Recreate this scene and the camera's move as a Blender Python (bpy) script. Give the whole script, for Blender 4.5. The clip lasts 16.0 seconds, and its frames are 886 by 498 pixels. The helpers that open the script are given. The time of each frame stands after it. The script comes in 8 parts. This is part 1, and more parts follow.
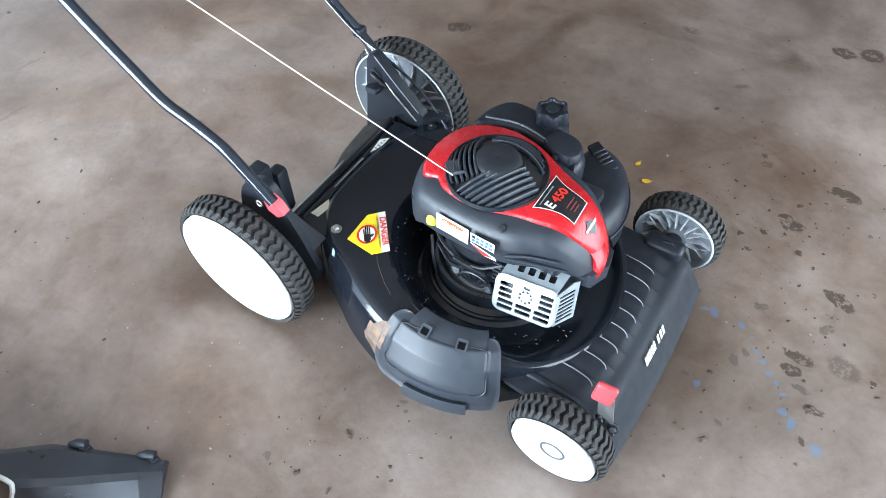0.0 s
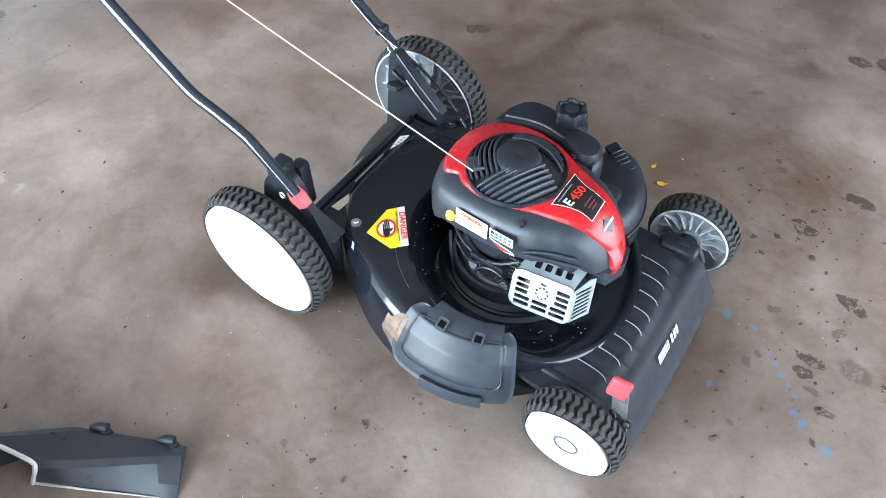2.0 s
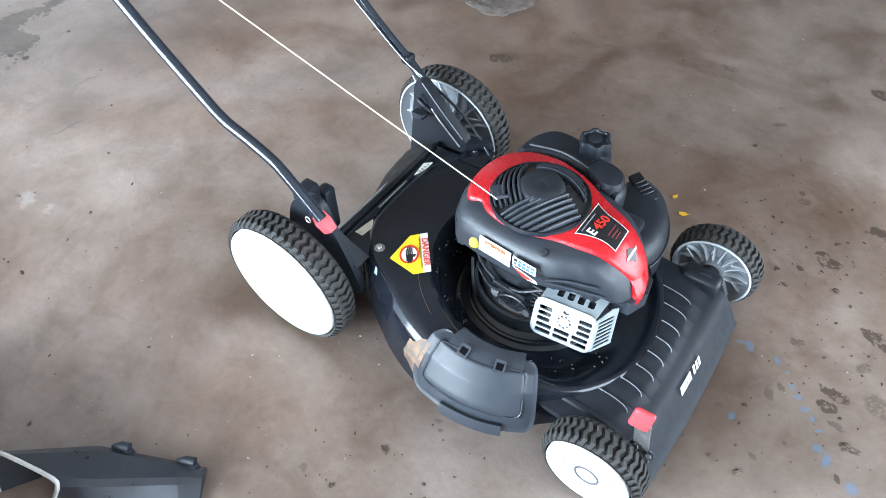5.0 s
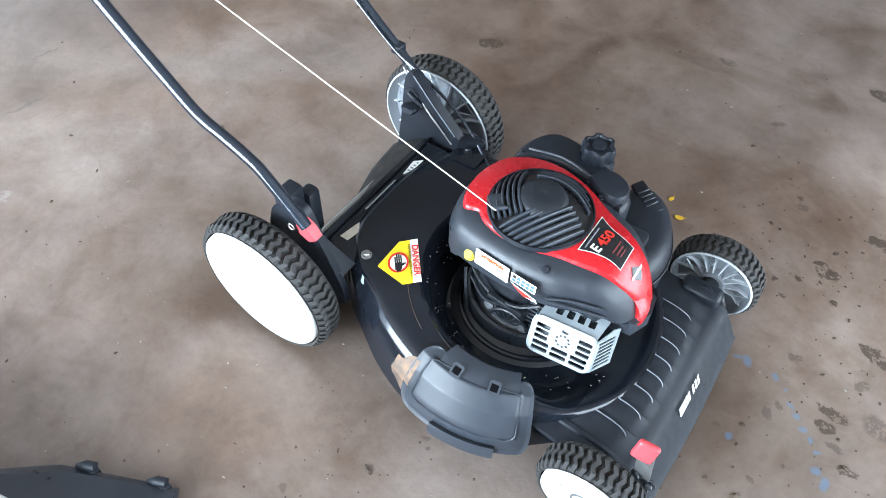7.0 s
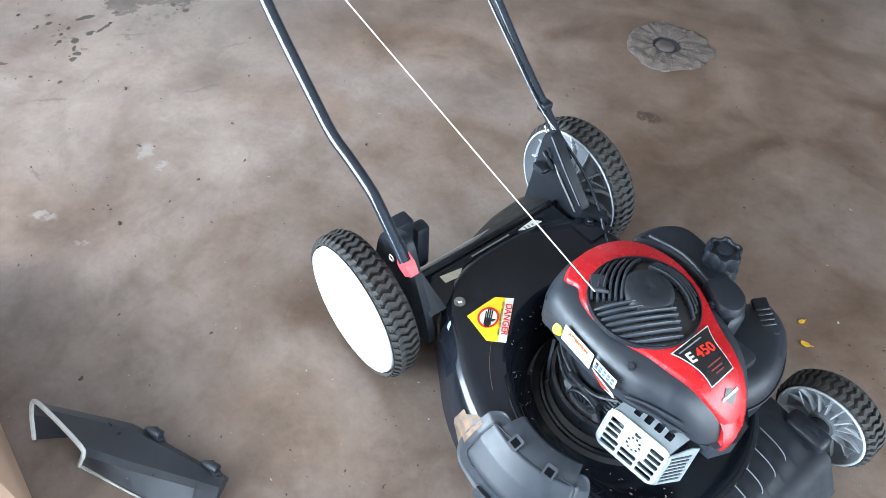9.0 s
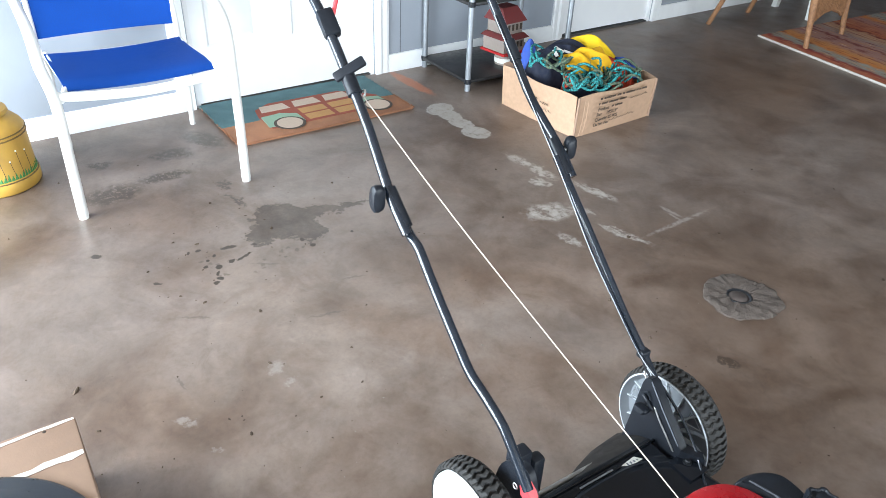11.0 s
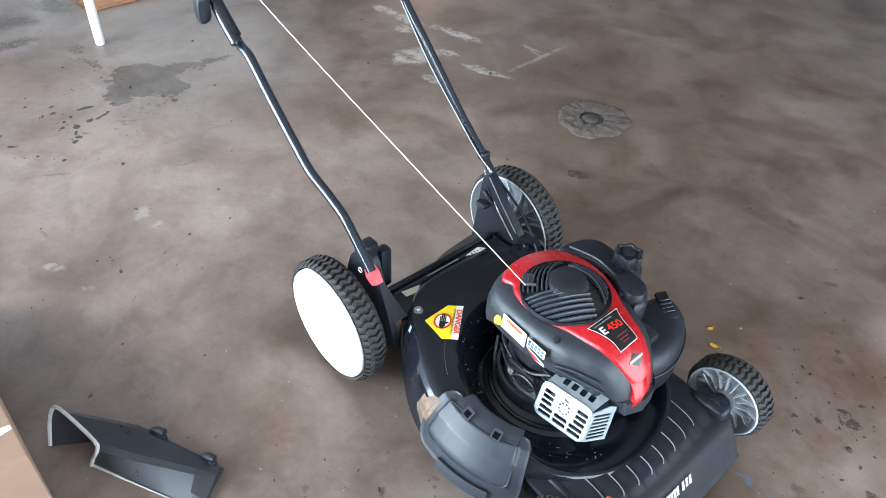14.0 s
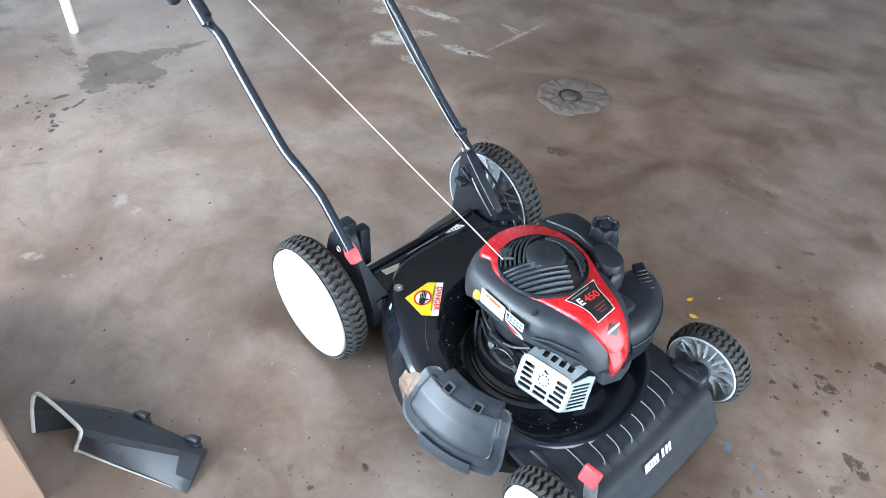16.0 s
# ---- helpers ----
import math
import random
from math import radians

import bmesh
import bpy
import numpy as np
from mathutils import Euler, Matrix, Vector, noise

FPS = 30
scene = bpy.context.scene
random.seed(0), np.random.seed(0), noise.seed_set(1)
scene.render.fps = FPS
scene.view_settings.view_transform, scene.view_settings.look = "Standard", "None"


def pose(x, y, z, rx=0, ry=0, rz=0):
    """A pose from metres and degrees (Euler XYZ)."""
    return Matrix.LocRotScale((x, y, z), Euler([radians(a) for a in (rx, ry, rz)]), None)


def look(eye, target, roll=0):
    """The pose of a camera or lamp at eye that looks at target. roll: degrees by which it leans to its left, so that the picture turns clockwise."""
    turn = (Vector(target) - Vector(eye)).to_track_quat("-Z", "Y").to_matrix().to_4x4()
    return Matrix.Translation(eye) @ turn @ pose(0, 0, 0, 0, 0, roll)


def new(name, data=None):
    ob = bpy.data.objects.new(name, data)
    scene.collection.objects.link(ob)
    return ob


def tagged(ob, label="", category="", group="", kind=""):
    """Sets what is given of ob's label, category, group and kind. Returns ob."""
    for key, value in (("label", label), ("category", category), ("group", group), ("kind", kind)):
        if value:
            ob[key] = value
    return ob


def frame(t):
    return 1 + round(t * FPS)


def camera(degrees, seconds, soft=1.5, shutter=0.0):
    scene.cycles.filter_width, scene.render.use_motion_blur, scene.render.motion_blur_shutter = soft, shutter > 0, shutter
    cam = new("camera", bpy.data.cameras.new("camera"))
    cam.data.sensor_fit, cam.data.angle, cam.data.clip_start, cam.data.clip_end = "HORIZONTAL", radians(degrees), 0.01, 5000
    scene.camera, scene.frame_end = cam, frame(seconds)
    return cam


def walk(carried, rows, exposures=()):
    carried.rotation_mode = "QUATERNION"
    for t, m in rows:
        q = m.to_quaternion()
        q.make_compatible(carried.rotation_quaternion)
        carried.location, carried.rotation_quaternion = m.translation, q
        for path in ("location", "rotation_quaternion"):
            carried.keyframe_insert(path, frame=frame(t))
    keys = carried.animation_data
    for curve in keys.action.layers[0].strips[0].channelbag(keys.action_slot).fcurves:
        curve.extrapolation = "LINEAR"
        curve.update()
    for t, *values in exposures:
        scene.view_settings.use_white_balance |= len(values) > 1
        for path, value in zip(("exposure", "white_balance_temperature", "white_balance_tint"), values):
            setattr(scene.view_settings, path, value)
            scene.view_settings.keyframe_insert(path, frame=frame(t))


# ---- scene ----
cam = camera(62.4, 16.0, soft=0.75)
PATH = [
    (0, (0.408, -0.762, 1.244), (-0.297, 0.273, -0.316), -2.2),
    (0.5, (0.403, -0.76, 1.248), (-0.312, 0.255, -0.32), -2.8),
    (1, (0.406, -0.773, 1.249), (-0.308, 0.245, -0.318), -2.6),
    (1.5, (0.406, -0.79, 1.25), (-0.312, 0.235, -0.311), -2.1),
    (2, (0.406, -0.796, 1.249), (-0.321, 0.238, -0.302), -1.6),
    (2.5, (0.41, -0.79, 1.251), (-0.333, 0.246, -0.29), -2.6),
    (3, (0.41, -0.789, 1.253), (-0.358, 0.251, -0.273), -3.3),
    (3.5, (0.4, -0.789, 1.248), (-0.375, 0.227, -0.29), -3.1),
    (4, (0.399, -0.791, 1.246), (-0.373, 0.22, -0.297), -3.2),
    (4.5, (0.399, -0.797, 1.253), (-0.378, 0.235, -0.274), -2.6),
    (4.7, (0.398, -0.807, 1.258), (-0.391, 0.251, -0.245), -2.0),
    (6.8, (0.326, -0.752, 1.248), (-0.381, 0.278, -0.313), 0.6),
    (7, (0.297, -0.739, 1.245), (-0.382, 0.306, -0.32), 2.2),
    (7.5, (0.247, -0.717, 1.234), (-0.361, 0.341, -0.35), 7.9),
    (8, (0.263, -0.685, 1.239), (-0.495, 0.314, -0.319), 5.7),
    (8.2, (0.292, -0.664, 1.243), (-0.569, 0.261, -0.307), 4.7),
    (10.3, (0.332, -0.773, 1.324), (-0.831, 0.125, -0.033), 3.1),
    (10.5, (0.333, -0.814, 1.365), (-0.92, 0.097, 0.099), 2.0),
    (11, (0.332, -0.87, 1.424), (-1.057, 0.079, 0.342), 2.5),
    (11.5, (0.335, -0.888, 1.438), (-1.075, 0.073, 0.394), 3.3),
    (12, (0.328, -0.887, 1.435), (-1.068, 0.077, 0.376), 3.9),
    (12.5, (0.362, -0.91, 1.46), (-1.103, 0.105, 0.552), 3.2),
    (13, (0.369, -0.913, 1.423), (-0.984, 0.125, 0.379), 4.1),
    (13.5, (0.441, -0.887, 1.377), (-0.829, 0.119, 0.204), 3.9),
    (14, (0.578, -0.856, 1.326), (-0.53, 0.182, 0.023), 3.0),
    (14.5, (0.661, -0.838, 1.299), (-0.314, 0.251, -0.065), 2.5),
    (15, (0.684, -0.843, 1.286), (-0.26, 0.235, -0.108), 0.9),
    (15.5, (0.671, -0.844, 1.296), (-0.313, 0.208, -0.092), -0.4),
    (16, (0.606, -0.85, 1.317), (-0.462, 0.193, -0.014), 2.3),
]
walk(cam, [(t, look(eye, target, roll)) for t, eye, target, roll in PATH],
     exposures=[(0.0, 0.61, 6170, 10), (7.5, 0.72, 6170, 10), (10.4, 0.56, 6320, 10), (11.0, 0.38, 6600, 11), (11.2, 0.10, 6750, 12), (11.5, -0.33, 7050, 17), (12.0, -0.39, 7100, 19), (12.5, -0.44, 6930, 20), (13.0, -0.45, 6980, 19), (13.6, 0.16, 6600, 13), (14.2, 0.45, 6220, 10), (16.0, 0.64, 6190, 10)])
# ---- light: daylight through the open garage door on the south side ----
world = bpy.data.worlds.new("world")
scene.world = world
world.use_nodes = True
wn = world.node_tree.nodes
sky = wn.new("ShaderNodeTexSky")
sky.sky_type = "NISHITA"
sky.sun_disc = False
sky.sun_elevation = radians(48)
sky.sun_rotation = radians(150)
world.node_tree.links.new(sky.outputs[0], wn["Background"].inputs[0])
wn["Background"].inputs[1].default_value = 0.12

DOOR_X0, DOOR_X1, DOOR_Y, DOOR_TOP = -3.0, 0.0, -3.1, 2.15
sky_lamp = bpy.data.lights.new("daylight", "AREA")
sky_lamp.shape = "RECTANGLE"
sky_lamp.size, sky_lamp.size_y = DOOR_X1 - DOOR_X0, DOOR_TOP
sky_lamp.energy = 405
sky_lamp.color = (0.78, 0.91, 1.0)
new("daylight", sky_lamp).matrix_world = pose((DOOR_X0 + DOOR_X1) / 2, DOOR_Y - 0.02, DOOR_TOP / 2, 90, 0, 0)

# assumed opening on the unseen east side; its lamp brightens the two doors
EAST_X, EAST_Y0, EAST_Y1 = 3.05, -1.9, 2.9
east_lamp = bpy.data.lights.new("assumed_daylight_east", "AREA")
east_lamp.shape = "RECTANGLE"
east_lamp.size, east_lamp.size_y = EAST_Y1 - EAST_Y0, DOOR_TOP
east_lamp.energy = 240
east_lamp.color = (0.80, 0.92, 1.0)
new("assumed_daylight_east", east_lamp).matrix_world = pose(EAST_X + 0.02, (EAST_Y0 + EAST_Y1) / 2, DOOR_TOP / 2, 90, 0, 90)

# ---- materials ----
def link(t, a, b):
    t.links.new(a, b)


def material(name, col, rough=0.5, metal=0.0, vary=0.15, scale=30.0, bump=0.0, bump_scale=400.0, spec=0.5, second=None, patch=3.0, coat=0.0, object_space=True):
    """A base colour that varies in patches and in grain, with fine relief."""
    m = bpy.data.materials.new(name)
    m.use_nodes = True
    t = m.node_tree
    n = t.nodes
    p = n["Principled BSDF"]
    co = n.new("ShaderNodeTexCoord")
    big = n.new("ShaderNodeTexNoise")
    big.inputs["Scale"].default_value = patch
    big.inputs["Detail"].default_value = 4
    fine = n.new("ShaderNodeTexNoise")
    fine.inputs["Scale"].default_value = scale
    fine.inputs["Detail"].default_value = 6
    for x in (big, fine):
        link(t, co.outputs["Object"], x.inputs["Vector"])
    mixed = n.new("ShaderNodeMath")
    mixed.operation = "MULTIPLY_ADD"
    mixed.inputs[1].default_value = 0.5
    half = n.new("ShaderNodeMath")
    half.operation = "MULTIPLY"
    half.inputs[1].default_value = 0.5
    link(t, fine.outputs[0], half.inputs[0])
    link(t, big.outputs[0], mixed.inputs[0])
    link(t, half.outputs[0], mixed.inputs[2])
    ramp = n.new("ShaderNodeValToRGB")
    lo = second or [c * (1 - vary) for c in col]
    hi = col if second else [min(1, c * (1 + vary)) for c in col]
    ramp.color_ramp.elements[0].position, ramp.color_ramp.elements[1].position = 0.35, 0.65
    ramp.color_ramp.elements[0].color = (*lo, 1)
    ramp.color_ramp.elements[1].color = (*hi, 1)
    link(t, mixed.outputs[0], ramp.inputs[0])
    link(t, ramp.outputs[0], p.inputs["Base Color"])
    rr = n.new("ShaderNodeMapRange")
    rr.inputs["From Min"].default_value, rr.inputs["From Max"].default_value = 0.3, 0.7
    rr.inputs["To Min"].default_value, rr.inputs["To Max"].default_value = max(0.02, rough * 0.8), min(1, rough * 1.25)
    link(t, fine.outputs[0], rr.inputs["Value"])
    link(t, rr.outputs[0], p.inputs["Roughness"])
    p.inputs["Metallic"].default_value = metal
    p.inputs["Specular IOR Level"].default_value = spec
    p.inputs["Coat Weight"].default_value = coat
    p.inputs["Coat Roughness"].default_value = 0.08
    if bump:
        bn = n.new("ShaderNodeTexNoise")
        bn.inputs["Scale"].default_value = bump_scale
        bn.inputs["Detail"].default_value = 3
        link(t, co.outputs["Object"], bn.inputs["Vector"])
        bp = n.new("ShaderNodeBump")
        bp.inputs["Strength"].default_value = bump
        bp.inputs["Distance"].default_value = 0.002
        link(t, bn.outputs[0], bp.inputs["Height"])
        link(t, bp.outputs[0], p.inputs["Normal"])
    return m


BLACK_PAINT = material("black_enamel", (0.008, 0.010, 0.0145), 0.13, vary=0.3, scale=60, spec=0.5, bump=0.12, bump_scale=14)
BLACK_PLASTIC = material("black_plastic", (0.013, 0.0155, 0.021), 0.40, vary=0.25, scale=80, bump=0.15, bump_scale=900, spec=0.30)
MATT_PLASTIC = material("matt_black_plastic", (0.0115, 0.0135, 0.018), 0.52, vary=0.3, scale=60, bump=0.2, bump_scale=700, spec=0.22)
GREY_PLASTIC = material("charcoal_plastic", (0.026, 0.031, 0.040), 0.40, vary=0.07, scale=80, bump=0.15, bump_scale=1200)
HUB_PLASTIC = material("grille_hub_plastic", (0.015, 0.017, 0.021), 0.55, vary=0.15, scale=80, bump=0.15, bump_scale=1200, spec=0.3)
SHROUD_PLASTIC = material("shroud_plastic", (0.019, 0.023, 0.030), 0.42, vary=0.12, scale=60, bump=0.15, bump_scale=1200)
DUSTY_RUBBER = material("dusty_rubber", (0.013, 0.0125, 0.0125), 0.62, vary=0.35, scale=22, bump=0.15, bump_scale=500, second=(0.024, 0.021, 0.019), patch=6, spec=0.3)
DARK_PART = material("dark_cast_metal", (0.013, 0.015, 0.019), 0.34, vary=0.4, scale=70, bump=0.4, bump_scale=300)
RED_PLASTIC = material("red_plastic", (0.40, 0.009, 0.013), 0.26, vary=0.08, scale=40, spec=0.5)
RED_GRIP = material("red_grip", (0.58, 0.055, 0.065), 0.40, vary=0.08, scale=40)
RUBBER = material("tyre_rubber", (0.058, 0.055, 0.051), 0.8, vary=0.35, scale=120, bump=0.5, bump_scale=500, second=(0.020, 0.020, 0.021))
WHITE_DISC = material("white_wheel_plastic", (0.84, 0.84, 0.83), 0.35, vary=0.02, scale=25, second=(0.78, 0.78, 0.77))
RIM_GREY = material("grey_wheel_plastic", (0.21, 0.225, 0.245), 0.5, vary=0.1, scale=40)
SILVER = material("muffler_steel", (0.40, 0.45, 0.48), 0.42, metal=0.6, vary=0.12, scale=50, bump=0.1)
ZINC = material("zinc_steel", (0.45, 0.45, 0.44), 0.35, metal=0.9, vary=0.15, scale=90)
TUBE_BLACK = material("handle_enamel", (0.012, 0.017, 0.026), 0.20, vary=0.2, scale=60, spec=0.6, coat=0.3)
ROPE_WHITE = material("starter_rope", (0.60, 0.52, 0.45), 0.8, vary=0.2, scale=400, bump=0.5, bump_scale=600)
STICKER_WHITE = material("sticker_white", (0.80, 0.79, 0.75), 0.35, vary=0.04, scale=60)
STICKER_YELLOW = material("sticker_yellow", (0.85, 0.62, 0.02), 0.35, vary=0.04, scale=60)
STICKER_RED = material("sticker_red", (0.62, 0.03, 0.02), 0.35, vary=0.05)
STICKER_BLACK = material("sticker_black", (0.012, 0.012, 0.013), 0.30, vary=0.2)
STICKER_ORANGE = material("sticker_orange", (0.60, 0.09, 0.012), 0.4, vary=0.06)
STICKER_BLUE = material("sticker_blue", (0.06, 0.14, 0.42), 0.4, vary=0.06)
STICKER_TAN = material("sticker_worn", (0.60, 0.54, 0.44), 0.45, vary=0.15, scale=200)
YELLOW_CAP = material("yellow_plastic", (0.80, 0.60, 0.05), 0.4, vary=0.05)
CHUTE_GREY = material("chute_plastic", (0.021, 0.0235, 0.029), 0.33, vary=0.25, scale=30, bump=0.06, bump_scale=900)
CHUTE_EDGE = material("worn_plastic_edge", (0.42, 0.41, 0.39), 0.6, vary=0.2, scale=60)
CARDBOARD = material("cardboard", (0.54, 0.35, 0.235), 0.85, vary=0.1, scale=50, bump=0.25, bump_scale=250, second=(0.42, 0.265, 0.17))
CARDBOARD_PALE = material("pale_cardboard", (0.36, 0.235, 0.165), 0.8, vary=0.08, scale=40, bump=0.2, bump_scale=200, second=(0.30, 0.19, 0.13))
# the rim's plastic again, paler to paint the light on rib edges
RIB_LIT = material("rim_plastic_lit_edge", (0.52, 0.55, 0.58), 0.45, vary=0.08, scale=60)
HUB_DARK = material("dark_hub_ring", (0.10, 0.10, 0.105), 0.6, vary=0.2)
SCUFF = material("grey_scuff", (0.30, 0.30, 0.31), 0.6, vary=0.2)
HOLE_SHADE = material("hole_shade_black", (0.003, 0.003, 0.004), 0.9, vary=0.2, spec=0.05)
# grey for the bracket's wire and for the highlight drawn on rib crests
WIRE_GLINT_GREY = material("grey_wire_and_rib_glint", (0.15, 0.165, 0.19), 0.4, vary=0.2, scale=80)
TAPE = material("paper_tape", (0.68, 0.62, 0.57), 0.55, vary=0.05)
INK = material("printed_ink", (0.05, 0.035, 0.025), 0.7, vary=0.3, scale=200)
DOOR_WHITE = material("white_door_paint", (0.87, 0.88, 0.89), 0.38, vary=0.03, scale=15, second=(0.84, 0.85, 0.87))
TRIM_WHITE = material("white_trim_paint", (0.85, 0.86, 0.87), 0.42, vary=0.04, scale=15, second=(0.78, 0.79, 0.80))
WALL_PAINT = material("grey_wall_paint", (0.31, 0.34, 0.385), 0.7, vary=0.06, scale=8, bump=0.2, bump_scale=120, patch=1.2)
CEILING_PAINT = material("ceiling_paint", (0.24, 0.21, 0.185), 0.8, vary=0.12, scale=8)
CHAIR_WHITE = material("white_powder_coat", (0.82, 0.82, 0.80), 0.35, vary=0.03, scale=60)
SLING_BLUE = material("blue_sling_mesh", (0.003, 0.050, 0.27), 0.7, vary=0.12, scale=300, bump=0.3, bump_scale=900, spec=0.15)
BASE_JOINT = material("dark_panel_joint", (0.12, 0.13, 0.145), 0.8, vary=0.2, scale=30)
YELLOW_CAN = material("yellow_painted_can", (0.62, 0.36, 0.055), 0.45, vary=0.2, scale=14, second=(0.42, 0.24, 0.05), bump=0.2, bump_scale=60)
CAN_LINE = material("dark_can_line", (0.17, 0.10, 0.03), 0.6, vary=0.3, scale=60)
GREEN_PAINT = material("green_paint", (0.05, 0.22, 0.06), 0.6, vary=0.3, scale=200)
SHELF_BLACK = material("black_shelf_board", (0.020, 0.020, 0.021), 0.35, vary=0.3, scale=40)
POLE_GREY = material("grey_metal_pole", (0.33, 0.355, 0.385), 0.42, metal=0.6, vary=0.1, scale=60)
HAT_CLOTH = material("black_cap_cloth", (0.015, 0.016, 0.022), 0.9, vary=0.3, scale=200, bump=0.4)
HAT_RED = material("red_cap_cloth", (0.45, 0.02, 0.02), 0.85, vary=0.2, scale=200)
GREEN_BOX = material("green_card", (0.022, 0.095, 0.05), 0.5, vary=0.1)
HOUSE_RED = material("toy_house_roof", (0.16, 0.03, 0.03), 0.6, vary=0.2, scale=80)
HOUSE_CREAM = material("toy_house_wall", (0.32, 0.27, 0.24), 0.6, vary=0.1, scale=80)
FLAG_YELLOW = material("yellow_cloth", (0.80, 0.52, 0.01), 0.8, vary=0.08, scale=60, bump=0.3, bump_scale=300)
FLAG_ORANGE = material("orange_yellow_cloth", (0.76, 0.40, 0.008), 0.8, vary=0.08, scale=60, bump=0.3, bump_scale=300)
FLAG_RED = material("red_cloth", (0.55, 0.05, 0.02), 0.8, vary=0.1, scale=60)
NAVY_CLOTH = material("navy_cloth", (0.012, 0.016, 0.035), 0.85, vary=0.2, scale=60, bump=0.3, bump_scale=300)
BLUE_CLOTH = material("royal_blue_cloth", (0.03, 0.08, 0.36), 0.8, vary=0.15, scale=60)
ROPE_TEAL = material("teal_rope", (0.04, 0.40, 0.40), 0.8, vary=0.1, scale=150, second=(0.006, 0.014, 0.018), patch=150)
ROPE_DARK = material("dark_rope", (0.012, 0.016, 0.018), 0.8, vary=0.1, scale=90, second=(0.16, 0.22, 0.14), patch=110)
WICKER = material("wicker", (0.42, 0.21, 0.10), 0.6, vary=0.25, scale=180, second=(0.20, 0.095, 0.045), bump=0.6, bump_scale=300, patch=40)
CUSHION_DARK = material("dark_cushion", (0.03, 0.028, 0.027), 0.85, vary=0.2, scale=100)
CUSHION_STRIPE = material("cream_cushion_stripe", (0.62, 0.58, 0.52), 0.85, vary=0.08, scale=100)
OUTLET_BLACK = material("black_outlet_plate", (0.02, 0.021, 0.024), 0.4, vary=0.2)
DRIVEWAY = material("driveway_concrete", (0.42, 0.41, 0.39), 0.85, vary=0.12, scale=20, bump=0.3)
THRESHOLD = material("dark_threshold", (0.07, 0.068, 0.066), 0.6, vary=0.3, scale=40)
MUD = material("dried_mud", (0.085, 0.058, 0.040), 0.9, vary=0.4, scale=300, bump=0.5, bump_scale=500)
LEAF_YELLOW = material("yellow_leaf", (0.62, 0.36, 0.02), 0.6, vary=0.2, scale=120)
TAN_MOTTLE = material("tan_mottle", (0.23, 0.14, 0.085), 0.6, vary=0.2, scale=90, second=(0.07, 0.055, 0.045), patch=45, bump=0.3)
PALE_GLINT = material("pale_deck_glint", (0.42, 0.56, 0.68), 0.4, vary=0.1)
RUST_LINE = material("rust_line", (0.075, 0.042, 0.026), 0.6, vary=0.3, scale=200)
GRIT = material("pale_grit", (0.30, 0.27, 0.235), 0.8, vary=0.2, scale=100)


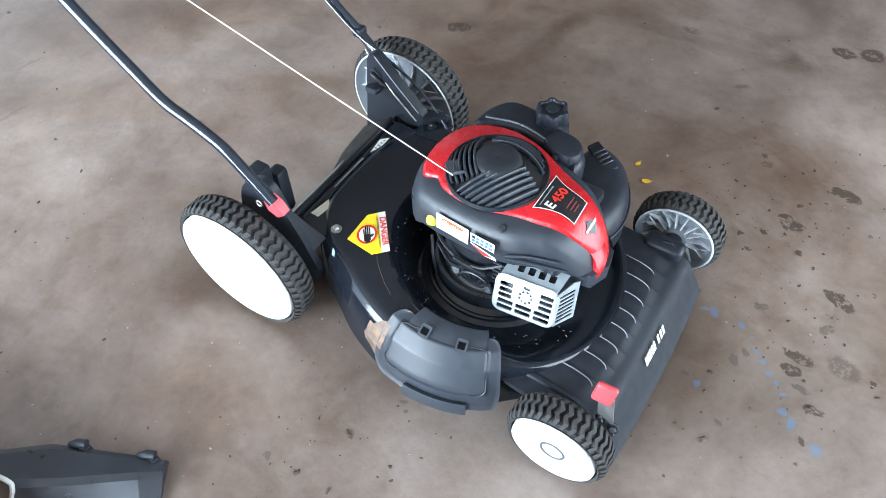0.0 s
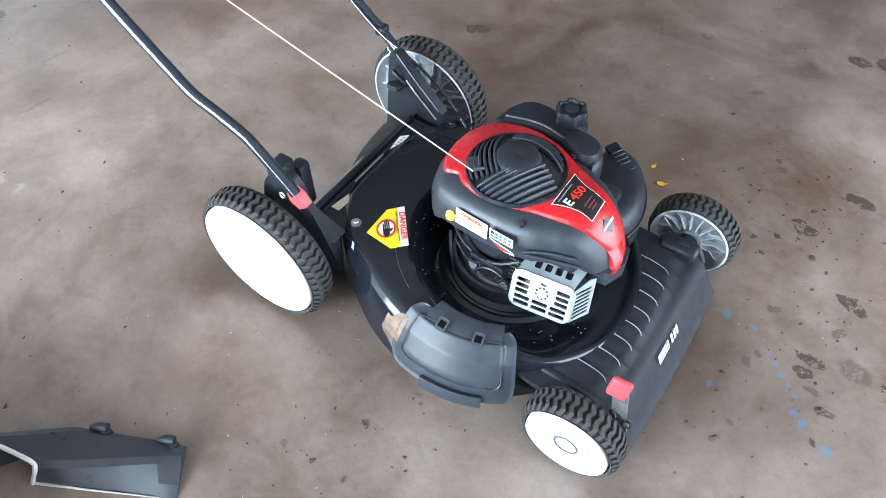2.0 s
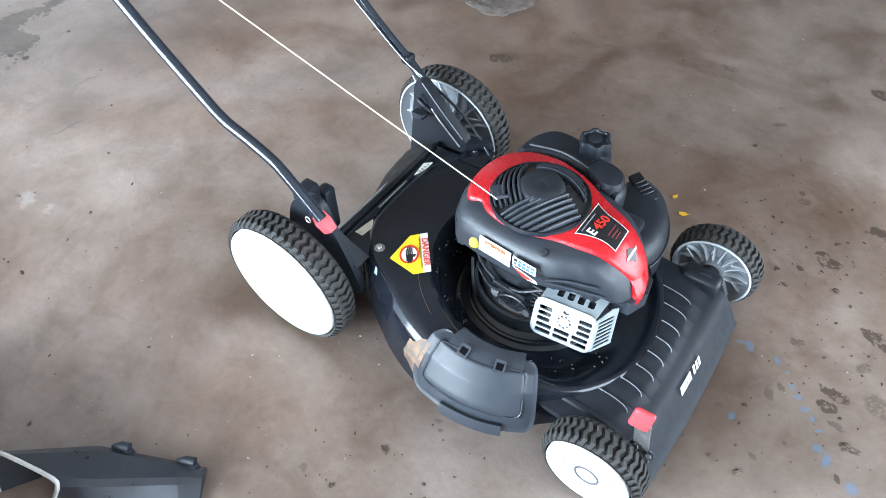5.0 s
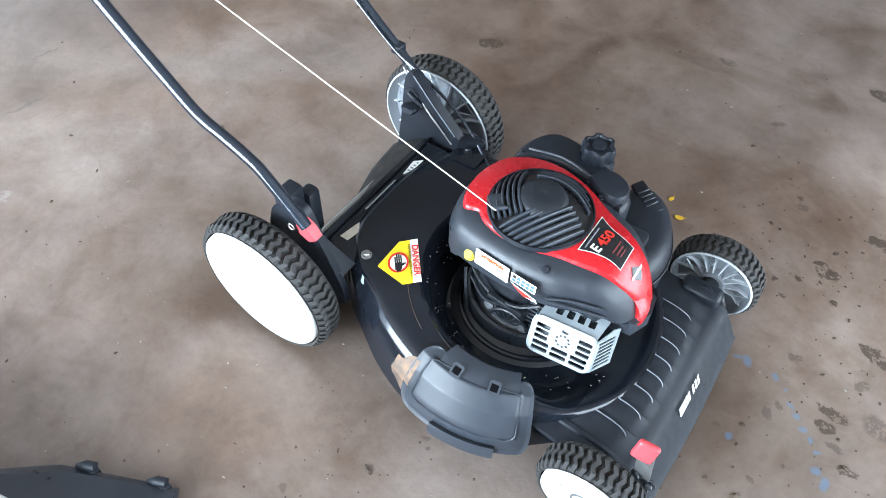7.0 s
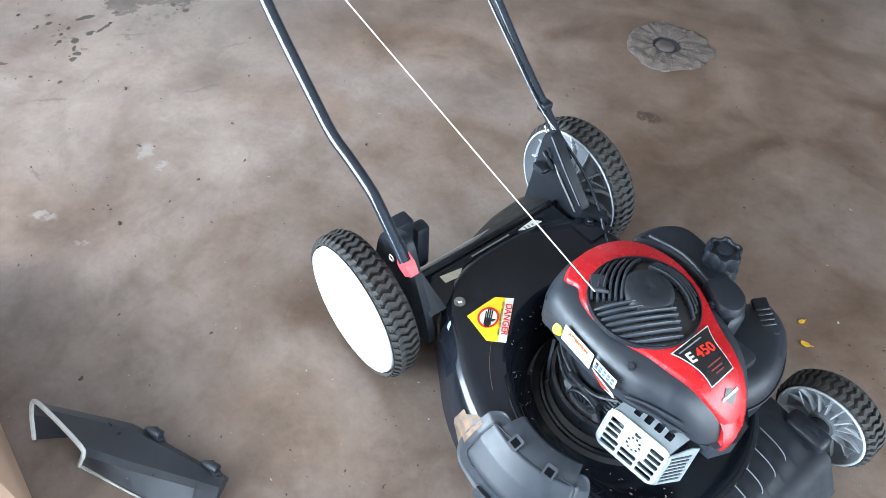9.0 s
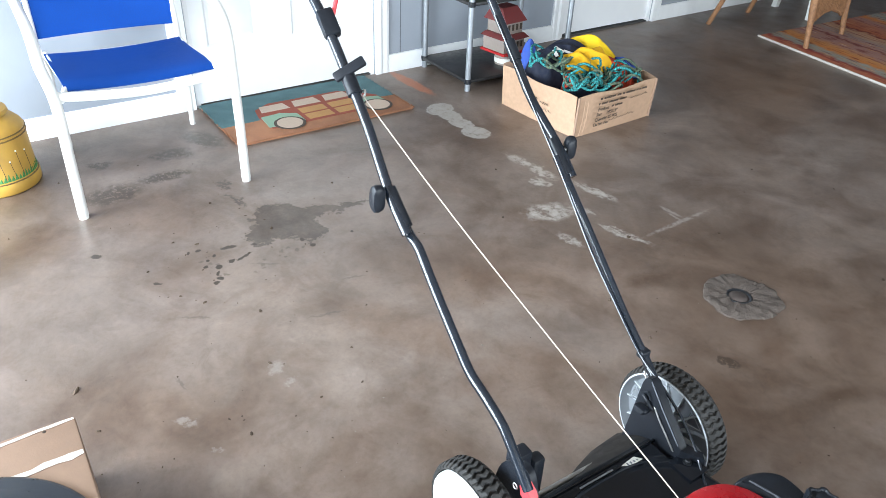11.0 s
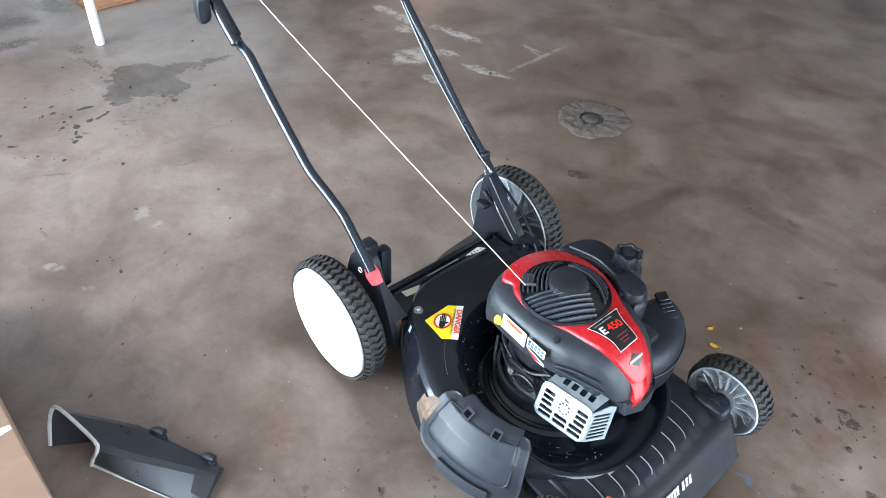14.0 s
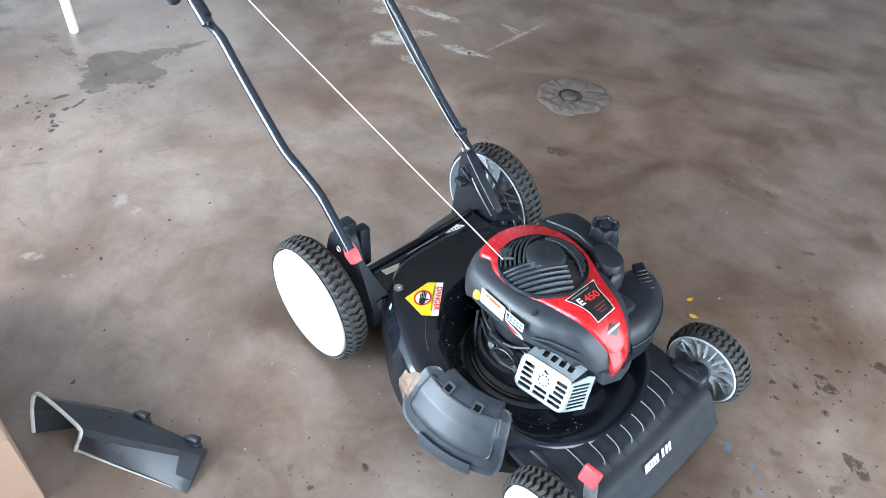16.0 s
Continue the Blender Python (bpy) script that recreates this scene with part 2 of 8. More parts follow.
def concrete():
    """Old sealed garage slab: brown and grey mottling, painted light and shade, wet stain, patches, drips and scrapes.
    """
    m = bpy.data.materials.new("garage_concrete")
    m.use_nodes = True
    t = m.node_tree
    n = t.nodes
    p = n["Principled BSDF"]
    co = n.new("ShaderNodeTexCoord")

    def noise_node(scale, detail=5, rough=0.55):
        x = n.new("ShaderNodeTexNoise")
        x.inputs["Scale"].default_value, x.inputs["Detail"].default_value, x.inputs["Roughness"].default_value = scale, detail, rough
        link(t, co.outputs["Object"], x.inputs["Vector"])
        return x

    def math_node(op, a, b=None, clamp=False):
        x = n.new("ShaderNodeMath")
        x.operation, x.use_clamp = op, clamp
        for i, v in enumerate((a, b)):
            if v is None:
                continue
            if isinstance(v, (int, float)):
                x.inputs[i].default_value = v
            else:
                link(t, v, x.inputs[i])
        return x.outputs[0]

    def ramp_node(src, stops):
        x = n.new("ShaderNodeValToRGB")
        while len(x.color_ramp.elements) < len(stops):
            x.color_ramp.elements.new(0.5)
        for e, (pos, c) in zip(x.color_ramp.elements, stops):
            e.position, e.color = pos, (*c, 1)
        link(t, src, x.inputs[0])
        return x.outputs[0]

    def mix_col(fac, a, b):
        x = n.new("ShaderNodeMix")
        x.data_type = "RGBA"
        link(t, fac, x.inputs["Factor"])
        for s, v in ((x.inputs[6], a), (x.inputs[7], b)):
            if isinstance(v, tuple):
                s.default_value = (*v, 1)
            else:
                link(t, v, s)
        return x.outputs[2]

    def tint_col(fac, a, factor):
        """Multiplies what lies under the mask by a factor, to darken or lighten it."""
        x = n.new("ShaderNodeMix")
        x.data_type, x.blend_type = "RGBA", "MULTIPLY"
        link(t, fac, x.inputs["Factor"])
        link(t, a, x.inputs[6])
        x.inputs[7].default_value = (*factor, 1)
        return x.outputs[2]

    cloud, mid, grain, warp = noise_node(1.1, 6, 0.6), noise_node(5.5, 6, 0.62), noise_node(60, 5, 0.7), noise_node(9, 5, 0.65)
    warp2 = noise_node(45, 4, 0.6)
    rim = noise_node(14, 6, 0.72)
    base = ramp_node(cloud.outputs[0], [(0.30, (0.126, 0.092, 0.072)), (0.46, (0.162, 0.123, 0.101)), (0.58, (0.184, 0.144, 0.123)), (0.72, (0.209, 0.173, 0.152))])
    blotch = ramp_node(mid.outputs[0], [(0.34, (0.78, 0.745, 0.71)), (0.50, (1.0, 1.0, 1.0)), (0.66, (1.11, 1.11, 1.12))])
    mul = n.new("ShaderNodeMix")
    mul.data_type, mul.blend_type = "RGBA", "MULTIPLY"
    mul.inputs["Factor"].default_value = 1.0
    link(t, base, mul.inputs[6])
    link(t, blotch, mul.inputs[7])
    speck = ramp_node(grain.outputs[0], [(0.30, (0.90, 0.89, 0.88)), (0.5, (1, 1, 1)), (0.72, (1.05, 1.05, 1.05))])
    mul2 = n.new("ShaderNodeMix")
    mul2.data_type, mul2.blend_type = "RGBA", "MULTIPLY"
    mul2.inputs["Factor"].default_value = 1.0
    link(t, mul.outputs[2], mul2.inputs[6])
    link(t, speck, mul2.inputs[7])
    colour = mul2.outputs[2]
    # worn-off sealer: lighter and browner fields with fairly crisp, folded edges
    fields = noise_node(2.3, 4, 0.55)
    fields.inputs["Distortion"].default_value = 1.1
    worn = ramp_node(fields.outputs[0], [(0.36, (0.74, 0.665, 0.60)), (0.445, (0.92, 0.89, 0.865)), (0.50, (1.0, 1.0, 1.0)), (0.535, (1.09, 1.09, 1.08)), (0.66, (1.16, 1.17, 1.18))])
    smears = noise_node(7.0, 6, 0.7)
    smears.inputs["Distortion"].default_value = 2.0
    smear = ramp_node(smears.outputs[0], [(0.33, (0.84, 0.81, 0.78)), (0.47, (1.0, 1.0, 1.0)), (0.56, (1.0, 1.0, 1.0)), (0.68, (1.14, 1.14, 1.14))])
    blots = noise_node(3.4, 7, 0.66)
    blots.inputs["Distortion"].default_value = 0.7
    blot = ramp_node(blots.outputs[0], [(0.37, (0.68, 0.57, 0.48)), (0.46, (0.91, 0.87, 0.83)), (0.52, (1.02, 1.01, 1.00)), (0.60, (1.16, 1.13, 1.09)), (0.68, (1.22, 1.21, 1.20))])
    for layer, amount in ((worn, 0.85), (smear, 0.7), (blot, 0.52)):
        over = n.new("ShaderNodeMix")
        over.data_type, over.blend_type = "RGBA", "MULTIPLY"
        over.inputs["Factor"].default_value = amount
        link(t, colour, over.inputs[6])
        link(t, layer, over.inputs[7])
        colour = over.outputs[2]

    # coordinates with a ragged edge, shared by all marks
    def ragged(src, amount):
        x = n.new("ShaderNodeVectorMath")
        x.operation = "MULTIPLY_ADD"
        sub = n.new("ShaderNodeVectorMath")
        sub.operation = "SUBTRACT"
        link(t, src.outputs["Color"], sub.inputs[0])
        sub.inputs[1].default_value = (0.5, 0.5, 0.5)
        link(t, sub.outputs[0], x.inputs[0])
        x.inputs[1].default_value = (amount, amount, 0)
        link(t, co.outputs["Object"], x.inputs[2])
        return x.outputs[0]

    coarse, fine = ragged(warp, 0.16), ragged(warp2, 0.035)

    last = []

    def marks(rows, space, soft):
        """The union of ellipses (x, y, half length, half width, turn). Each one waits for the one before it: its
        result rides along on the flattened z axis, so that few values are held at a time."""
        out = None
        for x, y, a, b, turn in rows:
            held = space
            if last:
                up = n.new("ShaderNodeCombineXYZ")
                link(t, last[-1], up.inputs["Z"])
                plus = n.new("ShaderNodeVectorMath")
                link(t, space, plus.inputs[0])
                link(t, up.outputs[0], plus.inputs[1])
                held = plus.outputs[0]
            mp = n.new("ShaderNodeMapping")
            mp.vector_type = "TEXTURE"
            mp.inputs["Location"].default_value = (x, y, 0)
            mp.inputs["Rotation"].default_value = (0, 0, radians(turn))
            mp.inputs["Scale"].default_value = (a, b, 1e5)
            link(t, held, mp.inputs["Vector"])
            ln = n.new("ShaderNodeVectorMath")
            ln.operation = "LENGTH"
            link(t, mp.outputs[0], ln.inputs[0])
            mr = n.new("ShaderNodeMapRange")
            mr.interpolation_type = "SMOOTHSTEP"
            for k, v in zip(("From Min", "From Max", "To Min", "To Max"), (1 - soft, 1 + soft, 1, 0)):
                mr.inputs[k].default_value = v
            link(t, ln.outputs[1], mr.inputs["Value"])
            out = mr.outputs[0] if out is None else math_node("MAXIMUM", out, mr.outputs[0])
            last.append(out)
        return out

    # brown clouds of the slab; some also paint shade, as beside the mower
    brown = marks([(-0.75, 1.05, 0.75, 0.45, 25), (-2.3, 2.9, 0.9, 0.5, 10), (0.2, 0.62, 0.35, 0.16, 20), (-2.26, -0.44, 0.25, 0.17, 44), (-2.215, -0.83, 0.15, 0.11, 62), (-0.45, 0.62, 0.3, 0.16, 20), (-1.15, 0.05, 0.22, 0.10, 30), (-1.3, 0.5, 0.42, 0.2, 60), (-0.78, 0.27, 0.22, 0.15, 40), (-0.32, -0.42, 0.2, 0.13, 30), (-0.55, 1.05, 0.5, 0.3, 40), (-1.2, -0.75, 0.3, 0.14, 40)], coarse, 0.5)
    colour = tint_col(brown, colour, (0.85, 0.775, 0.71))
    # paler fields paint in the floor's brighter lit areas
    grey = marks([(-1.12, -0.14, 0.62, 0.36, 30), (-1.15, 0.45, 0.35, 0.14, 60), (0.75, 0.9, 0.4, 0.25, 40), (-0.88, -0.45, 0.40, 0.20, 40), (0.52, 0.40, 0.32, 0.24, 0)], coarse, 0.7)
    colour = tint_col(grey, colour, (1.42, 1.44, 1.45))
    pool = marks([(-1.955, -0.035, 0.135, 0.10, 15), (-1.92, -0.14, 0.085, 0.055, -35), (-1.85, 0.02, 0.065, 0.05, 0), (-1.97, 0.11, 0.10, 0.035, 82), (-1.955, 0.22, 0.10, 0.018, 84)], ragged(rim, 0.20), 0.13)
    edge = math_node("MULTIPLY", math_node("MULTIPLY", pool, math_node("SUBTRACT", 1.0, pool)), 1.5)
    spots = n.new("ShaderNodeTexVoronoi")
    spots.inputs["Scale"].default_value = 34
    link(t, fine, spots.inputs["Vector"])
    dot = n.new("ShaderNodeMapRange")
    for k, v in zip(("From Min", "From Max", "To Min", "To Max"), (0.22, 0.34, 1, 0)):
        dot.inputs[k].default_value = v
    link(t, spots.outputs["Distance"], dot.inputs["Value"])
    splash = marks([(-1.785, -0.355, 0.09, 0.06, 20), (-1.77, -0.10, 0.025, 0.2, 25)], coarse, 0.2)
    blobs = marks([(-1.834, -0.366, 0.0058, 0.0085, 59), (-1.800, -0.383, 0.0072, 0.0095, 56), (-1.855, -0.335, 0.0058, 0.0095, 59), (-1.779, -0.345, 0.0113, 0.0136, 61), (-1.744, -0.359, 0.0068, 0.0136, 59), (-1.713, -0.362, 0.0127, 0.0091, 31), (-1.694, -0.382, 0.0091, 0.0104, 60), (-1.794, -0.296, 0.0130, 0.0080, 122), (-1.800, -0.248, 0.0318, 0.0060, 114),
                   (-1.912, -0.409, 0.0058, 0.0082, 59), (-1.912, -0.375, 0.0081, 0.0082, 60), (-2.046, -0.682, 0.0178, 0.0114, 52), (-1.783, -0.549, 0.0139, 0.0063, 60), (-1.882, -0.276, 0.0271, 0.0102, 86), (-1.856, -0.189, 0.0089, 0.0076, 63), (-1.802, -0.031, 0.0081, 0.0112, 60), (-1.752, -0.013, 0.0103, 0.0098, 61), (-1.765, 0.152, 0.0058, 0.0081, 59)], ragged(warp2, 0.02), 0.3)
    drips = math_node("MAXIMUM", math_node("MULTIPLY", math_node("MULTIPLY", splash, dot.outputs[0]), 0.4), blobs)
    wet = math_node("MAXIMUM", math_node("ADD", math_node("MULTIPLY", pool, math_node("ADD", math_node("MULTIPLY", warp.outputs[0], 1.25), 0.02)), edge), math_node("MULTIPLY", drips, 1.12), True)
    colour = mix_col(math_node("MULTIPLY", wet, 0.92), colour, (0.034, 0.023, 0.015))
    scratch = marks([(-1.72, -0.2, 0.05, 0.004, 60), (-1.50, 0.02, 0.04, 0.004, 75), (-1.36, -0.14, 0.06, 0.004, 80), (-1.28, -0.62, 0.03, 0.004, 10), (-1.55, -0.5, 0.05, 0.003, 60)], fine, 0.5)
    colour = mix_col(math_node("MULTIPLY", scratch, 0.45), colour, (0.061, 0.048, 0.041))
    flake = noise_node(26, 6, 0.75)
    flaky = ramp_node(flake.outputs[0], [(0.41, (0.06, 0.06, 0.06)), (0.50, (0.70, 0.70, 0.70)), (0.60, (1.0, 1.0, 1.0))])
    pale = marks([(-2.615, 1.085, 0.062, 0.082, 30), (-2.52, 1.085, 0.075, 0.052, 0), (-2.41, 1.08, 0.075, 0.048, 10), (-2.285, 1.08, 0.072, 0.062, 20)], ragged(warp2, 0.03), 0.10)
    solid = ramp_node(flake.outputs[0], [(0.34, (0.35, 0.35, 0.35)), (0.46, (0.85, 0.85, 0.85)), (0.56, (1.0, 1.0, 1.0))])
    rimmed = math_node("MULTIPLY", math_node("MULTIPLY", pale, math_node("SUBTRACT", 1.0, pale)), 1.6)
    colour = mix_col(math_node("MULTIPLY", math_node("ADD", math_node("MULTIPLY", pale, solid), rimmed, True), 0.90), colour, (0.385, 0.355, 0.32))
    scrapes = marks([(-1.515, 0.890, 0.1004, 0.0600, 80), (-1.863, 1.085, 0.1499, 0.0300, 6), (-1.574, 1.165, 0.1138, 0.0292, 16), (-1.245, 1.031, 0.1049, 0.0200, 22), (-1.310, 0.823, 0.0526, 0.0230, 14), (-1.730, 1.025, 0.0405, 0.0326, 20),
                     (-1.45, 1.02, 0.04, 0.02, 30)], ragged(rim, 0.11), 0.30)
    flecks = marks([(-1.211, -0.373, 0.0180, 0.0290, 34), (-1.137, -0.361, 0.0130, 0.0200, 15), (-1.133, -0.651, 0.0280, 0.0130, 41), (-1.001, -0.613, 0.0100, 0.0080, 60)], ragged(warp2, 0.05), 0.4)
    colour = mix_col(math_node("MULTIPLY", math_node("MULTIPLY", flecks, flaky), 0.65), colour, (0.34, 0.30, 0.265))
    lines = marks([(-1.199, 1.280, 0.1772, 0.0100, 93), (-1.275, 1.322, 0.0502, 0.0090, 6), (-1.237, 1.305, 0.0450, 0.0060, 1)], ragged(warp2, 0.02), 0.5)
    colour = mix_col(math_node("MULTIPLY", math_node("MULTIPLY", lines, flaky), 0.75), colour, (0.34, 0.30, 0.268))
    colour = mix_col(math_node("MULTIPLY", math_node("MULTIPLY", scrapes, flaky), 0.88), colour, (0.44, 0.40, 0.36))
    orange = marks([(-3.01, 1.15, 0.20, 0.036, 4)], fine, 0.25)
    colour = mix_col(math_node("MULTIPLY", orange, 0.92), colour, (0.422, 0.136, 0.058))
    blue = marks([(0.401, 0.211, 0.0081, 0.0126, 30), (0.459, 0.209, 0.0067, 0.0085, 27), (0.483, 0.191, 0.0036, 0.0032, 34), (0.502, 0.164, 0.0036, 0.0086, 56), (0.519, 0.150, 0.0067, 0.0073, 27), (0.537, 0.131, 0.0072, 0.0054, 34), (0.554, 0.116, 0.0050, 0.0073, 37),
                  (0.572, 0.100, 0.0072, 0.0032, 34), (0.581, 0.065, 0.0081, 0.0076, 30), (0.600, 0.050, 0.0071, 0.0140, 8), (0.652, 0.023, 0.0108, 0.0114, 34), (0.429, 0.040, 0.0072, 0.0063, 34), (0.382, 0.210, 0.0098, 0.0041, 24)], ragged(warp2, 0.014), 0.45)
    colour = mix_col(math_node("MULTIPLY", blue, 0.34), colour, (0.051, 0.218, 0.394))
    mudgap = n.new("ShaderNodeMapRange")
    mudgap.inputs["From Min"].default_value, mudgap.inputs["From Max"].default_value = 0.435, 0.475
    torn = noise_node(150, 4, 0.7)
    link(t, math_node("ADD", math_node("MULTIPLY", warp2.outputs[0], 0.55), math_node("MULTIPLY", torn.outputs[0], 0.45)), mudgap.inputs["Value"])
    mud = marks([(0.547, 0.672, 0.034, 0.017, -8), (0.466, 0.523, 0.0275, 0.019, -12), (0.450, 0.540, 0.0117, 0.0104, 31), (0.605, 0.369, 0.036, 0.017, -24), (0.573, 0.195, 0.031, 0.011, -8), (0.570, 0.161, 0.019, 0.014, 6), (0.627, 0.096, 0.0185, 0.011, 16),
                 (0.627, 0.027, 0.0058, 0.0095, 31), (0.707, 0.212, 0.0055, 0.0071, 27), (0.421, 0.470, 0.0072, 0.0073, 34), (0.406, 0.407, 0.0080, 0.0050, 0), (0.465, 0.587, 0.0058, 0.0051, 31), (0.378, 0.440, 0.0058, 0.0051, 31), (0.349, 0.701, 0.0072, 0.0092, 34), (0.660, 0.419, 0.0058, 0.0051, 31),
                 (-0.555, 0.779, 0.036, 0.02304, 30), (0.41, 1.206, 0.0324, 0.0216, 0), (0.479, 1.233, 0.0324, 0.0288, 30)], ragged(warp2, 0.028), 0.12)
    faint = marks([(0.602, 0.285, 0.0164, 0.0108, 52), (0.471, 0.127, 0.0081, 0.0158, 30), (0.483, 0.154, 0.0072, 0.0104, 34), (0.477, 0.274, 0.0143, 0.0073, 25), (0.654, 0.214, 0.0314, 0.0238, -22), (0.595, 0.129, 0.0171, 0.0060, -7), (0.491, -0.018, 0.0073, 0.0051, -16), (0.401, 0.049, 0.0072, 0.0051, 34),
                   (0.363, 0.680, 0.0161, 0.0117, 30), (0.02, 1.1, 0.0216, 0.0144, 0), (0.22, 0.93, 0.0216, 0.00864, 30), (-0.02, -0.282, 0.0086, 0.0058, 20), (-0.005, -0.3, 0.0058, 0.0043, 50), (-0.168, -0.50, 0.010, 0.007, 20)], ragged(warp2, 0.022), 0.25)
    stain = marks([(-2.806, -0.065, 0.1141, 0.0537, 25), (-2.730, -0.243, 0.0876, 0.0471, 83), (-2.757, -0.526, 0.0425, 0.0347, 63), (-2.529, -0.327, 0.1060, 0.0386, 91), (-2.471, -0.545, 0.1140, 0.0733, 98), (-2.324, -0.132, 0.0304, 0.0175, 44), (-2.194, -0.134, 0.0610, 0.0106, 1), (-2.365, -0.131, 0.03, 0.012, 40)], ragged(rim, 0.16), 0.4)
    colour = mix_col(math_node("MULTIPLY", math_node("MULTIPLY", stain, mudgap.outputs[0]), 0.80), colour, (0.046, 0.030, 0.019))
    colour = mix_col(math_node("MULTIPLY", math_node("MULTIPLY", faint, mudgap.outputs[0]), 0.55), colour, (0.060, 0.042, 0.030))
    colour = mix_col(math_node("MULTIPLY", math_node("MULTIPLY", mud, mudgap.outputs[0]), 0.84), colour, (0.049, 0.032, 0.022))
    link(t, colour, p.inputs["Base Color"])
    # gloss: worn sealer
    rough = n.new("ShaderNodeMapRange")
    rough.inputs["From Min"].default_value, rough.inputs["From Max"].default_value = 0.35, 0.68
    rough.inputs["To Min"].default_value, rough.inputs["To Max"].default_value = 0.32, 0.52
    link(t, mid.outputs[0], rough.inputs["Value"])
    dry = math_node("ADD", rough.outputs[0], math_node("MULTIPLY", wet, 0.10))
    link(t, dry, p.inputs["Roughness"])
    p.inputs["Specular IOR Level"].default_value = 0.62
    bp = n.new("ShaderNodeBump")
    bp.inputs["Strength"].default_value, bp.inputs["Distance"].default_value = 0.25, 0.003
    link(t, math_node("ADD", grain.outputs[0], math_node("MULTIPLY", mid.outputs[0], 1.5)), bp.inputs["Height"])
    link(t, bp.outputs[0], p.inputs["Normal"])
    return m


CONCRETE = concrete()
RIM_RUST = material("dull_drain_cap", (0.10, 0.08, 0.073), 0.45, metal=0.4, vary=0.3, scale=80)
DRAIN_PATCH = material("rough_mortar", (0.123, 0.097, 0.082), 0.9, vary=0.35, scale=120, bump=1.0, bump_scale=160, second=(0.075, 0.058, 0.049), patch=30)


def striped(name, span, stops):
    """Woven stripes across local y, repeating every span metres, each (position 0 to 1, colour)."""
    m = bpy.data.materials.new(name)
    m.use_nodes = True
    t = m.node_tree
    n = t.nodes

    def calc(op, a, b, c=None):
        node = n.new("ShaderNodeMath")
        node.operation = op
        for k, v in enumerate((a, b, c)):
            if v is None:
                continue
            if isinstance(v, (int, float)):
                node.inputs[k].default_value = v
            else:
                link(t, v, node.inputs[k])
        return node.outputs[0]

    co = n.new("ShaderNodeTexCoord")
    no = n.new("ShaderNodeTexNoise")
    no.inputs["Scale"].default_value, no.inputs["Detail"].default_value = 9, 5
    link(t, co.outputs["Object"], no.inputs["Vector"])
    sep = n.new("ShaderNodeSeparateXYZ")
    link(t, co.outputs["Object"], sep.inputs[0])
    zig = calc("PINGPONG", sep.outputs[0], 0.045)
    across = calc("ADD", calc("MULTIPLY_ADD", no.outputs[0], 0.09, sep.outputs[1]), calc("MULTIPLY", zig, 0.38))
    ramp = n.new("ShaderNodeValToRGB")
    while len(ramp.color_ramp.elements) < len(stops):
        ramp.color_ramp.elements.new(0.5)
    for e, (pos, c) in zip(ramp.color_ramp.elements, stops):
        e.position, e.color = pos, (*c, 1)
    link(t, calc("FRACT", calc("DIVIDE", across, span), 0.0), ramp.inputs[0])
    # broken dashes of other yarn along each stripe
    run = n.new("ShaderNodeMapping")
    run.inputs["Scale"].default_value = (7, 34, 1)
    link(t, co.outputs["Object"], run.inputs["Vector"])
    dash = n.new("ShaderNodeTexNoise")
    dash.inputs["Scale"].default_value, dash.inputs["Detail"].default_value = 1.0, 2
    link(t, run.outputs[0], dash.inputs["Vector"])
    yarn = n.new("ShaderNodeValToRGB")
    for e, (pos, c) in zip((yarn.color_ramp.elements[0], yarn.color_ramp.elements.new(0.5), yarn.color_ramp.elements[1]), ((0.36, (0.20, 0.045, 0.042)), (0.5, (0.33, 0.23, 0.185)), (0.64, (0.46, 0.20, 0.085)))):
        e.position, e.color = pos, (*c, 1)
    link(t, dash.outputs[0], yarn.inputs[0])
    fine = n.new("ShaderNodeTexNoise")
    fine.inputs["Scale"].default_value, fine.inputs["Detail"].default_value = 140, 4
    link(t, co.outputs["Object"], fine.inputs["Vector"])
    fade = n.new("ShaderNodeMix")
    fade.data_type = "RGBA"
    link(t, calc("MULTIPLY", calc("ABSOLUTE", calc("MULTIPLY_ADD", dash.outputs[0], 2.0, -1.0), 0.0), calc("ADD", fine.outputs[0], 1.6)), fade.inputs["Factor"])
    link(t, ramp.outputs[0], fade.inputs[6])
    link(t, yarn.outputs[0], fade.inputs[7])
    p = n["Principled BSDF"]
    link(t, fade.outputs[2], p.inputs["Base Color"])
    p.inputs["Roughness"].default_value = 0.95
    p.inputs["Specular IOR Level"].default_value = 0.2
    bp = n.new("ShaderNodeBump")
    bp.inputs["Strength"].default_value, bp.inputs["Distance"].default_value = 0.6, 0.003
    link(t, fine.outputs[0], bp.inputs["Height"])
    link(t, bp.outputs[0], p.inputs["Normal"])
    return m


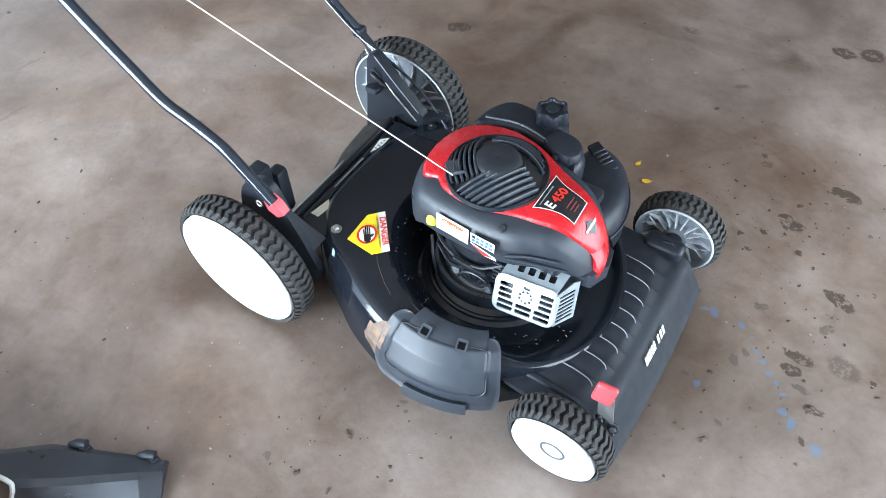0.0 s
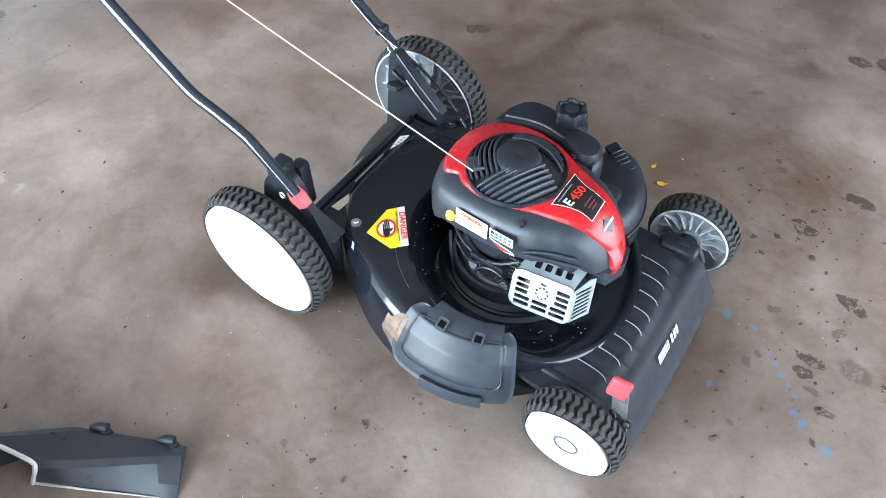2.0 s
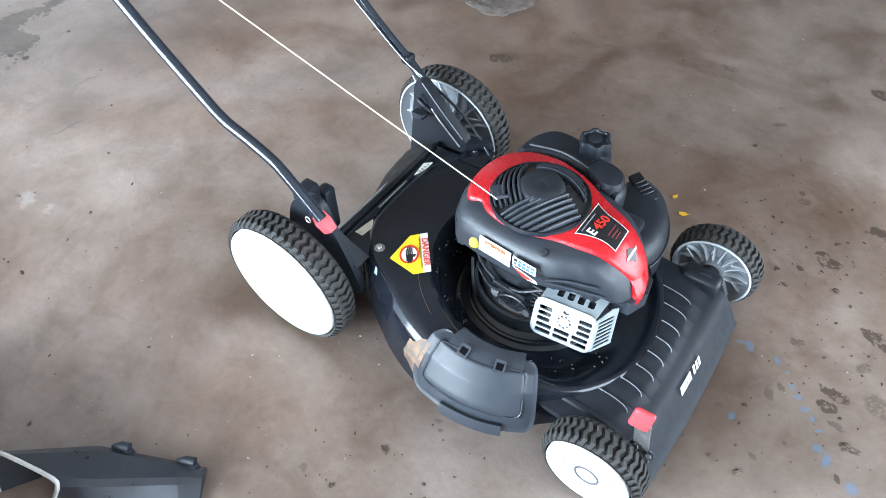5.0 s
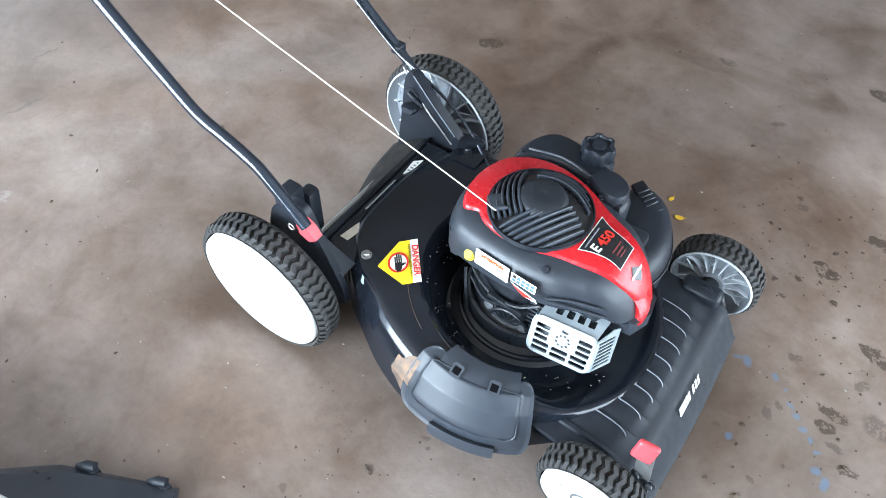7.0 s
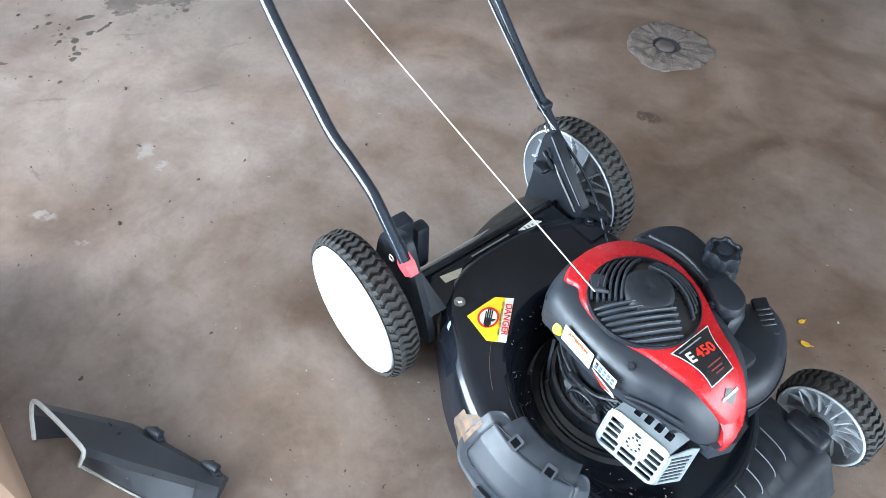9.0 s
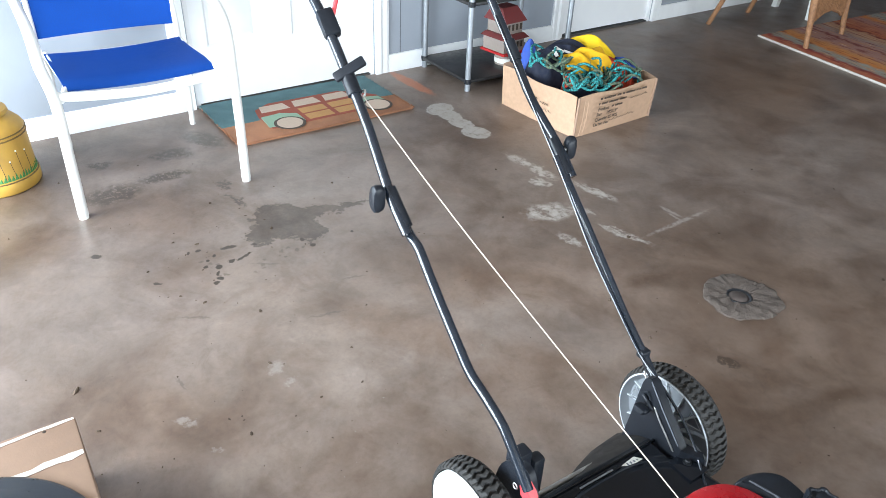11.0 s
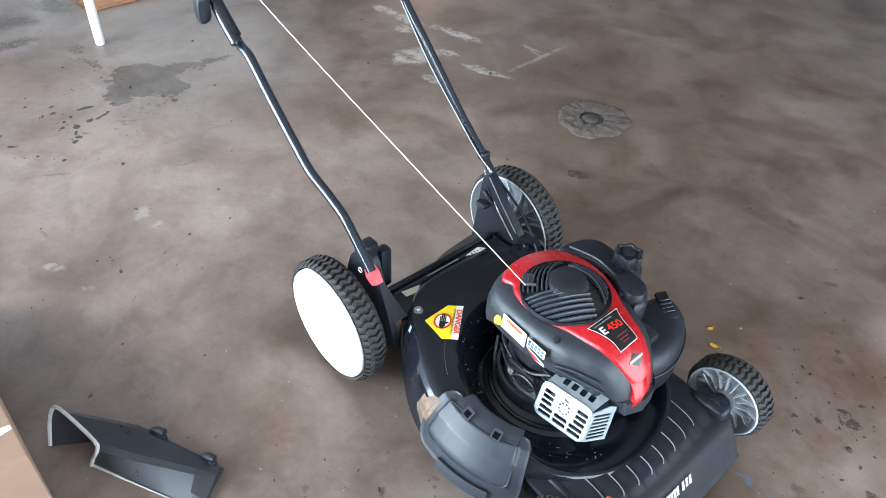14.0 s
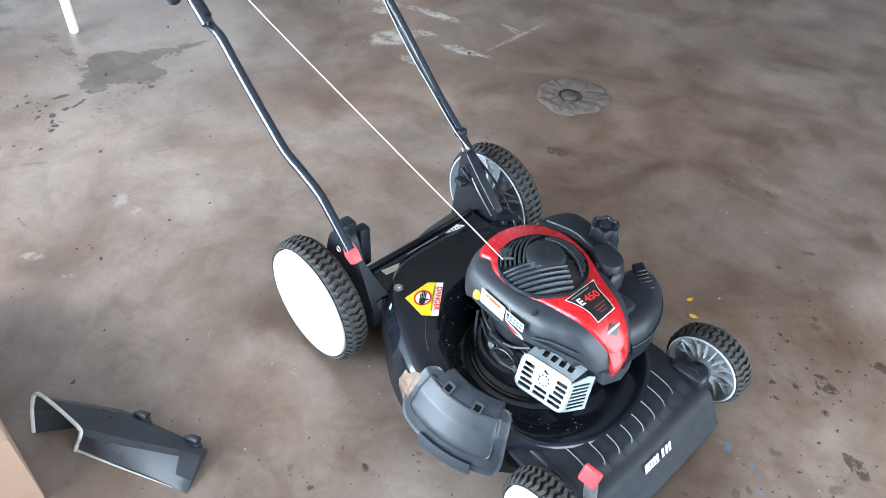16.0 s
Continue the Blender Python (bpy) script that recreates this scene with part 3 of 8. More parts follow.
RUG = striped("striped_rug", 1.75, [(0.0, (0.390, 0.199, 0.155)), (0.06, (0.507, 0.155, 0.082)), (0.085, (0.269, 0.042, 0.042)), (0.105, (0.306, 0.320, 0.277)), (0.14, (0.318, 0.333, 0.289)), (0.165, (0.641, 0.231, 0.055)), (0.21, (0.608, 0.272, 0.096)), (0.25, (0.399, 0.224, 0.194)), (0.315, (0.361, 0.200, 0.171)), (0.33, (0.161, 0.029, 0.036)), (0.345, (0.386, 0.224, 0.195)),
                                     (0.40, (0.314, 0.241, 0.226)), (0.455, (0.491, 0.301, 0.184)), (0.485, (0.429, 0.238, 0.150)), (0.50, (0.161, 0.029, 0.029)), (0.52, (0.455, 0.133, 0.059)), (0.60, (0.437, 0.159, 0.100)), (0.67, (0.360, 0.199, 0.185)), (0.72, (0.628, 0.218, 0.057)), (0.765, (0.290, 0.333, 0.304)), (0.83, (0.291, 0.320, 0.291)), (0.88, (0.478, 0.142, 0.112)), (0.95, (0.214, 0.039, 0.046)), (0.97, (0.418, 0.198, 0.140))])
COIR_TEAL = material("teal_coir", (0.10, 0.20, 0.215), 0.95, vary=0.2, scale=250, bump=1.0, bump_scale=350, second=(0.045, 0.10, 0.112), patch=9)
COIR_BROWN = material("brown_coir", (0.37, 0.165, 0.085), 0.95, vary=0.2, scale=250, bump=1.0, bump_scale=350, second=(0.22, 0.10, 0.055), patch=9)
COIR_RED = material("red_coir", (0.27, 0.065, 0.04), 0.95, vary=0.2, scale=250, bump=0.8, bump_scale=350)
COIR_CREAM = material("cream_coir", (0.50, 0.39, 0.31), 0.95, vary=0.15, scale=250, bump=0.8, bump_scale=350)
COIR_OCHRE = material("ochre_coir", (0.44, 0.235, 0.085), 0.95, vary=0.2, scale=250, bump=0.8, bump_scale=350)
COIR_GREEN = material("green_coir", (0.24, 0.37, 0.27), 0.95, vary=0.15, scale=250, bump=0.8, bump_scale=350)


# ---- mesh helpers ----
def finish(bm, name, mat, smooth=40.0):
    bmesh.ops.recalc_face_normals(bm, faces=bm.faces)
    me = bpy.data.meshes.new(name)
    bm.to_mesh(me)
    bm.free()
    me.materials.append(mat)
    if smooth:
        for f in me.polygons:
            f.use_smooth = True
        me.set_sharp_from_angle(angle=radians(smooth))
    return me


def part(name, bm, mat, parent, label="", m=None, smooth=40.0):
    """Links a bmesh (or a ready mesh) as one mesh object under a thing or a part."""
    ob = new(name, finish(bm, name, mat, smooth) if isinstance(bm, bmesh.types.BMesh) else bm)
    ob.parent = parent
    if m is not None:
        ob.matrix_basis = m
    return tagged(ob, label)


def thing(name, label, category, m=None, group="", kind=""):
    ob = new(name)
    ob.empty_display_size = 0.05
    if m is not None:
        ob.matrix_basis = m
    return tagged(ob, label, category, group, kind)


def box(a, b, bevel=0.0, segments=2, bm=None):
    bm = bm or bmesh.new()
    made = bmesh.ops.create_cube(bm, size=1)["verts"]
    for v in made:
        v.co = Vector([(a[i] + b[i]) / 2 + v.co[i] * (b[i] - a[i]) for i in range(3)])
    if bevel:
        edges = list({e for v in made for e in v.link_edges})
        bmesh.ops.bevel(bm, geom=edges, offset=bevel, segments=segments, affect="EDGES", profile=0.5)
    return bm


def curve_points(pts, per=6):
    """A smooth curve through the points."""
    pts = [Vector(p) for p in pts]
    ext = [2 * pts[0] - pts[1]] + pts + [2 * pts[-1] - pts[-2]]
    out = []
    for i in range(1, len(ext) - 2):
        p0, p1, p2, p3 = ext[i - 1:i + 3]
        for k in range(per):
            s = k / per
            out.append(0.5 * ((2 * p1) + (p2 - p0) * s + (2 * p0 - 5 * p1 + 4 * p2 - p3) * s * s + (3 * p1 - p0 - 3 * p2 + p3) * s ** 3))
    return out + [pts[-1]]


def tube(pts, r, seg=10, bm=None, closed=False, smooth_per=0, flat=1.0):
    """A round bar along the points; r a number or one for each point."""
    bm = bm or bmesh.new()
    pts = curve_points(pts, smooth_per) if smooth_per else [Vector(p) for p in pts]
    n = len(pts)
    rs = r if isinstance(r, (list, tuple)) else [r] * n
    d = (pts[1] - pts[0]).normalized()
    up = Vector((0, 0, 1)) if abs(d.z) < 0.9 else Vector((1, 0, 0))
    side = d.cross(up).normalized()
    rings = []
    for i, p in enumerate(pts):
        a = pts[(i - 1) % n] if closed or i else pts[i]
        b = pts[(i + 1) % n] if closed or i < n - 1 else pts[i]
        d = (b - a).normalized()
        side = (side - d * side.dot(d)).normalized()
        nor = side.cross(d)
        rings.append([bm.verts.new(p + (side * math.cos(2 * math.pi * k / seg) + nor * flat * math.sin(2 * math.pi * k / seg)) * rs[i]) for k in range(seg)])
    for i in range(n if closed else n - 1):
        u, v = rings[i], rings[(i + 1) % n]
        for k in range(seg):
            bm.faces.new((u[k], u[(k + 1) % seg], v[(k + 1) % seg], v[k]))
    if not closed:
        bm.faces.new(rings[0])
        bm.faces.new(list(reversed(rings[-1])))
    return bm


def loft(loops, cap0=True, cap1=True, bm=None):
    """Skin through closed loops of equal length."""
    bm = bm or bmesh.new()
    rings = [[bm.verts.new(p) for p in lp] for lp in loops]
    n = len(rings[0])
    for u, v in zip(rings, rings[1:]):
        for k in range(n):
            bm.faces.new((u[k], u[(k + 1) % n], v[(k + 1) % n], v[k]))
    for flag, ring in ((cap0, rings[0]), (cap1, rings[-1])):
        if flag:
            bmesh.ops.triangulate(bm, faces=[bm.faces.new(ring)])
    return bm


def lathe(profile, seg=48, bm=None, m=None, start=0.0, sweep=360.0):
    """Turns (radius, height) pairs about the z axis."""
    bm = bm or bmesh.new()
    full = sweep >= 360
    cols = seg if full else seg + 1
    rings = []
    for r, z in profile:
        ring = []
        for k in range(cols):
            a = radians(start + sweep * k / seg)
            p = Vector((r * math.cos(a), r * math.sin(a), z))
            ring.append(bm.verts.new(m @ p if m is not None else p))
        rings.append(ring)
    for u, v in zip(rings, rings[1:]):
        for k in range(seg):
            j = (k + 1) % cols
            bm.faces.new((u[k], u[j], v[j], v[k]))
    bmesh.ops.remove_doubles(bm, verts=bm.verts, dist=1e-6)
    return bm


def outline(pts, per=6):
    """A smooth closed outline through 2D points."""
    n = len(pts)
    out = []
    for i in range(n):
        p0, p1, p2, p3 = (Vector(pts[(i + k) % n]) for k in (-1, 0, 1, 2))
        for k in range(per):
            s = k / per
            out.append(0.5 * ((2 * p1) + (p2 - p0) * s + (2 * p0 - 5 * p1 + 4 * p2 - p3) * s * s + (3 * p1 - p0 - 3 * p2 + p3) * s ** 3))
    return out


def shrink(lp, d):
    """The outline moved inwards by d (counter-clockwise loops)."""
    n = len(lp)
    out = []
    for i in range(n):
        e = (lp[(i + 1) % n] - lp[i - 1]).normalized()
        out.append(lp[i] + Vector((-e.y, e.x)) * d)
    return out


def rounded(w, h, r, seg=4, cx=0.0, cy=0.0):
    """A rounded rectangle, counter-clockwise."""
    out = []
    for sx, sy, a0 in ((1, 1, 0), (-1, 1, 90), (-1, -1, 180), (1, -1, 270)):
        for k in range(seg + 1):
            a = radians(a0 + 90 * k / seg)
            out.append(Vector((cx + sx * (w / 2 - r) + r * math.cos(a), cy + sy * (h / 2 - r) + r * math.sin(a))))
    return out


def plate(outer, holes, thick, m=None):
    """A flat plate in x and y with real holes, from z = 0 up to its thickness."""
    bm = bmesh.new()
    edges = []
    for lp in [outer] + list(holes):
        vs = [bm.verts.new((p[0], p[1], 0)) for p in lp]
        edges += [bm.edges.new((vs[i], vs[(i + 1) % len(vs)])) for i in range(len(vs))]
    bmesh.ops.triangle_fill(bm, use_beauty=True, use_dissolve=False, edges=edges)
    faces = list(bm.faces)
    ext = bmesh.ops.extrude_face_region(bm, geom=faces)
    for v in ext["geom"]:
        if isinstance(v, bmesh.types.BMVert):
            v.co.z += thick
    if m is not None:
        bmesh.ops.transform(bm, matrix=m, verts=bm.verts)
    return bm


def text_mesh(words, size, mat, name="lettering", bold=0.0):
    """Flat letters in Blender's own font as a mesh, centred."""
    cu = bpy.data.curves.new(name, "FONT")
    cu.body, cu.size, cu.align_x, cu.align_y, cu.offset = words, size, "CENTER", "CENTER", bold
    cu.extrude = 0.0002
    ob = bpy.data.objects.new(name, cu)
    scene.collection.objects.link(ob)
    dg = bpy.context.evaluated_depsgraph_get()
    me = bpy.data.meshes.new_from_object(ob.evaluated_get(dg))
    bpy.data.objects.remove(ob)
    bpy.data.curves.remove(cu)
    me.materials.clear()
    me.materials.append(mat)
    return me


def frame_of(origin, x_way, y_way):
    """A pose with its x and y axes along two directions."""
    x = Vector(x_way).normalized()
    z = x.cross(Vector(y_way)).normalized()
    y = z.cross(x)
    return Matrix(((x.x, y.x, z.x, origin[0]), (x.y, y.y, z.y, origin[1]), (x.z, y.z, z.z, origin[2]), (0, 0, 0, 1)))


# ---- the garage ----
WALL_X = -3.25
# the wall with the doors stands 2.2 degrees out of line with the y axis
WEST = Matrix.Translation((WALL_X, 1.7, 0)) @ Matrix.Rotation(radians(2.2), 4, 'Z') @ Matrix.Translation((-WALL_X, -1.7, 0))
SOUTH = DOOR_Y - 0.15
tagged(new("floor", finish(box((-3.85, SOUTH, -0.12), (3.2, 7.6, 0.0)), "floor", CONCRETE, 0)), "old brown sealed concrete garage floor with stains", "floor", kind="structure")
tagged(new("ground", finish(box((-60, -80, -0.16), (60, 80, -0.121)), "ground", DRIVEWAY, 0)), "pale concrete driveway outside the open garage door", "ground", kind="structure")
tagged(new("ceiling", finish(box((-3.85, SOUTH, 2.5), (3.2, 7.6, 2.6)), "ceiling", CEILING_PAINT, 0)), "plain painted garage ceiling", "ceiling", kind="structure")


def wall_with_openings(name, label, y0, y1, openings, x0, x1, top=2.5):
    """A wall along y with door openings (y0, y1, head)."""
    bm = bmesh.new()
    at = y0
    for a, b, head in openings:
        box((x0, at, 0), (x1, a, top), bm=bm)
        box((x0, a, head), (x1, b, top), bm=bm)
        at = b
    box((x0, at, 0), (x1, y1, top), bm=bm)
    ob = new(name, finish(bm, name, WALL_PAINT, 0))
    ob.matrix_basis = WEST
    return tagged(ob, label, "wall", kind="structure")


D1 = (0.02, 1.035)
D2 = (2.46, 3.335)
wall_with_openings("wall_west", "grey-blue painted garage wall with two white doors", SOUTH + 0.02, 7.5, [(D1[0], D1[1], 2.06), (D2[0], D2[1], 2.06)], WALL_X - 0.14, WALL_X)
part("panel_joint", box((WALL_X - 0.004, 1.207, 0.09), (WALL_X + 0.0015, 1.2105, 2.5)), BASE_JOINT, bpy.data.objects["wall_west"])
tagged(new("wall_north", finish(box((-3.80, 7.4, 0), (3.2, 7.6, 2.5)), "wall_north", WALL_PAINT, 0)), "grey-blue painted wall at the far end", "wall", kind="structure")
bm = box((EAST_X, SOUTH, 0), (3.2, EAST_Y0, 2.5))
box((EAST_X, EAST_Y1, 0), (3.2, 7.4, 2.5), bm=bm)
box((EAST_X, EAST_Y0, DOOR_TOP), (3.2, EAST_Y1, 2.5), bm=bm)
tagged(new("wall_east", finish(bm, "wall_east", WALL_PAINT, 0)), "unseen grey-blue side wall with an assumed wide opening", "wall", kind="structure")
bm = box((WALL_X, SOUTH, 0), (DOOR_X0, DOOR_Y, 2.5))
box((DOOR_X1, SOUTH, 0), (3.05, DOOR_Y, 2.5), bm=bm)
box((DOOR_X0, SOUTH, DOOR_TOP), (DOOR_X1, DOOR_Y, 2.5), bm=bm)
tagged(new("wall_south", finish(bm, "wall_south", WALL_PAINT, 0)), "garage wall with the wide open garage door", "wall", kind="structure")


def baseboard(y0, y1):
    prof = [(0, 0), (0.016, 0), (0.016, 0.075), (0.011, 0.088), (0.008, 0.098), (0, 0.1)]
    loops = [[(WALL_X + x, y, z) for x, z in prof] for y in (y0, y1)]
    ob = new("baseboard", finish(loft(loops), "baseboard", TRIM_WHITE, 25))
    ob.matrix_basis = WEST
    tagged(ob, "white painted wooden baseboard, slightly dusty", "baseboard", kind="structure")


baseboard(DOOR_Y + 0.1, -0.072)
baseboard(1.128, 2.375)
baseboard(3.422, 7.35)


def panel_door(name, y0, y1, z0, recess, label, panes):
    """A white six-panel door with raised fields, its casing and jambs."""
    top = 2.04
    door = thing(name, label, "door", WEST, kind="structure")
    fields = []
    for a, e in panes:
        for b, c in ((z0 + 0.275, 0.95), (1.08, 1.66), (1.76, 1.93)):
            fields.append((a, e, b, c))
    turn = Matrix(((0, 0, 1, WALL_X - recess), (1, 0, 0, 0), (0, 1, 0, 0), (0, 0, 0, 1)))
    outer = [(y0 + 0.004, z0), (y1 - 0.004, z0), (y1 - 0.004, top), (y0 + 0.004, top)]
    holes = [[(a, c), (a, d), (b, d), (b, c)] for a, b, c, d in fields]
    part("door_leaf", plate(outer, holes, 0.012, turn), DOOR_WHITE, door, "", smooth=0)
    bm = box((WALL_X - recess - 0.03, y0 + 0.004, z0), (WALL_X - recess - 0.001, y1 - 0.004, top))
    part("door_core", bm, DOOR_WHITE, door, smooth=0)
    for a, b, c, d in fields:
        bm = bmesh.new()
        loops = []
        for inset, depth in ((0.0, 0.0125), (0.012, 0.003), (0.028, 0.002), (0.05, 0.010)):
            loops.append([turn @ Vector((p, q, depth)) for p, q in ((a + inset, c + inset), (b - inset, c + inset), (b - inset, d - inset), (a + inset, d - inset))])
        part("door_panel", loft(loops, cap0=False, bm=bm), DOOR_WHITE, door, smooth=20)
    prof = [(0, 0), (0.018, 0.003), (0.020, 0.03), (0.014, 0.045), (0.016, 0.072), (0.012, 0.085), (0, 0.085)]
    for y, s in ((y0, -1), (y1, 1)):
        loops = [[(WALL_X + d, y + s * (0.006 + o), z) for d, o in prof] for z in (0, top + 0.09)]
        part("casing", loft(loops), TRIM_WHITE, door, smooth=20)
        bm = box((WALL_X - 0.14, min(y, y + s * 0.02) - 0.0, 0), (WALL_X - 0.001, max(y, y + s * 0.02), top + 0.02))
        bmesh.ops.translate(bm, verts=bm.verts, vec=(0, -s * 0.021, 0))
        part("jamb", bm, TRIM_WHITE, door, smooth=0)
    part("casing", box((WALL_X, y0 - 0.09, top + 0.092), (WALL_X + 0.02, y1 + 0.09, top + 0.18), 0.004), TRIM_WHITE, door)
    part("threshold", box((WALL_X - 0.14, y0 + 0.001, 0.0), (WALL_X - 0.004, y1 - 0.001, max(0.008, z0 - 0.012)), 0.003), THRESHOLD, door, "dark worn threshold")
    return door


panel_door("door_1", D1[0], D1[1], 0.014, 0.024, "closed white six-panel door above a dark threshold", ((0.115, 0.385), (0.56, 0.845)))
door_2 = panel_door("door_2", D2[0], D2[1], 0.02, 0.03, "closed white six-panel door beside the shelf", ((2.555, 2.795), (2.985, 3.22)))
for z in (0.36, 1.05, 1.8):
    part("hinge", box((WALL_X - 0.020, D2[0] + 0.006, z - 0.045), (WALL_X - 0.012, D2[0] + 0.016, z + 0.045), 0.002), THRESHOLD, door_2, "dark door hinge")

outlet = thing("wall_outlet", "black square outlet plate with a thin conduit on the wall", "outlet", WEST @ pose(WALL_X, 3.765, 0.30))
part("cover_plate", box((0, -0.078, -0.050), (0.03, 0.078, 0.050), 0.006), OUTLET_BLACK, outlet)
part("socket", box((0.0295, -0.045, -0.03), (0.034, 0.045, 0.03), 0.003), BLACK_PLASTIC, outlet)
part("conduit", tube([(0.012, 0.085, 0.012), (0.012, 1.6, 0.012)], 0.010, 8), TRIM_WHITE, outlet, "thin white painted conduit")

# a drain hole set in rough mortar
drain = thing("floor_drain", "capped floor drain set in a rough mortar patch", "drain", pose(-0.755, 1.078, 0))
rim_pts = []
for k in range(96):
    a = 2 * math.pi * k / 96
    r = 0.130 + 0.020 * noise.noise((math.cos(a) * 1.5, math.sin(a) * 1.5, 3.1)) + 0.008 * noise.noise((math.cos(a) * 6, math.sin(a) * 6, 1.1))
    rim_pts.append(Vector((r * math.cos(a) + 0.006, r * math.sin(a) + 0.012)))
bm = bmesh.new()
rows = []
for s, z in ((1.0, 0.0004), (0.97, 0.003), (0.88, 0.006), (0.78, 0.007), (0.68, 0.008), (0.58, 0.008), (0.48, 0.007), (0.35, 0.006), (0.29, 0.002)):
    rows.append([(p.x * s, p.y * s, z + (0.006 * noise.noise((p.x * s * 45, p.y * s * 45, 0)) + 0.003 * noise.noise((p.x * s * 120, p.y * s * 120, 2)) if 0.31 < s < 0.99 else 0)) for p in rim_pts])
part("mortar", loft(rows, cap0=False, cap1=False, bm=bm), DRAIN_PATCH, drain, "rough grey mortar ring", smooth=25)
part("cap", lathe([(0.0, 0.010), (0.018, 0.009), (0.029, 0.005), (0.031, 0.002), (0.045, 0.0015)], 28), RIM_RUST, drain, "rusty dark drain cap")
part("cap_rim", lathe([(0.033, 0.002), (0.036, 0.0055), (0.041, 0.0065), (0.045, 0.003)], 28), DARK_PART, drain)

# ---- the lawn mower ----
mower = thing("lawn_mower", "black push lawn mower with red engine cover and white wheels", "lawn mower")

# deck: a volute tunnel round the engine, higher at the rear
DECK_C = Vector((0.012, 0.012))
DECK_A = (0, 60, 90, 120, 140, 152, 165, 180, 199.6, 212, 223, 244, 254, 271, 289, 305, 330, 360)
DECK_R = (0.243, 0.245, 0.247, 0.28, 0.335, 0.370, 0.362, 0.352, 0.362, 0.336, 0.309, 0.293, 0.288, 0.285, 0.266, 0.245, 0.243, 0.243)


def deck_edge(a):
    return float(np.mean([np.interp((a + k) % 360, DECK_A, DECK_R) for k in (-5, -2.5, 0, 2.5, 5)]))


def step(x):
    x = min(1, max(0, x))
    return x * x * (3 - 2 * x)


def deck_height(r, a):
    c = math.cos(radians(a))
    edge, top = deck_edge(a), 0.168 - (0.046 if c > 0 else 0.033) * c
    ahead = step((c - 0.35) / 0.35)
    crest = min(0.206, edge - 0.035) * (1 - ahead) + (edge - 0.002) * ahead
    z = 0.095 + (top - 0.095) * step((r - 0.160) / (crest - 0.160))
    wide = (0.042 - 0.018 * step((-c - 0.5) / 0.4)) * (1 - ahead) + 0.003 * ahead
    out = max(0, (r - (edge - wide)) / wide)
    return z - wide * out ** 2.4


def on_deck(x, y):
    d = Vector((x, y)) - DECK_C
    return deck_height(d.length, math.degrees(math.atan2(d.y, d.x)) % 360)


bm = bmesh.new()
rings = []
SEG = 120
for k in range(SEG):
    a = 360 * k / SEG
    edge = deck_edge(a)
    ring = []
    radii = [0.0, 0.06, 0.11, 0.150] + [0.160 + (edge - 0.160) * i / 16 for i in range(17)]
    for r in radii:
        ring.append((r, deck_height(r, a)))
    z = ring[-1][1]
    low = 0.058 - 0.02 * math.cos(radians(a))
    ring += [(edge + 0.003, z - 0.008), (edge + 0.005, low + 0.012), (edge + 0.008, low + 0.006), (edge + 0.008, low), (edge + 0.002, low), (edge - 0.004, z - 0.012)]
    ca, sa = math.cos(radians(a)), math.sin(radians(a))
    rings.append([bm.verts.new((DECK_C.x + r * ca, DECK_C.y + r * sa, zz)) for r, zz in ring])
for k in range(SEG):
    u, v = rings[k], rings[(k + 1) % SEG]
    for i in range(len(u) - 1):
        bm.faces.new((u[i], u[i + 1], v[i + 1], v[i]))
bmesh.ops.remove_doubles(bm, verts=bm.verts, dist=1e-5)
deck = part("deck", bm, BLACK_PAINT, mower, "glossy black painted steel deck with dust and grass specks", smooth=50)

# engine base and steps of the deck round it
part("crankcase", lathe([(0.0, 0.252), (0.080, 0.252), (0.094, 0.240), (0.099, 0.200), (0.101, 0.150), (0.108, 0.140), (0.118, 0.137), (0.121, 0.112), (0.136, 0.104), (0.150, 0.0955)], 56, m=pose(0.0, 0.025, 0.0)), DARK_PART, mower, "dark cast engine base")
for r, z in ((0.131, 0.107),):
    pts = [(0.005 + r * math.cos(radians(a)), 0.018 + r * math.sin(radians(a)), z) for a in range(0, 360, 6)]
    part("deck_bead", tube(pts, 0.0055, 8, closed=True), BLACK_PAINT, mower)
# specks of grass and dirt left on the deck
rnd = random.Random(5)
bm = bmesh.new()
for k in range(70):
    a, r = rnd.uniform(165, 345), rnd.uniform(0.145, 0.20)
    x, y = DECK_C.x + r * math.cos(radians(a)), DECK_C.y + r * math.sin(radians(a))
    s = rnd.uniform(0.0005, 0.0013)
    m = pose(x, y, on_deck(x, y) + 0.0008, 0, rnd.uniform(-20, 20), rnd.uniform(0, 360)) @ Matrix.Diagonal((s * rnd.uniform(1, 4), s, s * 0.4, 1))
    bmesh.ops.create_icosphere(bm, subdivisions=1, radius=1, matrix=m)
tagged(part("clippings", bm, GRIT, deck, "pale dry grass specks on the black deck"), kind="stuff")

# rear lip, rear door and trailing shield
part("hinge_rod", tube([(-0.349, -0.185, 0.193), (-0.349, 0.19, 0.193)], 0.0042, 8), BLACK_PAINT, mower, "thin black hinge rod")
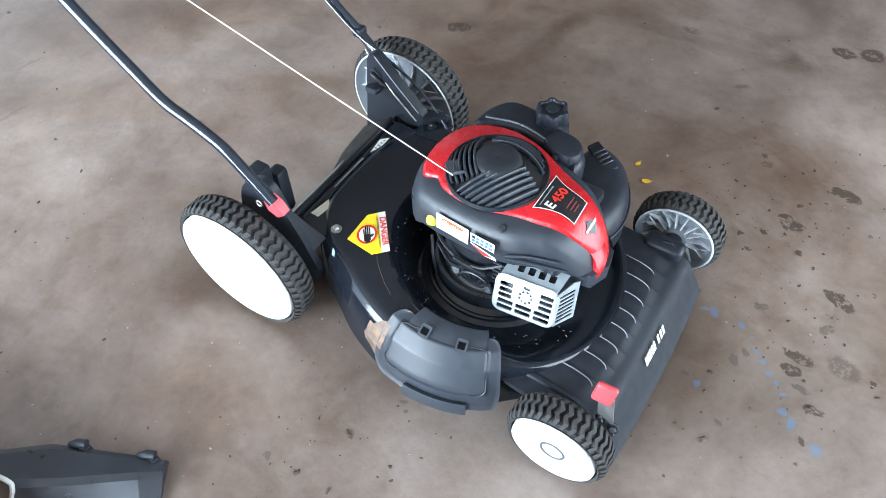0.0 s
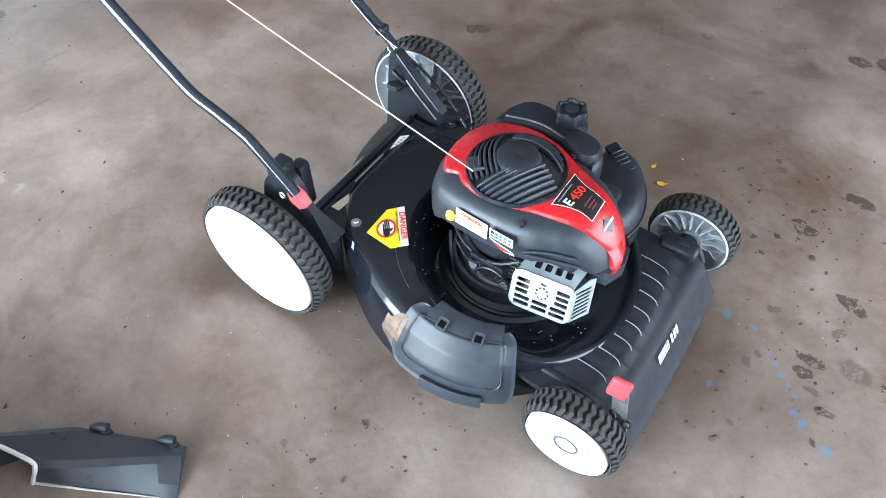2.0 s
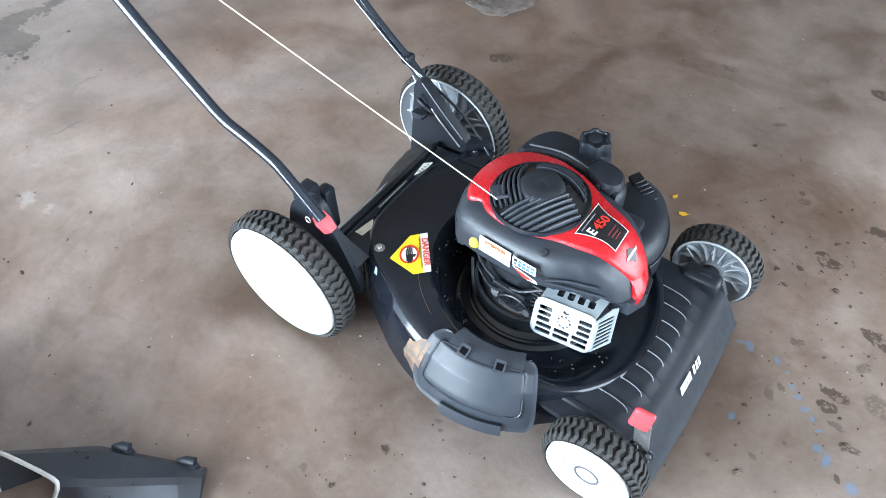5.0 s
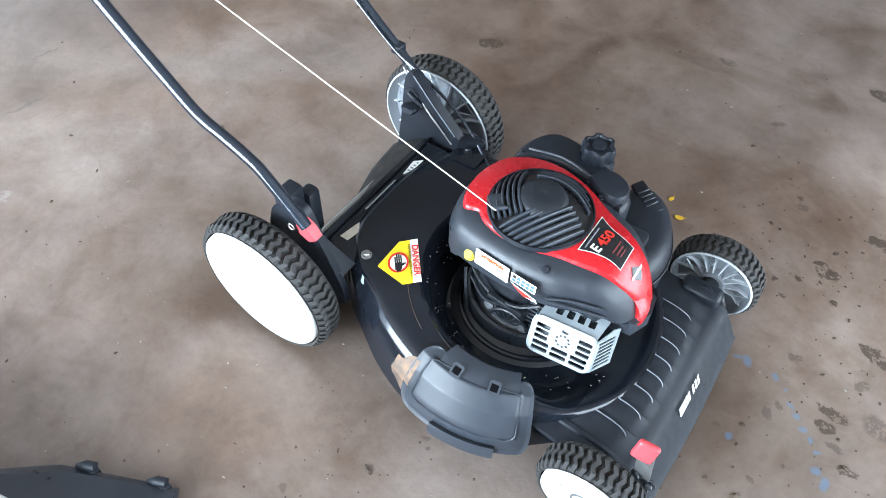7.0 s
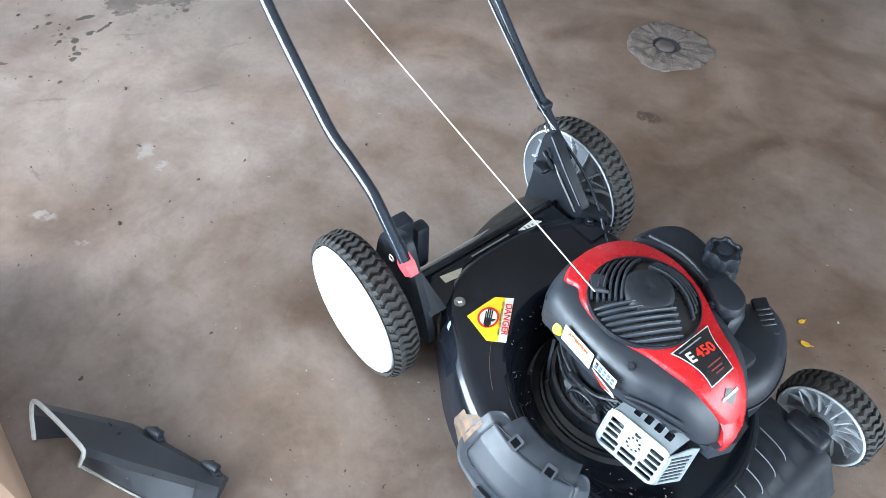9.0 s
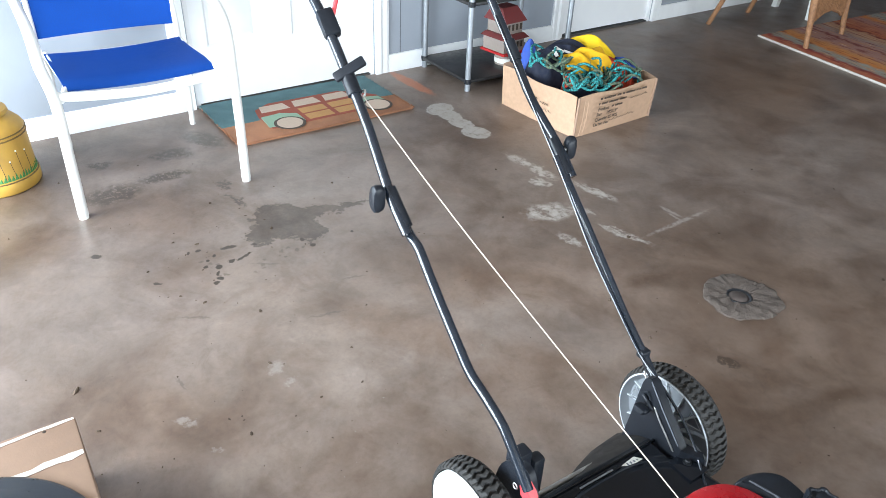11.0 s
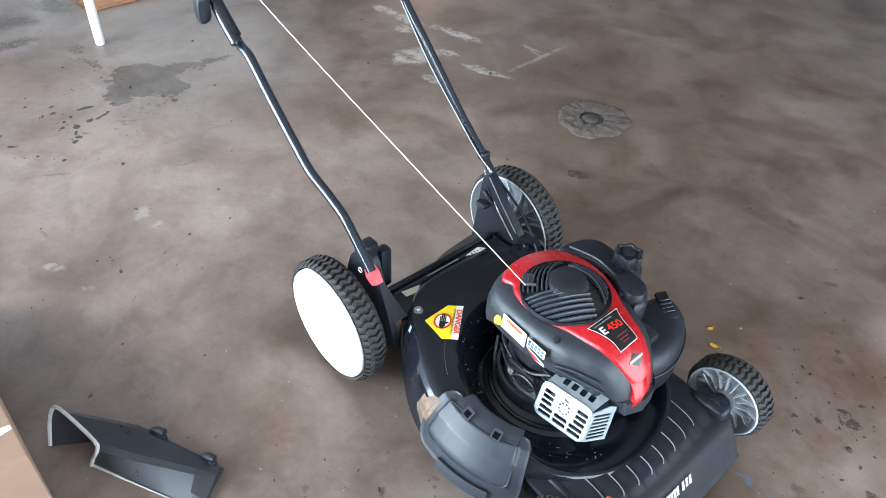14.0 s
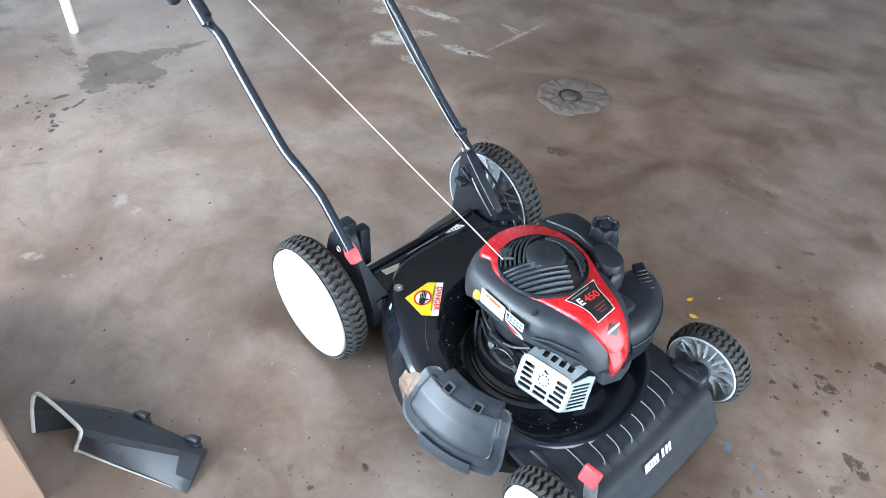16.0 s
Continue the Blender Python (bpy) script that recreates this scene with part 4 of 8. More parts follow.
# the door bulges most on the far half, where the bag mouth was; the rubber shield hangs from it
loops = []
for k in range(13):
    y = -0.165 + 0.375 * k / 12
    deep = float(np.interp(y, (-0.165, -0.08, 0.0, 0.06, 0.12, 0.21), (0.046, 0.054, 0.076, 0.100, 0.120, 0.130)))
    outer = [(-0.352 - deep * u, y, z) for u, z in ((0.0, 0.188), (0.30, 0.168), (0.60, 0.136), (0.86, 0.098), (0.97, 0.062))]
    loops.append(outer + [(x + 0.006, q, z - 0.006) for x, q, z in reversed(outer)])
part("rear_door", loft(loops), DUSTY_RUBBER, mower, "dusty black rear discharge door", smooth=50)
loops = []
for k in range(13):
    y = -0.160 + 0.365 * k / 12
    deep = float(np.interp(y, (-0.165, -0.08, 0.0, 0.06, 0.12, 0.21), (0.046, 0.054, 0.076, 0.100, 0.120, 0.130)))
    outer = [(-0.349 - deep * u, y, z) for u, z in ((0.95, 0.066), (1.0, 0.040), (1.03, 0.014))]
    loops.append(outer + [(x + 0.005, q, z) for x, q, z in reversed(outer)])
part("trailing_shield", loft(loops), DUSTY_RUBBER, mower, "dull black rubber trailing shield", smooth=50)


def deck_label(name, corners, mat, lift=0.0012, parent=deck, label="", cuts=6):
    """A sticker that lies on the deck: a plan quadrilateral."""
    a, b, c, d = (Vector(p) for p in corners)
    bm = bmesh.new()
    grid = []
    for i in range(cuts + 1):
        u = i / cuts
        row = []
        for j in range(cuts + 1):
            v = j / cuts
            p = (a * (1 - u) + b * u) * (1 - v) + (d * (1 - u) + c * u) * v
            row.append(bm.verts.new((p.x, p.y, on_deck(p.x, p.y) + lift)))
        grid.append(row)
    for i in range(cuts):
        for j in range(cuts):
            bm.faces.new((grid[i][j], grid[i + 1][j], grid[i + 1][j + 1], grid[i][j + 1]))
    return part(name, bm, mat, parent, label)


# warning sticker: five-sided, yellow, with a white strip
S0, SU, SV = Vector((-0.230, -0.140)), Vector((0.64, 0.672)), Vector((0.69, -0.806))


def on_label(u, v):
    return S0 + SU * u + SV * v


warn = deck_label("warning_sticker", [on_label(0.045, -0.044), on_label(0.066, -0.044), on_label(0.066, 0.044), on_label(0.045, 0.044)], STICKER_YELLOW, label="yellow and white danger sticker with a hand symbol")
deck_label("sticker_tip", [on_label(0.0, -0.001), on_label(0.045, -0.044), on_label(0.045, 0.044), on_label(0.0, 0.001)], STICKER_YELLOW, parent=warn)
deck_label("sticker_strip", [on_label(0.066, -0.044), on_label(0.082, -0.044), on_label(0.082, 0.044), on_label(0.066, 0.044)], STICKER_WHITE, parent=warn)


def drape(me, m, lift):
    """Lays a flat mesh on the deck."""
    for v in me.vertices:
        p = m @ v.co
        v.co = (p.x, p.y, on_deck(p.x, p.y) + lift + v.co.z)
    return me


to_strip = frame_of((*on_label(0.0745, 0.0), 0), (*SV, 0), (*SU, 0))
part("lettering", drape(text_mesh("DANGER", 0.0165, STICKER_RED, bold=0.0003), to_strip, 0.0025), None, warn, "dark red capital letters")
to_line = frame_of((*on_label(0.0635, 0.0), 0), (*SV, 0), (*SU, 0))
part("small_print", drape(text_mesh("KEEP HANDS and FEET AWAY", 0.0055, STICKER_BLACK), to_line, 0.0025), None, warn)
bm = bmesh.new()
for r0, r1 in ((0.0165, 0.0205),):
    for k in range(36):
        q = [on_label(0.040 + r * math.cos(a), r * math.sin(a)) for r, a in ((r0, k * math.pi / 18), (r1, k * math.pi / 18), (r1, (k + 1) * math.pi / 18), (r0, (k + 1) * math.pi / 18))]
        bm.faces.new([bm.verts.new((p.x, p.y, on_deck(p.x, p.y) + 0.003)) for p in q])
bmesh.ops.remove_doubles(bm, verts=bm.verts, dist=1e-5)
part("sign_ring", bm, STICKER_RED, warn)
bm = bmesh.new()
for k in range(36):
    q = [on_label(0.040 + 0.0165 * math.cos(a), 0.0165 * math.sin(a)) for a in (k * math.pi / 18, (k + 1) * math.pi / 18)] + [on_label(0.040, 0)]
    bm.faces.new([bm.verts.new((p.x, p.y, on_deck(p.x, p.y) + 0.0026)) for p in q])
bmesh.ops.remove_doubles(bm, verts=bm.verts, dist=1e-5)
part("sign_field", bm, STICKER_WHITE, warn)
bm = bmesh.new()
for u, v, w, h in ((0.034, 0.006, 0.0052, 0.0055), (0.034, 0.012, 0.0035, 0.0025), (0.0386, -0.004, 0.0009, 0.007), (0.0356, -0.0055, 0.0010, 0.008), (0.0325, -0.005, 0.0010, 0.008), (0.0296, -0.003, 0.0009, 0.006), (0.0425, 0.003, 0.0026, 0.0012), (0.0405, 0.0045, 0.0024, 0.0014)):
    q = [on_label(0.040 + 1.3 * (u - 0.034 + a * w), 1.3 * (v + b * h)) for a, b in ((-1, -1), (1, -1), (1, 1), (-1, 1))]
    bm.faces.new([bm.verts.new((p.x, p.y, on_deck(p.x, p.y) + 0.0033)) for p in q])
part("symbol", bm, STICKER_BLACK, warn)

# mottled tan patch over the deck's edge beside the flap
bm = bmesh.new()
grid = []
for i in range(15):
    a = 245.6 + 8.6 * i / 14
    edge = deck_edge(a)
    row = []
    for j in range(13):
        v = j / 12
        inner = 0.020 + 0.010 * noise.noise((a * 0.35, 0.4, 2.0)) - 0.0022 * (252 - a)
        r = edge - max(0.002, inner) * (1 - min(1, v / 0.5)) if v < 0.5 else edge + 0.0045
        z = deck_height(min(r, edge), a) - (0.05 * (v - 0.5) / 0.5 * (0.45 + 0.55 * step((a - 246) / 5)) + 0.004 if v >= 0.5 else 0)
        q = Vector((math.cos(radians(a)), math.sin(radians(a))))
        row.append(bm.verts.new((DECK_C.x + q.x * (r + 0.0012), DECK_C.y + q.y * (r + 0.0012), z + 0.0009)))
    grid.append(row)
for u, v in zip(grid, grid[1:]):
    for j in range(12):
        bm.faces.new((u[j], u[j + 1], v[j + 1], v[j]))
part("tan_patch", bm, TAN_MOTTLE, deck, "mottled tan patch on the black deck")
# small pale-blue highlight painted on the deck's curve
deck_label("deck_glint", [(-0.243, -0.168), (-0.236, -0.172), (-0.231, -0.181), (-0.240, -0.178)], PALE_GLINT, parent=deck, label="small pale glint drawn on the enamel", cuts=2)
for a0, a1, r in ((220, 243, 0.232), (207, 216, 0.262), (246, 262, 0.183)):
    pts = []
    for k in range(12):
        a = radians(a0 + (a1 - a0) * k / 11)
        x, y = DECK_C.x + r * math.cos(a), DECK_C.y + r * math.sin(a)
        pts.append((x, y, on_deck(x, y) + 0.0002))
    part("scratch", tube(pts, [0.0002] + [0.0005] * 10 + [0.0002], 5), RUST_LINE, deck, "thin rusty scratch")

REAR_EDGE = 0.1965


def rear_strip(corners, mat, label):
    bm = bmesh.new()
    lo = [bm.verts.new((x, y, REAR_EDGE)) for x, y in corners]
    hi = [bm.verts.new((x, y, REAR_EDGE + 0.0008)) for x, y in corners]
    bm.faces.new(hi)
    bm.faces.new(lo)
    for k in range(4):
        bm.faces.new((lo[k], lo[(k + 1) % 4], hi[(k + 1) % 4], hi[k]))
    return part("rear_sticker_or_gloss", bm, mat, mower, label, smooth=0)


part("rear_lip", loft([[(x, y, z) for x, z in ((-0.350, 0.183), (-0.350, 0.194), (-0.345, 0.1963), (-0.285, 0.1963), (-0.270, 0.188), (-0.270, 0.180))] for y in (-0.165, 0.175)]), BLACK_PAINT, mower, "glossy black steel rear lip")
tip = rear_strip([(-0.321, 0.126), (-0.336, 0.112), (-0.331, 0.070), (-0.321, 0.091)], STICKER_WHITE, "white label with small grey print")
for k in range(4):
    y = 0.084 + 0.009 * k
    part("print_line", box((-0.331 + 0.0012 * k, y, REAR_EDGE + 0.0009), (-0.3235, y + 0.004, REAR_EDGE + 0.0012)), RIM_GREY, tip)
# two grey streaks: printed label together with painted reflections on the lip
for x0, x1, y0, y1 in ((-0.3350, -0.3312, -0.046, 0.048), (-0.3262, -0.3208, -0.023, 0.073)):
    rear_strip([(x0, y0), (x1, y0), (x1, y1), (x0, y1)], RIM_GREY, "thin grey streak of print and drawn gloss")
rear_strip([(-0.330, -0.125), (-0.312, -0.125), (-0.308, -0.096), (-0.322, -0.078)], STICKER_TAN, "worn beige label")
part("rear_bar", tube([(-0.352, -0.17, 0.2), (-0.352, 0.175, 0.2)], 0.0045, 8), BLACK_PLASTIC, mower)
# square cover plate with a bolt beside the far bracket
sq = part("corner_plate", plate(rounded(0.062, 0.058, 0.004, 2), [], 0.004, pose(-0.254, 0.194, 0.197, 0, 0, 2)), BLACK_PAINT, mower, "black square steel plate with a bolt")


def bolt(name, p, r, parent, mat=ZINC, axis=(0, 0, 1)):
    m = Matrix.Translation(p) @ Vector((0, 0, 1)).rotation_difference(Vector(axis)).to_matrix().to_4x4()
    bm = lathe([(0.0, 0.0), (r * 1.5, 0.0), (r * 1.5, r * 0.3), (r, r * 0.35)], 16, m=m)
    lathe([(r, r * 0.3), (r, r * 1.0), (r * 0.8, r * 1.2), (0.0, r * 1.2)], 6, bm=bm, m=m)
    return part(name, bm, mat, parent)


bolt("bolt", (-0.262, -0.132, on_deck(-0.262, -0.132)), 0.007, deck)
bolt("bolt", (-0.261, 0.198, 0.201), 0.0065, sq, DARK_PART)

# discharge flap on the side, with its hinge
def flap_point(v, a, lift=0.0):
    """v: 0 at the hinge, 1 at the lower edge; a: degrees round the deck."""
    s = (a - 252) / 48
    r = float(np.interp(v, (0, 0.2, 0.45, 0.7, 0.9, 1.0), (0.226, 0.250, 0.273, 0.290, 0.298, 0.300))) - 0.022 * s * s - 0.004 * s
    z = float(np.interp(v, (0, 0.2, 0.45, 0.7, 0.9, 1.0), (0.188, 0.182, 0.160, 0.128, 0.098, 0.082))) - 0.022 * s
    q = Vector((math.cos(radians(a)), math.sin(radians(a))))
    tilt = v * v
    return Vector((DECK_C.x + q.x * (r + lift * (0.3 + tilt)), DECK_C.y + q.y * (r + lift * (0.3 + tilt)), z + lift * (1 - 0.5 * tilt)))


bm = bmesh.new()
NV, NA = 44, 64
top = []
for i in range(NV + 1):
    v = i / NV
    row = []
    for j in range(NA + 1):
        u = j / NA
        # rounded corners at the lower edge
        cut0 = cut1 = 0.0
        if v > 0.74:
            k = (v - 0.74) / 0.26
            cut0, cut1 = 0.11 * (1 - math.sqrt(max(0, 1 - k * k))), 0.075 * (1 - math.sqrt(max(0, 1 - k * k)))
        elif v < 0.22:
            k = 1 - v / 0.22
            cut0, cut1 = 0.10 * (1 - math.sqrt(max(0, 1 - k * k))), 0.10 * (1 - math.sqrt(max(0, 1 - k * k)))
        uu = cut0 + u * (1 - cut0 - cut1)
        inside = min(step((uu - 0.085) / 0.03), step((0.905 - uu) / 0.03), step((v - 0.13) / 0.05), step((0.80 - v) / 0.05))
        rim = 1 - min(step(u / 0.03), step((1 - u) / 0.03), step((1 - v) / 0.05))
        row.append(bm.verts.new(flap_point(v, 252 + 48 * uu, 0.004 + 0.0042 * inside + 0.0022 * rim)))
    top.append(row)
for i in range(NV):
    for j in range(NA):
        bm.faces.new((top[i][j], top[i][j + 1], top[i + 1][j + 1], top[i + 1][j]))
ext = bmesh.ops.extrude_face_region(bm, geom=list(bm.faces))
for v in ext["geom"]:
    if isinstance(v, bmesh.types.BMVert):
        d = Vector((v.co.x - DECK_C.x, v.co.y - DECK_C.y)).normalized()
        v.co -= Vector((d.x * 0.004, d.y * 0.004, 0.004))
flap = part("discharge_flap", bm, GREY_PLASTIC, mower, "grey plastic side discharge cover", smooth=35)
# the raised edge of the inner panel
pts = []
for p in rounded(0.79, 0.63, 0.09, 5, 0.495, 0.467):
    pts.append(flap_point(p.y, 252 + 48 * p.x, 0.0084))
part("panel_edge", tube(pts, 0.0013, 6, closed=True), GREY_PLASTIC, flap)
loops = []
for k in range(11):
    a = 252 + 48 * (0.30 + 0.46 * k / 10)
    loops.append([flap_point(0.90, a, 0.011), flap_point(1.0, a, 0.012), flap_point(1.0, a, 0.012) - Vector((0, 0, 0.010)), flap_point(1.0, a, 0.008) - Vector((0, 0, 0.010)), flap_point(0.90, a, 0.005)])
part("pull_tab", loft(loops), GREY_PLASTIC, flap)
loops = []
for k in range(17):
    a = 259.5 + 34 * k / 16
    q = Vector((math.cos(radians(a)), math.sin(radians(a))))
    s = (a - 252) / 48
    dr, dz = -0.020 * s * s, 0.0055 - 0.026 * s
    prof = [(0.196, 0.150), (0.198, 0.180), (0.205, 0.190), (0.222, 0.193), (0.236, 0.190), (0.250, 0.184), (0.252, 0.174), (0.226, 0.176), (0.210, 0.155)]
    loops.append([(DECK_C.x + q.x * (r + dr), DECK_C.y + q.y * (r + dr), z + dz) for r, z in prof])
hinge = part("flap_hinge", loft(loops), GREY_PLASTIC, mower, "grey plastic hinge with two square clips", smooth=35)
for a in (267.5, 283.5):
    s = (a - 252) / 48
    p = Vector((DECK_C.x + math.cos(radians(a)) * (0.243 - 0.02 * s * s), DECK_C.y + math.sin(radians(a)) * (0.243 - 0.02 * s * s), 0.1970 - 0.026 * s))
    m = frame_of(p, (math.sin(radians(a)), -math.cos(radians(a)), 0.05), (math.cos(radians(a)), math.sin(radians(a)), -0.55))
    part("clip", plate(rounded(0.020, 0.024, 0.004), [list(reversed(rounded(0.013, 0.013, 0.001, 2)))], 0.0035, m @ pose(0, 0, -0.001)), GREY_PLASTIC, hinge)
    # near-black plug paints the shade inside the clip's hole
    part("clip_hole_shade", box((-0.0063, -0.0063, 0.0008), (0.0063, 0.0063, 0.0030), bm=None), HOLE_SHADE, hinge, m=m)

# ribbed plastic front cover
bm = bmesh.new()
RIBS = (0.196, 0.155, 0.116, 0.075, 0.035, -0.002, -0.040, -0.080, -0.122, -0.168)
NY = 140
rows = []
Y0, Y1 = -0.205, 0.225
for k in range(NY + 1):
    y = Y0 + (Y1 - Y0) * k / NY
    arc = DECK_C.x + math.sqrt(max(0.0, 0.236 ** 2 - (y - DECK_C.y) ** 2)) if abs(y - DECK_C.y) < 0.235 else DECK_C.x
    arc = max(arc, 0.10)
    lower = min((r for r in RIBS if r >= y), default=Y1)
    upper = max((r for r in RIBS if r < y), default=Y0)
    f = (y - upper) / max(1e-6, lower - upper)
    pillow = 0.006 * math.sqrt(max(0.0, 1 - (1 - f) ** 2)) if Y0 + 0.03 < y < 0.2 else 0.002
    row = []
    for u in [i / 24 for i in range(25)]:
        x = arc + (0.305 - arc) * u
        z = 0.118 - 0.016 * u * u + pillow * step(u / 0.08) * step((0.95 - u) / 0.30)
        row.append((x, y, z))
    bow = 0.008 * (1 - ((y - 0.01) / 0.21) ** 2)
    row += [(0.314, y, 0.098), (0.322, y, 0.092), (0.329 + bow * 0.3, y, 0.08), (0.345 + bow * 0.6, y, 0.055), (0.355 + bow * 0.8, y, 0.036), (0.360 + bow * 0.8, y, 0.032), (0.360 + bow * 0.8, y, 0.025), (0.350, y, 0.025), (0.325, y, 0.07), (0.25, y, 0.09)]
    rows.append([bm.verts.new(p) for p in row])
for u, v in zip(rows, rows[1:]):
    for i in range(len(u) - 1):
        bm.faces.new((u[i], u[i + 1], v[i + 1], v[i]))
for r in (rows[0], rows[-1]):
    bm.faces.new(r)
front = part("front_cover", bm, MATT_PLASTIC, mower, "ribbed black plastic front cover", smooth=28)
# lighter grey beads draw the light that the rib crests catch
for y in RIBS[1:-1]:
    arc = max(DECK_C.x + math.sqrt(max(0.0, 0.236 ** 2 - (y - DECK_C.y) ** 2)), 0.10)
    pts = []
    for u, dy in ((0.08, 0.0), (0.25, 0.0), (0.42, -0.0005), (0.56, -0.002), (0.66, -0.005), (0.72, -0.010)):
        pts.append((arc + (0.305 - arc) * u, y - 0.001 + dy, 0.118 - 0.016 * u * u + 0.0060 * step((0.95 - u) / 0.30)))
    part("rib", tube(pts, [0.0013] * 15 + [0.0008], 6, smooth_per=3), WIRE_GLINT_GREY, front)
# maker's mark as plain white bars
mark = frame_of((0.3345, 0.0225, 0.0820), (0, 1, 0), (-0.47, 0, 0.88))
for cx in (-0.0405, -0.0315, -0.0225, -0.0130, -0.0035, 0.0145, 0.0265, 0.0375):
    h, lean, w = 0.0092, 0.0012, 0.0022
    for side in (-0.0021, 0.0021):
        c = cx + side
        part("mark_bar", plate([(c - w / 2 - lean, -h), (c + w / 2 - lean, -h), (c + w / 2 + lean, h), (c - w / 2 + lean, h)], [], 0.0012, mark), STICKER_WHITE, front)

# front wheel brackets and height lever
lever = part("height_lever", loft([[(x - 0.013, -0.202, z), (x + 0.013, -0.202, z), (x + 0.013, -0.198, z), (x - 0.013, -0.198, z)] for x, z in ((0.333, 0.12), (0.327, 0.15), (0.322, 0.185), (0.317, 0.225))]), ZINC, mower, "steel height lever with a red grip")
part("grip", box((-0.017, -0.006, -0.02), (0.017, 0.006, 0.02), 0.0055, 3), RED_GRIP, lever, "red plastic grip", m=pose(0.313, -0.2, 0.232, -12, 8, 8))
part("lever_plate", plate([(0.27, 0.06), (0.345, 0.05), (0.345, 0.10), (0.325, 0.135), (0.29, 0.135)], [], 0.006, Matrix(((1, 0, 0, 0), (0, 0, -1, -0.192), (0, 1, 0, 0), (0, 0, 0, 1)))), BLACK_PLASTIC, mower)
for x, z in ((0.318, 0.158), (0.342, 0.150)):
    bolt("bolt", (x, -0.2025, z), 0.0065, lever, DARK_PART, axis=(0, -1, 0.5))
part("axle_bracket", box((0.225, 0.205, 0.07), (0.305, 0.245, 0.125), 0.012, 3), BLACK_PLASTIC, mower, "black plastic axle bracket")
part("axle_bracket", tube([(0.272, 0.215, 0.105), (0.272, 0.262, 0.092)], [0.026, 0.018], 14), BLACK_PLASTIC, mower)
part("axle_bracket", box((0.225, -0.215, 0.06), (0.30, -0.19, 0.115), 0.01), BLACK_PLASTIC, mower)

# ---- wheels ----
MESHES, EXTRA = {}, {}


def wheel(c, r, w, near, front):
    """A wheel turning about y; its face looks to -y on the near side, its ribbed back on the far side."""
    key = (r, near)
    turn = Matrix.Translation(c) @ pose(0, 0, 0, 90 if near else -90, 0, 0)   # local z to the outer side
    wheel_ob = part("wheel", lathe([(0.0, -w * 0.48), (0.018, -w * 0.48), (0.018, w * 0.2), (0.0, w * 0.2)], 20), BLACK_PLASTIC, mower, "white-disc wheel with chunky black tyre" if near else "grey ribbed wheel with chunky black tyre", m=turn)
    if key not in MESHES:
        body, lug = r - 0.0075, 0.0075
        side = body * 0.985
        prof = [(side - 0.004, -w / 2 + 0.004), (side, -w / 2), (body - 0.004, -w / 2 + 0.002), (body, -w / 2 + 0.008), (body + 0.001, 0), (body, w / 2 - 0.008), (body - 0.004, w / 2 - 0.002), (side, w / 2), (side - 0.004, w / 2 - 0.004)]
        bm = lathe(prof, 72)
        count = 54 if r > 0.12 else 38
        zig = [(-0.455, 0.05), (-0.29, 0.32), (-0.10, -0.10), (0.10, 0.24), (0.29, -0.18), (0.455, 0.10)]
        for k in range(1):
            a0 = 0.0
            pitch = 2 * math.pi / count
            loops = []
            for s, off in zig:
                edge = abs(s) > 0.44
                h = lug * (0.45 if edge else 1.0)
                lp = []
                for da, rr in ((-0.29, -0.003), (-0.24, h), (0.24, h), (0.29, -0.003)):
                    a = a0 + pitch * (off + da)
                    rad = body + rr - (0.002 if edge else 0)
                    lp.append((rad * math.cos(a), rad * math.sin(a), s * (w - 0.001)))
                loops.append(lp)
            lug_mesh = finish(loft(loops), "tread_lug", RUBBER, 30)
        tyre = finish(bm, "tyre", RUBBER, 30)
        if near:
            rr = side - 0.007
            hub = [(0.0, 0.0), (rr * 0.205, 0.0), (rr * 0.21, -0.004), (rr * 0.235, -0.004), (rr * 0.24, 0.0)] if r < 0.12 else [(0.0, 0.0), (rr * 0.3, 0.0)]
            prof = hub + [(rr * 0.6, 0.0005), (rr * 0.82, 0.003), (rr * 0.95, 0.0045), (rr * 0.985, 0.003), (rr, -0.001), (rr, -0.012)]
            disc = finish(lathe([(q, z + w / 2 - 0.001) for q, z in prof], 64), "disc", WHITE_DISC, 40)
        else:
            rr = side - 0.002
            bm = lathe([(rr, w / 2 - 0.003), (rr, -w / 2), (rr - 0.004, -w / 2 - 0.001), (rr - 0.006, -w / 2 + 0.004), (rr * 0.88, -w * 0.20), (rr * 0.60, -w * 0.05), (rr * 0.33, -w * 0.10), (rr * 0.30, -w * 0.45), (rr * 0.16, -w * 0.47), (0.0, -w * 0.47)], 64)
            loops = []
            for q, z in ((0.31, -0.36), (0.62, -0.20), (0.95, -0.32)):
                e = Vector((rr * q, 0, 0))
                t = Vector((0, 0.0013, 0))
                zz = Vector((0, 0, w * z))
                loops.append([e - t + zz, e + t + zz, e + t * 1.6 + zz * 0.15, e - t * 1.6 + zz * 0.15])
            # ribs, webs and lip take the lit copy of the rim plastic
            rib_mesh = finish(loft(loops), "rim_rib", RIB_LIT, 30)
            tri = [Vector((math.cos(d), math.sin(d), 0)) * rr * q + Vector((0, 0, -w * 0.33)) for q, d in ((0.55, 0), (0.82, -0.2), (0.82, 0.2))]
            tri_mesh = finish(tube(tri, 0.0018, 5, closed=True), "rim_web", RIB_LIT, 30)
